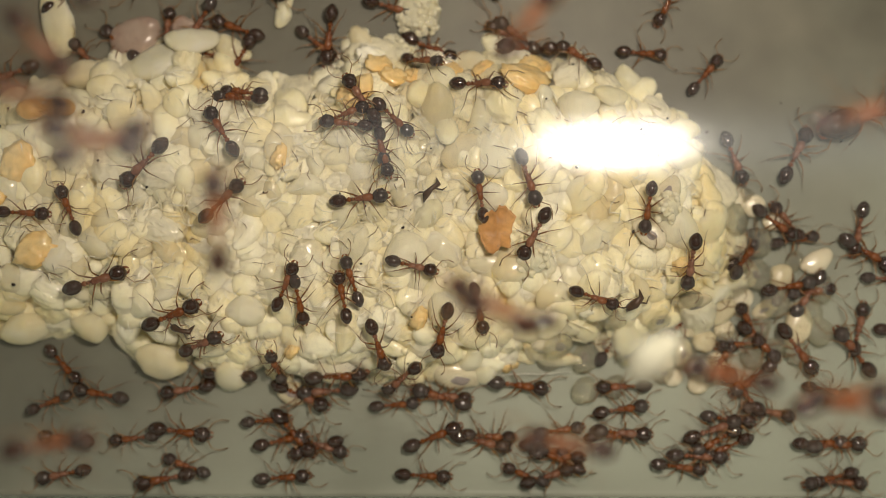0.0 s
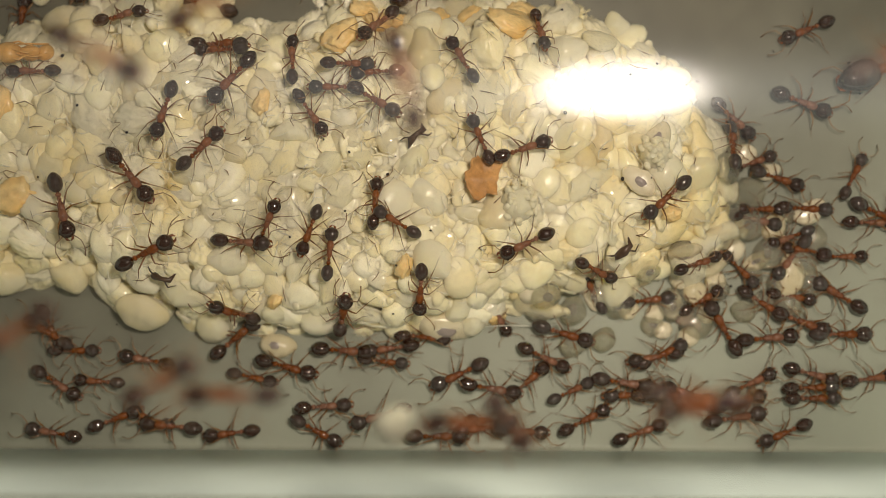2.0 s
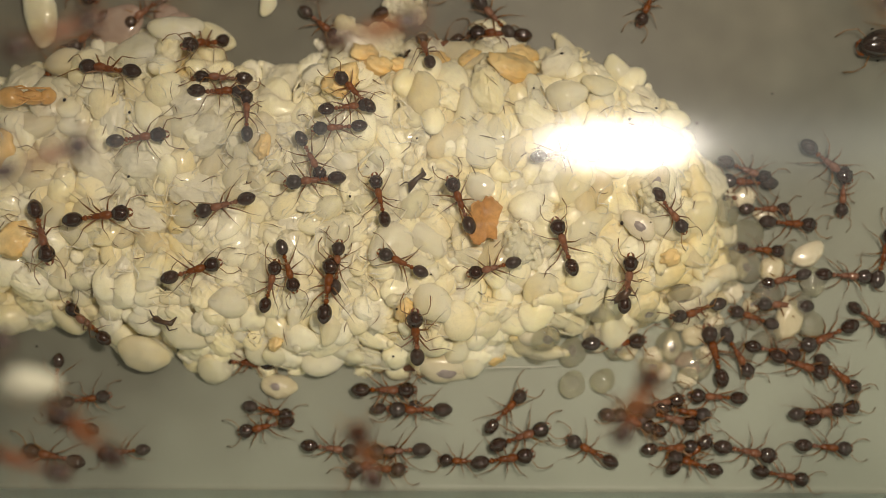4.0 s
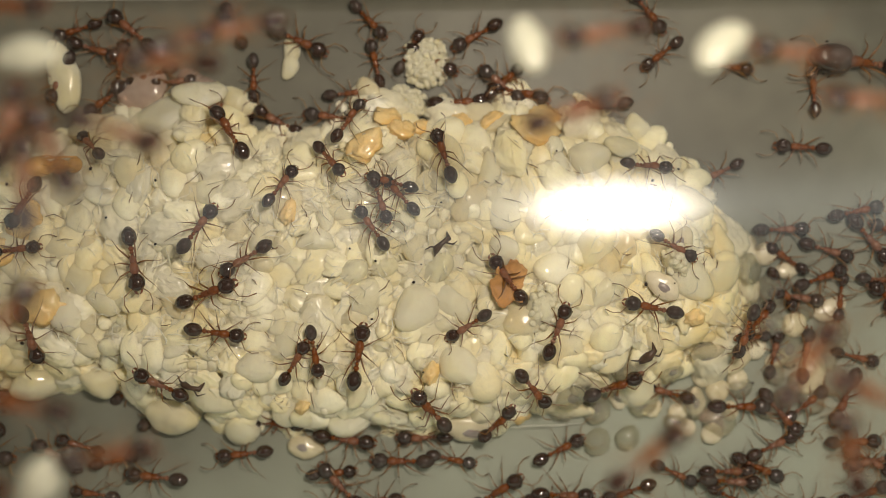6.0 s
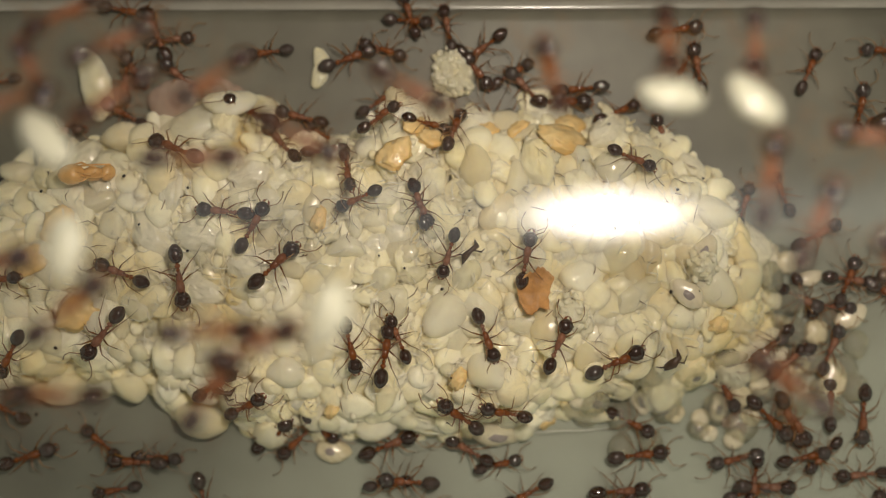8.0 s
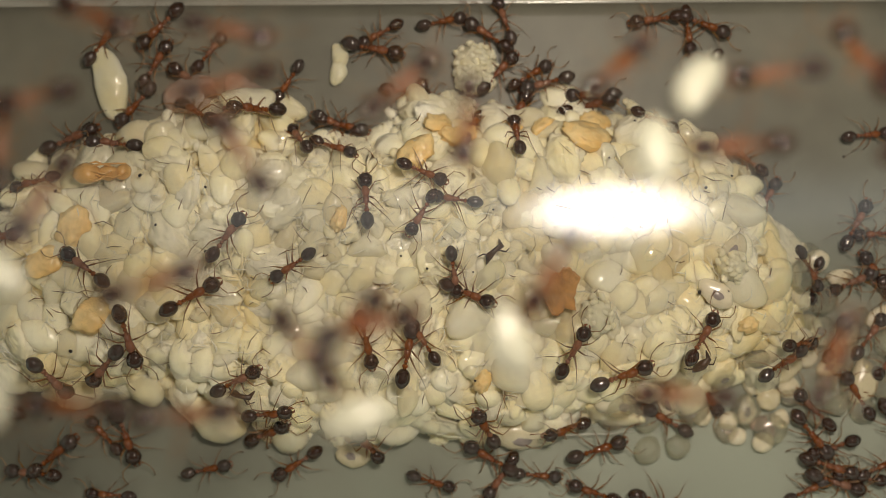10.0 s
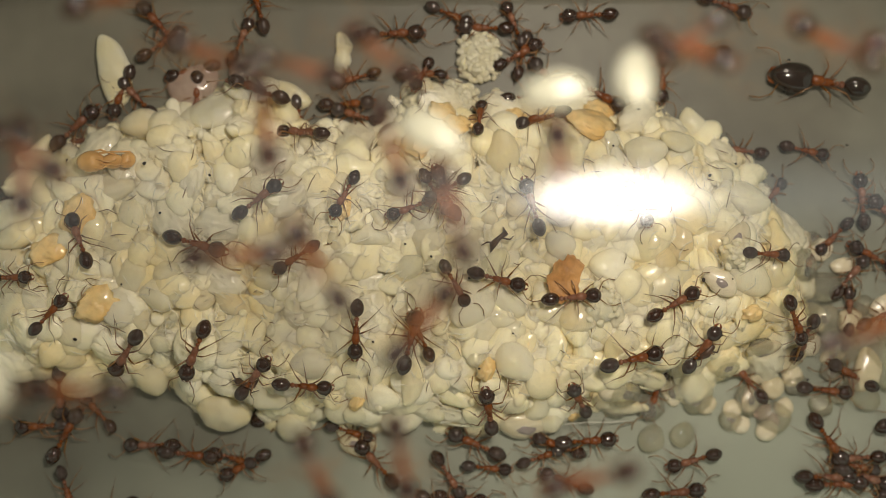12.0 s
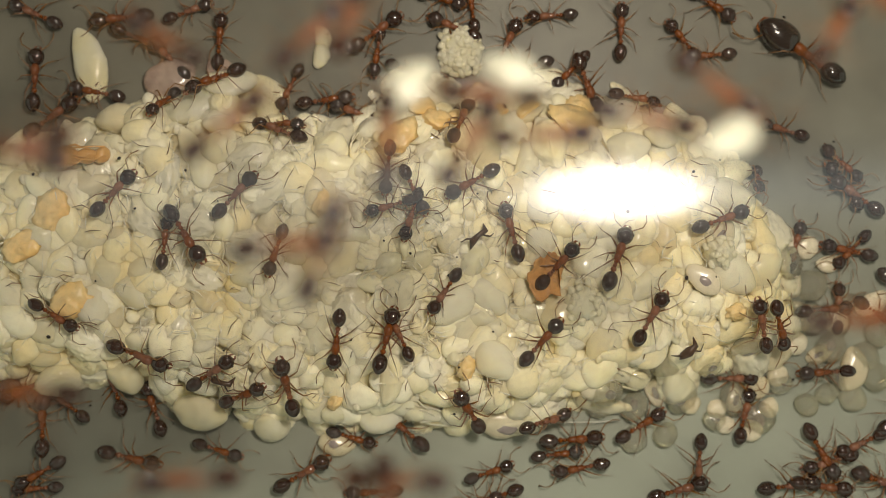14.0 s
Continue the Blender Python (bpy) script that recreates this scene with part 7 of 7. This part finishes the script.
def bean_larva(name, radii, mat, bend=0.2, rings=9, seed=1, taper=0.15):
    """A smooth ringed larva lying along x, its underside on z = 0."""
    bm = bmesh.new()

    def shape(c):
        k = (1 - taper * max(0, c.x)) * (1 + 0.02 * math.cos(c.x * rings * 2.2))
        return Vector((c.x, c.y * k + bend * c.x * c.x, c.z * k))
    ball(bm, (0, 0, radii[2] * 0.6), (radii[0], radii[1], radii[2] * 0.72), seg=24, rings=28, shape=shape)
    for v in bm.verts:
        v.co += noise.noise_vector(v.co * 1.7 + Vector((seed, seed * 2, 0))) * 0.06 + noise.noise_vector(v.co * 5 + Vector((seed, 0, 0))) * 0.012
    return new(name, finish(scaled_mm(bm), name, mat))


def gut_larva(x, y, turn, size, mat=None):
    """A glassy larva whose dark gut shows through its skin."""
    ob = bean_larva("larva", (0.80, 0.50, 0.42), mat or PALE, 0.12, 7, seed=x)
    bm = bmesh.new()
    ball(bm, (-0.08, 0.04, 0.46), (0.34, 0.20, 0.13), seg=14, rings=10,
         shape=lambda c: c * (1 + 0.2 * noise.noise(c * 2 + Vector((x, y, 0)))))
    part("gut", scaled_mm(bm), GUT, ob, "grey gut patch")
    lay(ob, x, y, turn, -0.05, size=size)
    return tagged(ob, "glassy pale larva with a dark grey gut patch", "larva", "ant brood on the heap")


CLEAR = material("clear_wet_larva_skin", (0.96, 0.94, 0.84), 0.12, 0.3, coat=0.5, coat_rough=0.06, vary=0.05, scale=700, fine=5000, bump=0.1,
                 bump_mm=0.02, other=(0.93, 0.90, 0.74), rand=0.05)
CLEAR.node_tree.nodes["Principled BSDF"].inputs["Transmission Weight"].default_value = 0.85
CLEAR.node_tree.nodes["Principled BSDF"].inputs["IOR"].default_value = 1.08
PALE = material("glassy_larva_skin", (0.78, 0.71, 0.53), 0.25, 0.5, coat=0.9, coat_rough=0.05, sss=0.5, sss_mm=0.22, vary=0.04, scale=900, bump=0.15,
                bump_mm=0.03, other=(0.68, 0.61, 0.44), rand=0.1)
HOOK = material("dry_dark_husk", (0.10, 0.055, 0.03), 0.3, 0.5, vary=0.2, scale=2000, bump=0.3, other=(0.05, 0.028, 0.018))
SPECK = material("dark_droppings", (0.03, 0.018, 0.012), 0.5, 0.4, vary=0.2, bump=0.2)
SILK = material("silk_strand", (0.75, 0.73, 0.66), 0.3, 0.5, vary=0.05, bump=0)
WHITE = material("white_larva_skin", (0.66, 0.67, 0.56), 0.2, 0.5, sss=0.4, vary=0.05, scale=900, bump=0.2, other=(0.60, 0.60, 0.48))


def flake(name, length, width, mat, seed, thick=0.3):
    """A ragged, rumpled lump of food."""
    bm = bmesh.new()
    o = Vector((seed * 1.7, seed, 0))
    ball(bm, (0, 0, thick * 0.5), (length / 2, width / 2, thick), seg=26, rings=18,
         shape=lambda c: c * (1 + 0.38 * noise.noise(c * 1.5 + o) + 0.22 * noise.noise(c * 4.0 + o) + 0.10 * noise.noise(c * 9.0 + o)))
    return new(name, finish(scaled_mm(bm), name, mat))


def curled_flake(name, length, width, mat, seed):
    """A thin torn sheet with a ragged outline, curled up at its rim."""
    bm = bmesh.new()
    o = Vector((seed * 1.7, seed, 0))
    rings, n = [], 44
    for side in (0, 1):
        for i in range(1, 9):
            f, row = i / 8, []
            for k in range(n):
                a = k * math.tau / n
                d = Vector((math.cos(a), math.sin(a), 0))
                r = f * (1 + f * (0.38 * noise.noise(d * 1.6 + o) + 0.22 * noise.noise(d * 4.5 + o)))
                x, y = d.x * r * length / 2, d.y * r * width / 2
                z = 0.12 + 0.30 * r * r * (0.6 + noise.noise(d * 1.3 + o)) + 0.10 * noise.noise(Vector((x * 2.2, y * 2.2, seed)))
                row.append(bm.verts.new((x, y, z - 0.05 * side)))
            rings.append(row)
    for side in (0, 1):
        block = rings[side * 8:side * 8 + 8]
        mid = bm.verts.new(sum((v.co for v in block[0]), Vector()) / n)
        for k in range(n):
            q = (k + 1) % n
            bm.faces.new((mid, block[0][k], block[0][q]))
            for r0, r1 in zip(block, block[1:]):
                bm.faces.new((r0[k], r1[k], r1[q], r0[q]))
    for k in range(n):
        q = (k + 1) % n
        bm.faces.new((rings[7][k], rings[15][k], rings[15][q], rings[7][q]))
    bmesh.ops.recalc_face_normals(bm, faces=bm.faces)
    return new(name, finish(scaled_mm(bm), name, mat))


def egg_cluster(x, y, count, spread, seed):
    """A clump of tiny pale eggs stuck together."""
    rnd = random.Random(seed)
    root = tagged(new("egg_cluster"), "clump of tiny glossy white ant eggs stuck together", "eggs")
    bm = bmesh.new()
    ball(bm, (0, 0, 0.10), (0.16, 0.11, 0.11), seg=10, rings=8)
    egg = finish(scaled_mm(bm), "egg", PUPA)
    bm = bmesh.new()
    ball(bm, (0, 0, 0.12), (spread * 0.95, spread, 0.50), seg=20, rings=12,
         shape=lambda c: c * (1 + 0.25 * noise.noise(c * 3 + Vector((seed, 0, 0)))))
    part("egg_mass", scaled_mm(bm), PUPA, root, "packed pale eggs below")
    for _ in range(count):
        a, r = rnd.uniform(0, math.tau), spread * math.sqrt(rnd.random())
        ob = new("egg", egg)
        ob.parent = root
        ob.matrix_basis = at(r * math.cos(a), r * math.sin(a) * 1.1, 0.05 + 0.42 * math.sqrt(max(0.0, 1 - (r / spread) ** 2)) * rnd.uniform(0.85, 1.25),
                             rnd.uniform(-40, 40), rnd.uniform(-50, 50), rnd.uniform(0, 360))
    lay(root, x, y, 0, 0.0)
    return root


def build_litter():
    tagged(lay(curled_flake("brown_flake", 1.5, 1.15, BROWN, 3), 2.42, 0.0, 70, 0.30), "curled orange-brown food flake on the heap", "flake")
    for x, y, turn, a, b, seed in ((3.28, 4.85, 10, 1.9, 1.2, 5), (0.8, 5.2, 60, 0.9, 0.8, 6), (-13.6, 2.2, 70, 1.5, 1.1, 7),
                                   (-13.0, -0.75, 20, 1.4, 1.1, 8), (2.75, -4.6, -15, 1.1, 0.6, 9), (-2.2, 4.5, 40, 1.3, 0.9, 11), (-1.2, 4.9, 5, 1.0, 0.8, 12), (2.2, 5.2, 50, 1.0, 0.7, 13),
                                   (-14.6, 1.0, 30, 1.2, 0.9, 14), (-4.8, 2.3, 80, 0.9, 0.5, 10),
                                   (-1.75, 5.35, 30, 1.1, 0.8, 15), (0.95, 5.4, 70, 0.9, 0.9, 16), (-0.5, 5.0, 10, 1.0, 0.6, 17), (3.7, 5.5, 40, 1.3, 0.9, 18),
                                   (8.6, -1.05, 15, 0.7, 0.5, 19), (-4.37, -3.9, 50, 0.7, 0.4, 20), (-0.1, -2.9, 70, 0.8, 0.5, 21)):
        tagged(lay(flake("amber_flake", a, b, AMBER, seed, 0.24), x, y, turn, 0.10), "amber-yellow moist food flake on the brood heap", "flake")
    bm = larva_mesh("pupa", 19)
    bmesh.ops.scale(bm, vec=(1.15, 1.15, 1.15), verts=bm.verts)
    ob = new("pupa", finish(scaled_mm(bm), "pupa", RIPE))
    tagged(lay(ob, -12.75, 3.5, 14, 0.35), "amber-brown ripening pupa on the heap", "pupa")
    # large larvae that stick out of the heap
    tagged(lay(bean_larva("larva", (0.92, 0.80, 0.62), BROOD, 0.08, 6, 2), -9.08, -4.3, -20, -0.05),
           "large plump cream larva at the heap's edge", "larva", "ant brood on the heap")
    tagged(lay(bean_larva("larva", (0.72, 0.45, 0.40), BROOD, 0.2, 6, 8), -6.84, -4.73, 65, 0.05),
           "pale upright larva at the heap's edge", "larva", "ant brood on the heap")
    tagged(lay(bean_larva("larva", (1.5, 0.42, 0.36), BROOD, 0.25, 13, 9), -13.9, -3.5, 5, 0.0),
           "long worm-like pale larva beside the heap", "larva", "ant brood on the heap")
    for x, y, turn, size in ((1.27, -4.93, -8, 1.25), (7.66, -0.1, 140, 0.8), (12.05, -2.8, 30, 0.62), (9.16, -4.29, 80, 0.6),
                             (6.38, -4.01, 110, 0.7), (-4.56, -5.79, -10, 0.85), (9.3, -2.2, 20, 0.75), (8.2, 1.2, 60, 0.8)):
        gut_larva(x, y, turn, size)
    for x, y, turn, size in ((4.15, -3.55, 0, 0.62), (8.51, -4.65, 40, 0.45), (9.4, -3.4, 10, 0.5), (10.3, -4.6, 70, 0.45), (9.9, -3.9, 30, 0.55), (10.6, -3.5, 80, 0.5), (11.2, -2.4, 20, 0.55),
                             (9.7, -5.4, 50, 0.5), (8.8, -5.2, 10, 0.42), (10.9, -0.4, 60, 0.6), (11.6, 0.9, 15, 0.55), (12.6, -1.6, 40, 0.6), (7.6, -4.5, 25, 0.45)):
        tagged(lay(bean_larva("larva", (0.8, 0.75, 0.6), PALE, 0.05, 5, x), x, y, turn, 0.0, size=size),
               "round glassy pale larva beside the heap", "larva", "ant brood on the heap")
    for x, y, turn, size in ((9.56, -4.75, 20, 0.45), (-10.16, 6.76, 25, 1.2), (9.9, -5.1, 70, 0.4), (-8.4, 7.0, -30, 0.8)):
        ob = bean_larva("larva", (0.80, 0.58, 0.42), PINK, 0.15, 5, y)
        tagged(lay(ob, x, y, turn, 0.0, size=size), "pinkish grey glassy larva beside the heap", "larva", "ant brood on the heap")
    for x, y, turn, size in ((13.86, -1.1, 30, 0.8), (13.2, -3.3, 80, 1.0), (12.4, 0.3, 10, 0.6), (11.4, -1.4, 120, 0.7), (10.9, 0.9, 60, 0.8),
                             (10.4, -2.9, 15, 0.9), (7.19, 5.22, -50, 0.85), (6.2, 4.3, 5, 0.8), (-8.1, 6.1, 15, 1.2), (-6.8, 6.3, -30, 0.9),
                             (-5.0, 7.6, 80, 0.62), (-4.95, 8.15, 100, 0.58)):
        ob = bean_larva("larva", (0.80, 0.50, 0.42), PUPA if y > 4 else PALE, 0.3, 9, x + y, 0.1)
        tagged(lay(ob, x, y, turn, 0.0, size=size), "curved cream larva lying apart from the heap", "larva", "ant brood on the heap")
    tagged(lay(bean_larva("larva", (1.35, 0.58, 0.46), PUPA, 0.28, 7, 3, 0.25), -12.91, 7.3, 104, 0.0),
           "long pale worm-like larva lying on the nest floor", "larva", "ant brood on the heap")
    tagged(lay(bean_larva("larva", (1.30, 0.85, 0.55), PUPA, 0.15, 6, 31), -9.1, 5.5, 20, 0.05),
           "large flat cream larva at the heap's far edge", "larva", "ant brood on the heap")
    ob = bean_larva("larva", (0.80, 0.62, 0.46), PINK, 0.1, 6, 33)
    tagged(lay(ob, -8.1, 6.6, -30, 0.1, size=0.9), "pinkish glassy larva with faint rings beside the heap", "larva", "ant brood on the heap")
    # clear round larvae scattered where the heap thins out
    rnd = random.Random(77)
    spots = []
    while len(spots) < 34:
        x, y = rnd.uniform(3.5, 14.0), rnd.uniform(-6.2, 2.5)
        if heap_rise(x, y) > 0.9 or y < -6.6 + 0.16 * x or (x - 9.0) ** 2 + 1.4 * (y + 2.6) ** 2 > 26 or any((x - a) ** 2 + (y - b) ** 2 < 0.55 for a, b in spots):
            continue
        spots.append((x, y))
        ob = bean_larva("larva", (0.62, 0.55, 0.46), CLEAR, 0.05, 5, x * 3)
        if rnd.random() < 0.45:
            bm = bmesh.new()
            ball(bm, (0.05, 0.04, 0.28), (0.24, 0.17, 0.12), seg=12, rings=8)
            part("gut", scaled_mm(bm), GUT, ob, "grey gut patch")
        tagged(lay(ob, x, y, rnd.uniform(0, 360), 0.0, size=rnd.uniform(0.6, 1.05)), "clear wet round larva beside the brood heap", "larva", "ant brood on the heap")
    egg_cluster(-0.23, 7.72, 95, 0.80, 3)
    egg_cluster(-1.0, 6.1, 70, 0.7, 4)
    egg_cluster(3.6, -0.9, 30, 0.6, 5)
    egg_cluster(8.1, 0.7, 26, 0.5, 6)
    # dry curled remains of a dead ant
    for x, y, turn, seed in ((6.98, -2.1, 70, 1), (0.15, 1.25, 60, 2), (-8.0, -3.0, 10, 3)):
        bm = bmesh.new()
        pts = [(-0.45, 0, 0.15), (-0.2, 0.08, 0.32), (0.05, 0.02, 0.42), (0.3, -0.1, 0.34), (0.48, 0.04, 0.16)]
        limb(bm, pts, [0.02, 0.13, 0.17 if seed == 1 else 0.08, 0.10, 0.02], 8)
        limb(bm, [(-0.1, 0, 0.35), (-0.25, 0.3, 0.4), (-0.4, 0.38, 0.2)], [0.03, 0.03, 0.015], 5)
        limb(bm, [(0.1, 0, 0.38), (0.2, -0.32, 0.42), (0.38, -0.4, 0.2)], [0.03, 0.03, 0.015], 5)
        tagged(lay(part("dead_ant_husk", scaled_mm(bm), HOOK), x, y, turn, 0.2), "dry dark curled husk of a dead ant", "husk")
    rnd = random.Random(21)
    bm = bmesh.new()
    ball(bm, (0, 0, 0.05), (0.075, 0.06, 0.05), seg=8, rings=6)
    me = finish(scaled_mm(bm), "dropping", SPECK)
    for _ in range(46):
        x, y = rnd.uniform(-16, 15), rnd.uniform(-5.5, 5.8)
        ob = new("dropping", me)
        lay(ob, x, y, rnd.uniform(0, 360), 0.30 if heap_rise(x, y) > 0.3 else 0.0, size=rnd.uniform(0.4, 1.0))
        tagged(ob, "tiny round dark dropping", "dropping", "droppings")
    bm = bmesh.new()
    limb(bm, [(0, 0, 0.6), (0.8, 0.03, 0.45), (1.7, 0.0, 0.3), (2.6, 0.05, 0.12)], [0.012, 0.014, 0.014, 0.010], 5)
    tagged(lay(part("silk_strand", scaled_mm(bm), SILK), 2.6, -5.05, 0, 0.05), "thin pale silk strand beside the heap", "strand")


build_litter()

# larvae in the jaws of ants that cross the upper glass
loads = {}
for k in [104, 105, 106, 107, 108, 109]:
    load = bean_larva("larva", (0.74, 0.42, 0.38), WHITE, 0.12, 7, k)
    tagged(load, "white larva carried in an ant's jaws", "larva", "carried larvae")
    loads[k] = [load]


# ---------------------------------------------------------------- what moves


def along(rows, t):
    """The row of values at t seconds, straight between the two neighbouring rows; headings take the short way."""
    if t <= rows[0][0]:
        return rows[0][1:]
    for a, b in zip(rows, rows[1:]):
        if t <= b[0]:
            f = (t - a[0]) / (b[0] - a[0])
            turn = (b[3] - a[3] + 180) % 360 - 180
            return (a[1] + (b[1] - a[1]) * f, a[2] + (b[2] - a[2]) * f, a[3] + turn * f)
    return rows[-1][1:]


def motions():
    beside = []
    for t, x, y, z, r in CAMERA_PATH:
        for (t0, a), (t1, b) in zip(TORCH_Y, TORCH_Y[1:]):
            if t0 <= t <= t1:
                off = a + (b - a) * (t - t0) / (t1 - t0)
        beside.append((t, at(x + TORCH_X, y + off, z, -20, 6)))
    walk(torch, beside)
    for ob, where, rows, i in ants:
        times = sorted({0.0, 14.0} | {r[0] for r in rows} | {t * 0.25 for t in range(57)})
        walk(ob, [(t, where(*along(rows, t))) for t in times])
        for load in loads.get(i, ()):
            walk(load, [(t, where(*along(rows, t)) @ at(1.75, 0, 0.25, 0, 10, 90 + 20 * (i % 3))) for t in times])
        # legs swing in two sets of three, faster and wider the faster the ant goes
        legs = [o for o in ob.children if o.name.startswith("leg")]
        feelers = [o for o in ob.children if o.name.startswith("antenna")]
        steps = [k * 0.2 for k in range(71)]
        phase, swing = [i * 1.3], []
        for t in steps:
            a, b = along(rows, t - 0.1), along(rows, t + 0.1)
            v = math.hypot(a[0] - b[0], a[1] - b[1]) / 0.2
            phase.append(phase[-1] + min(2.4, 0.35 + v * 0.55))
            swing.append(min(20, 4 + v * 6))
        own = random.Random(i * 7 + 3)
        for j, g in enumerate(legs):
            base = g.location / MM
            stance, raised = own.uniform(-20, 20), own.uniform(-4, 9)
            side = 1 if base.y > 0 else -1
            off = 0 if (j % 3 == 1) == (side > 0) else math.pi
            walk(g, [(t, at(*base, side * (raised + 0.25 * w * math.cos(p + off)), 0, stance + w * math.sin(p + off)))
                     for t, p, w in zip(steps, phase, swing)])
        for j, g in enumerate(feelers):
            base = g.location / MM
            walk(g, [(t, at(*base, 0, 7 * math.sin(p * 0.9 + j * 2), 10 * math.sin(p * 0.6 + j * 1.7)))
                     for t, p in zip(steps, phase)])


motions()
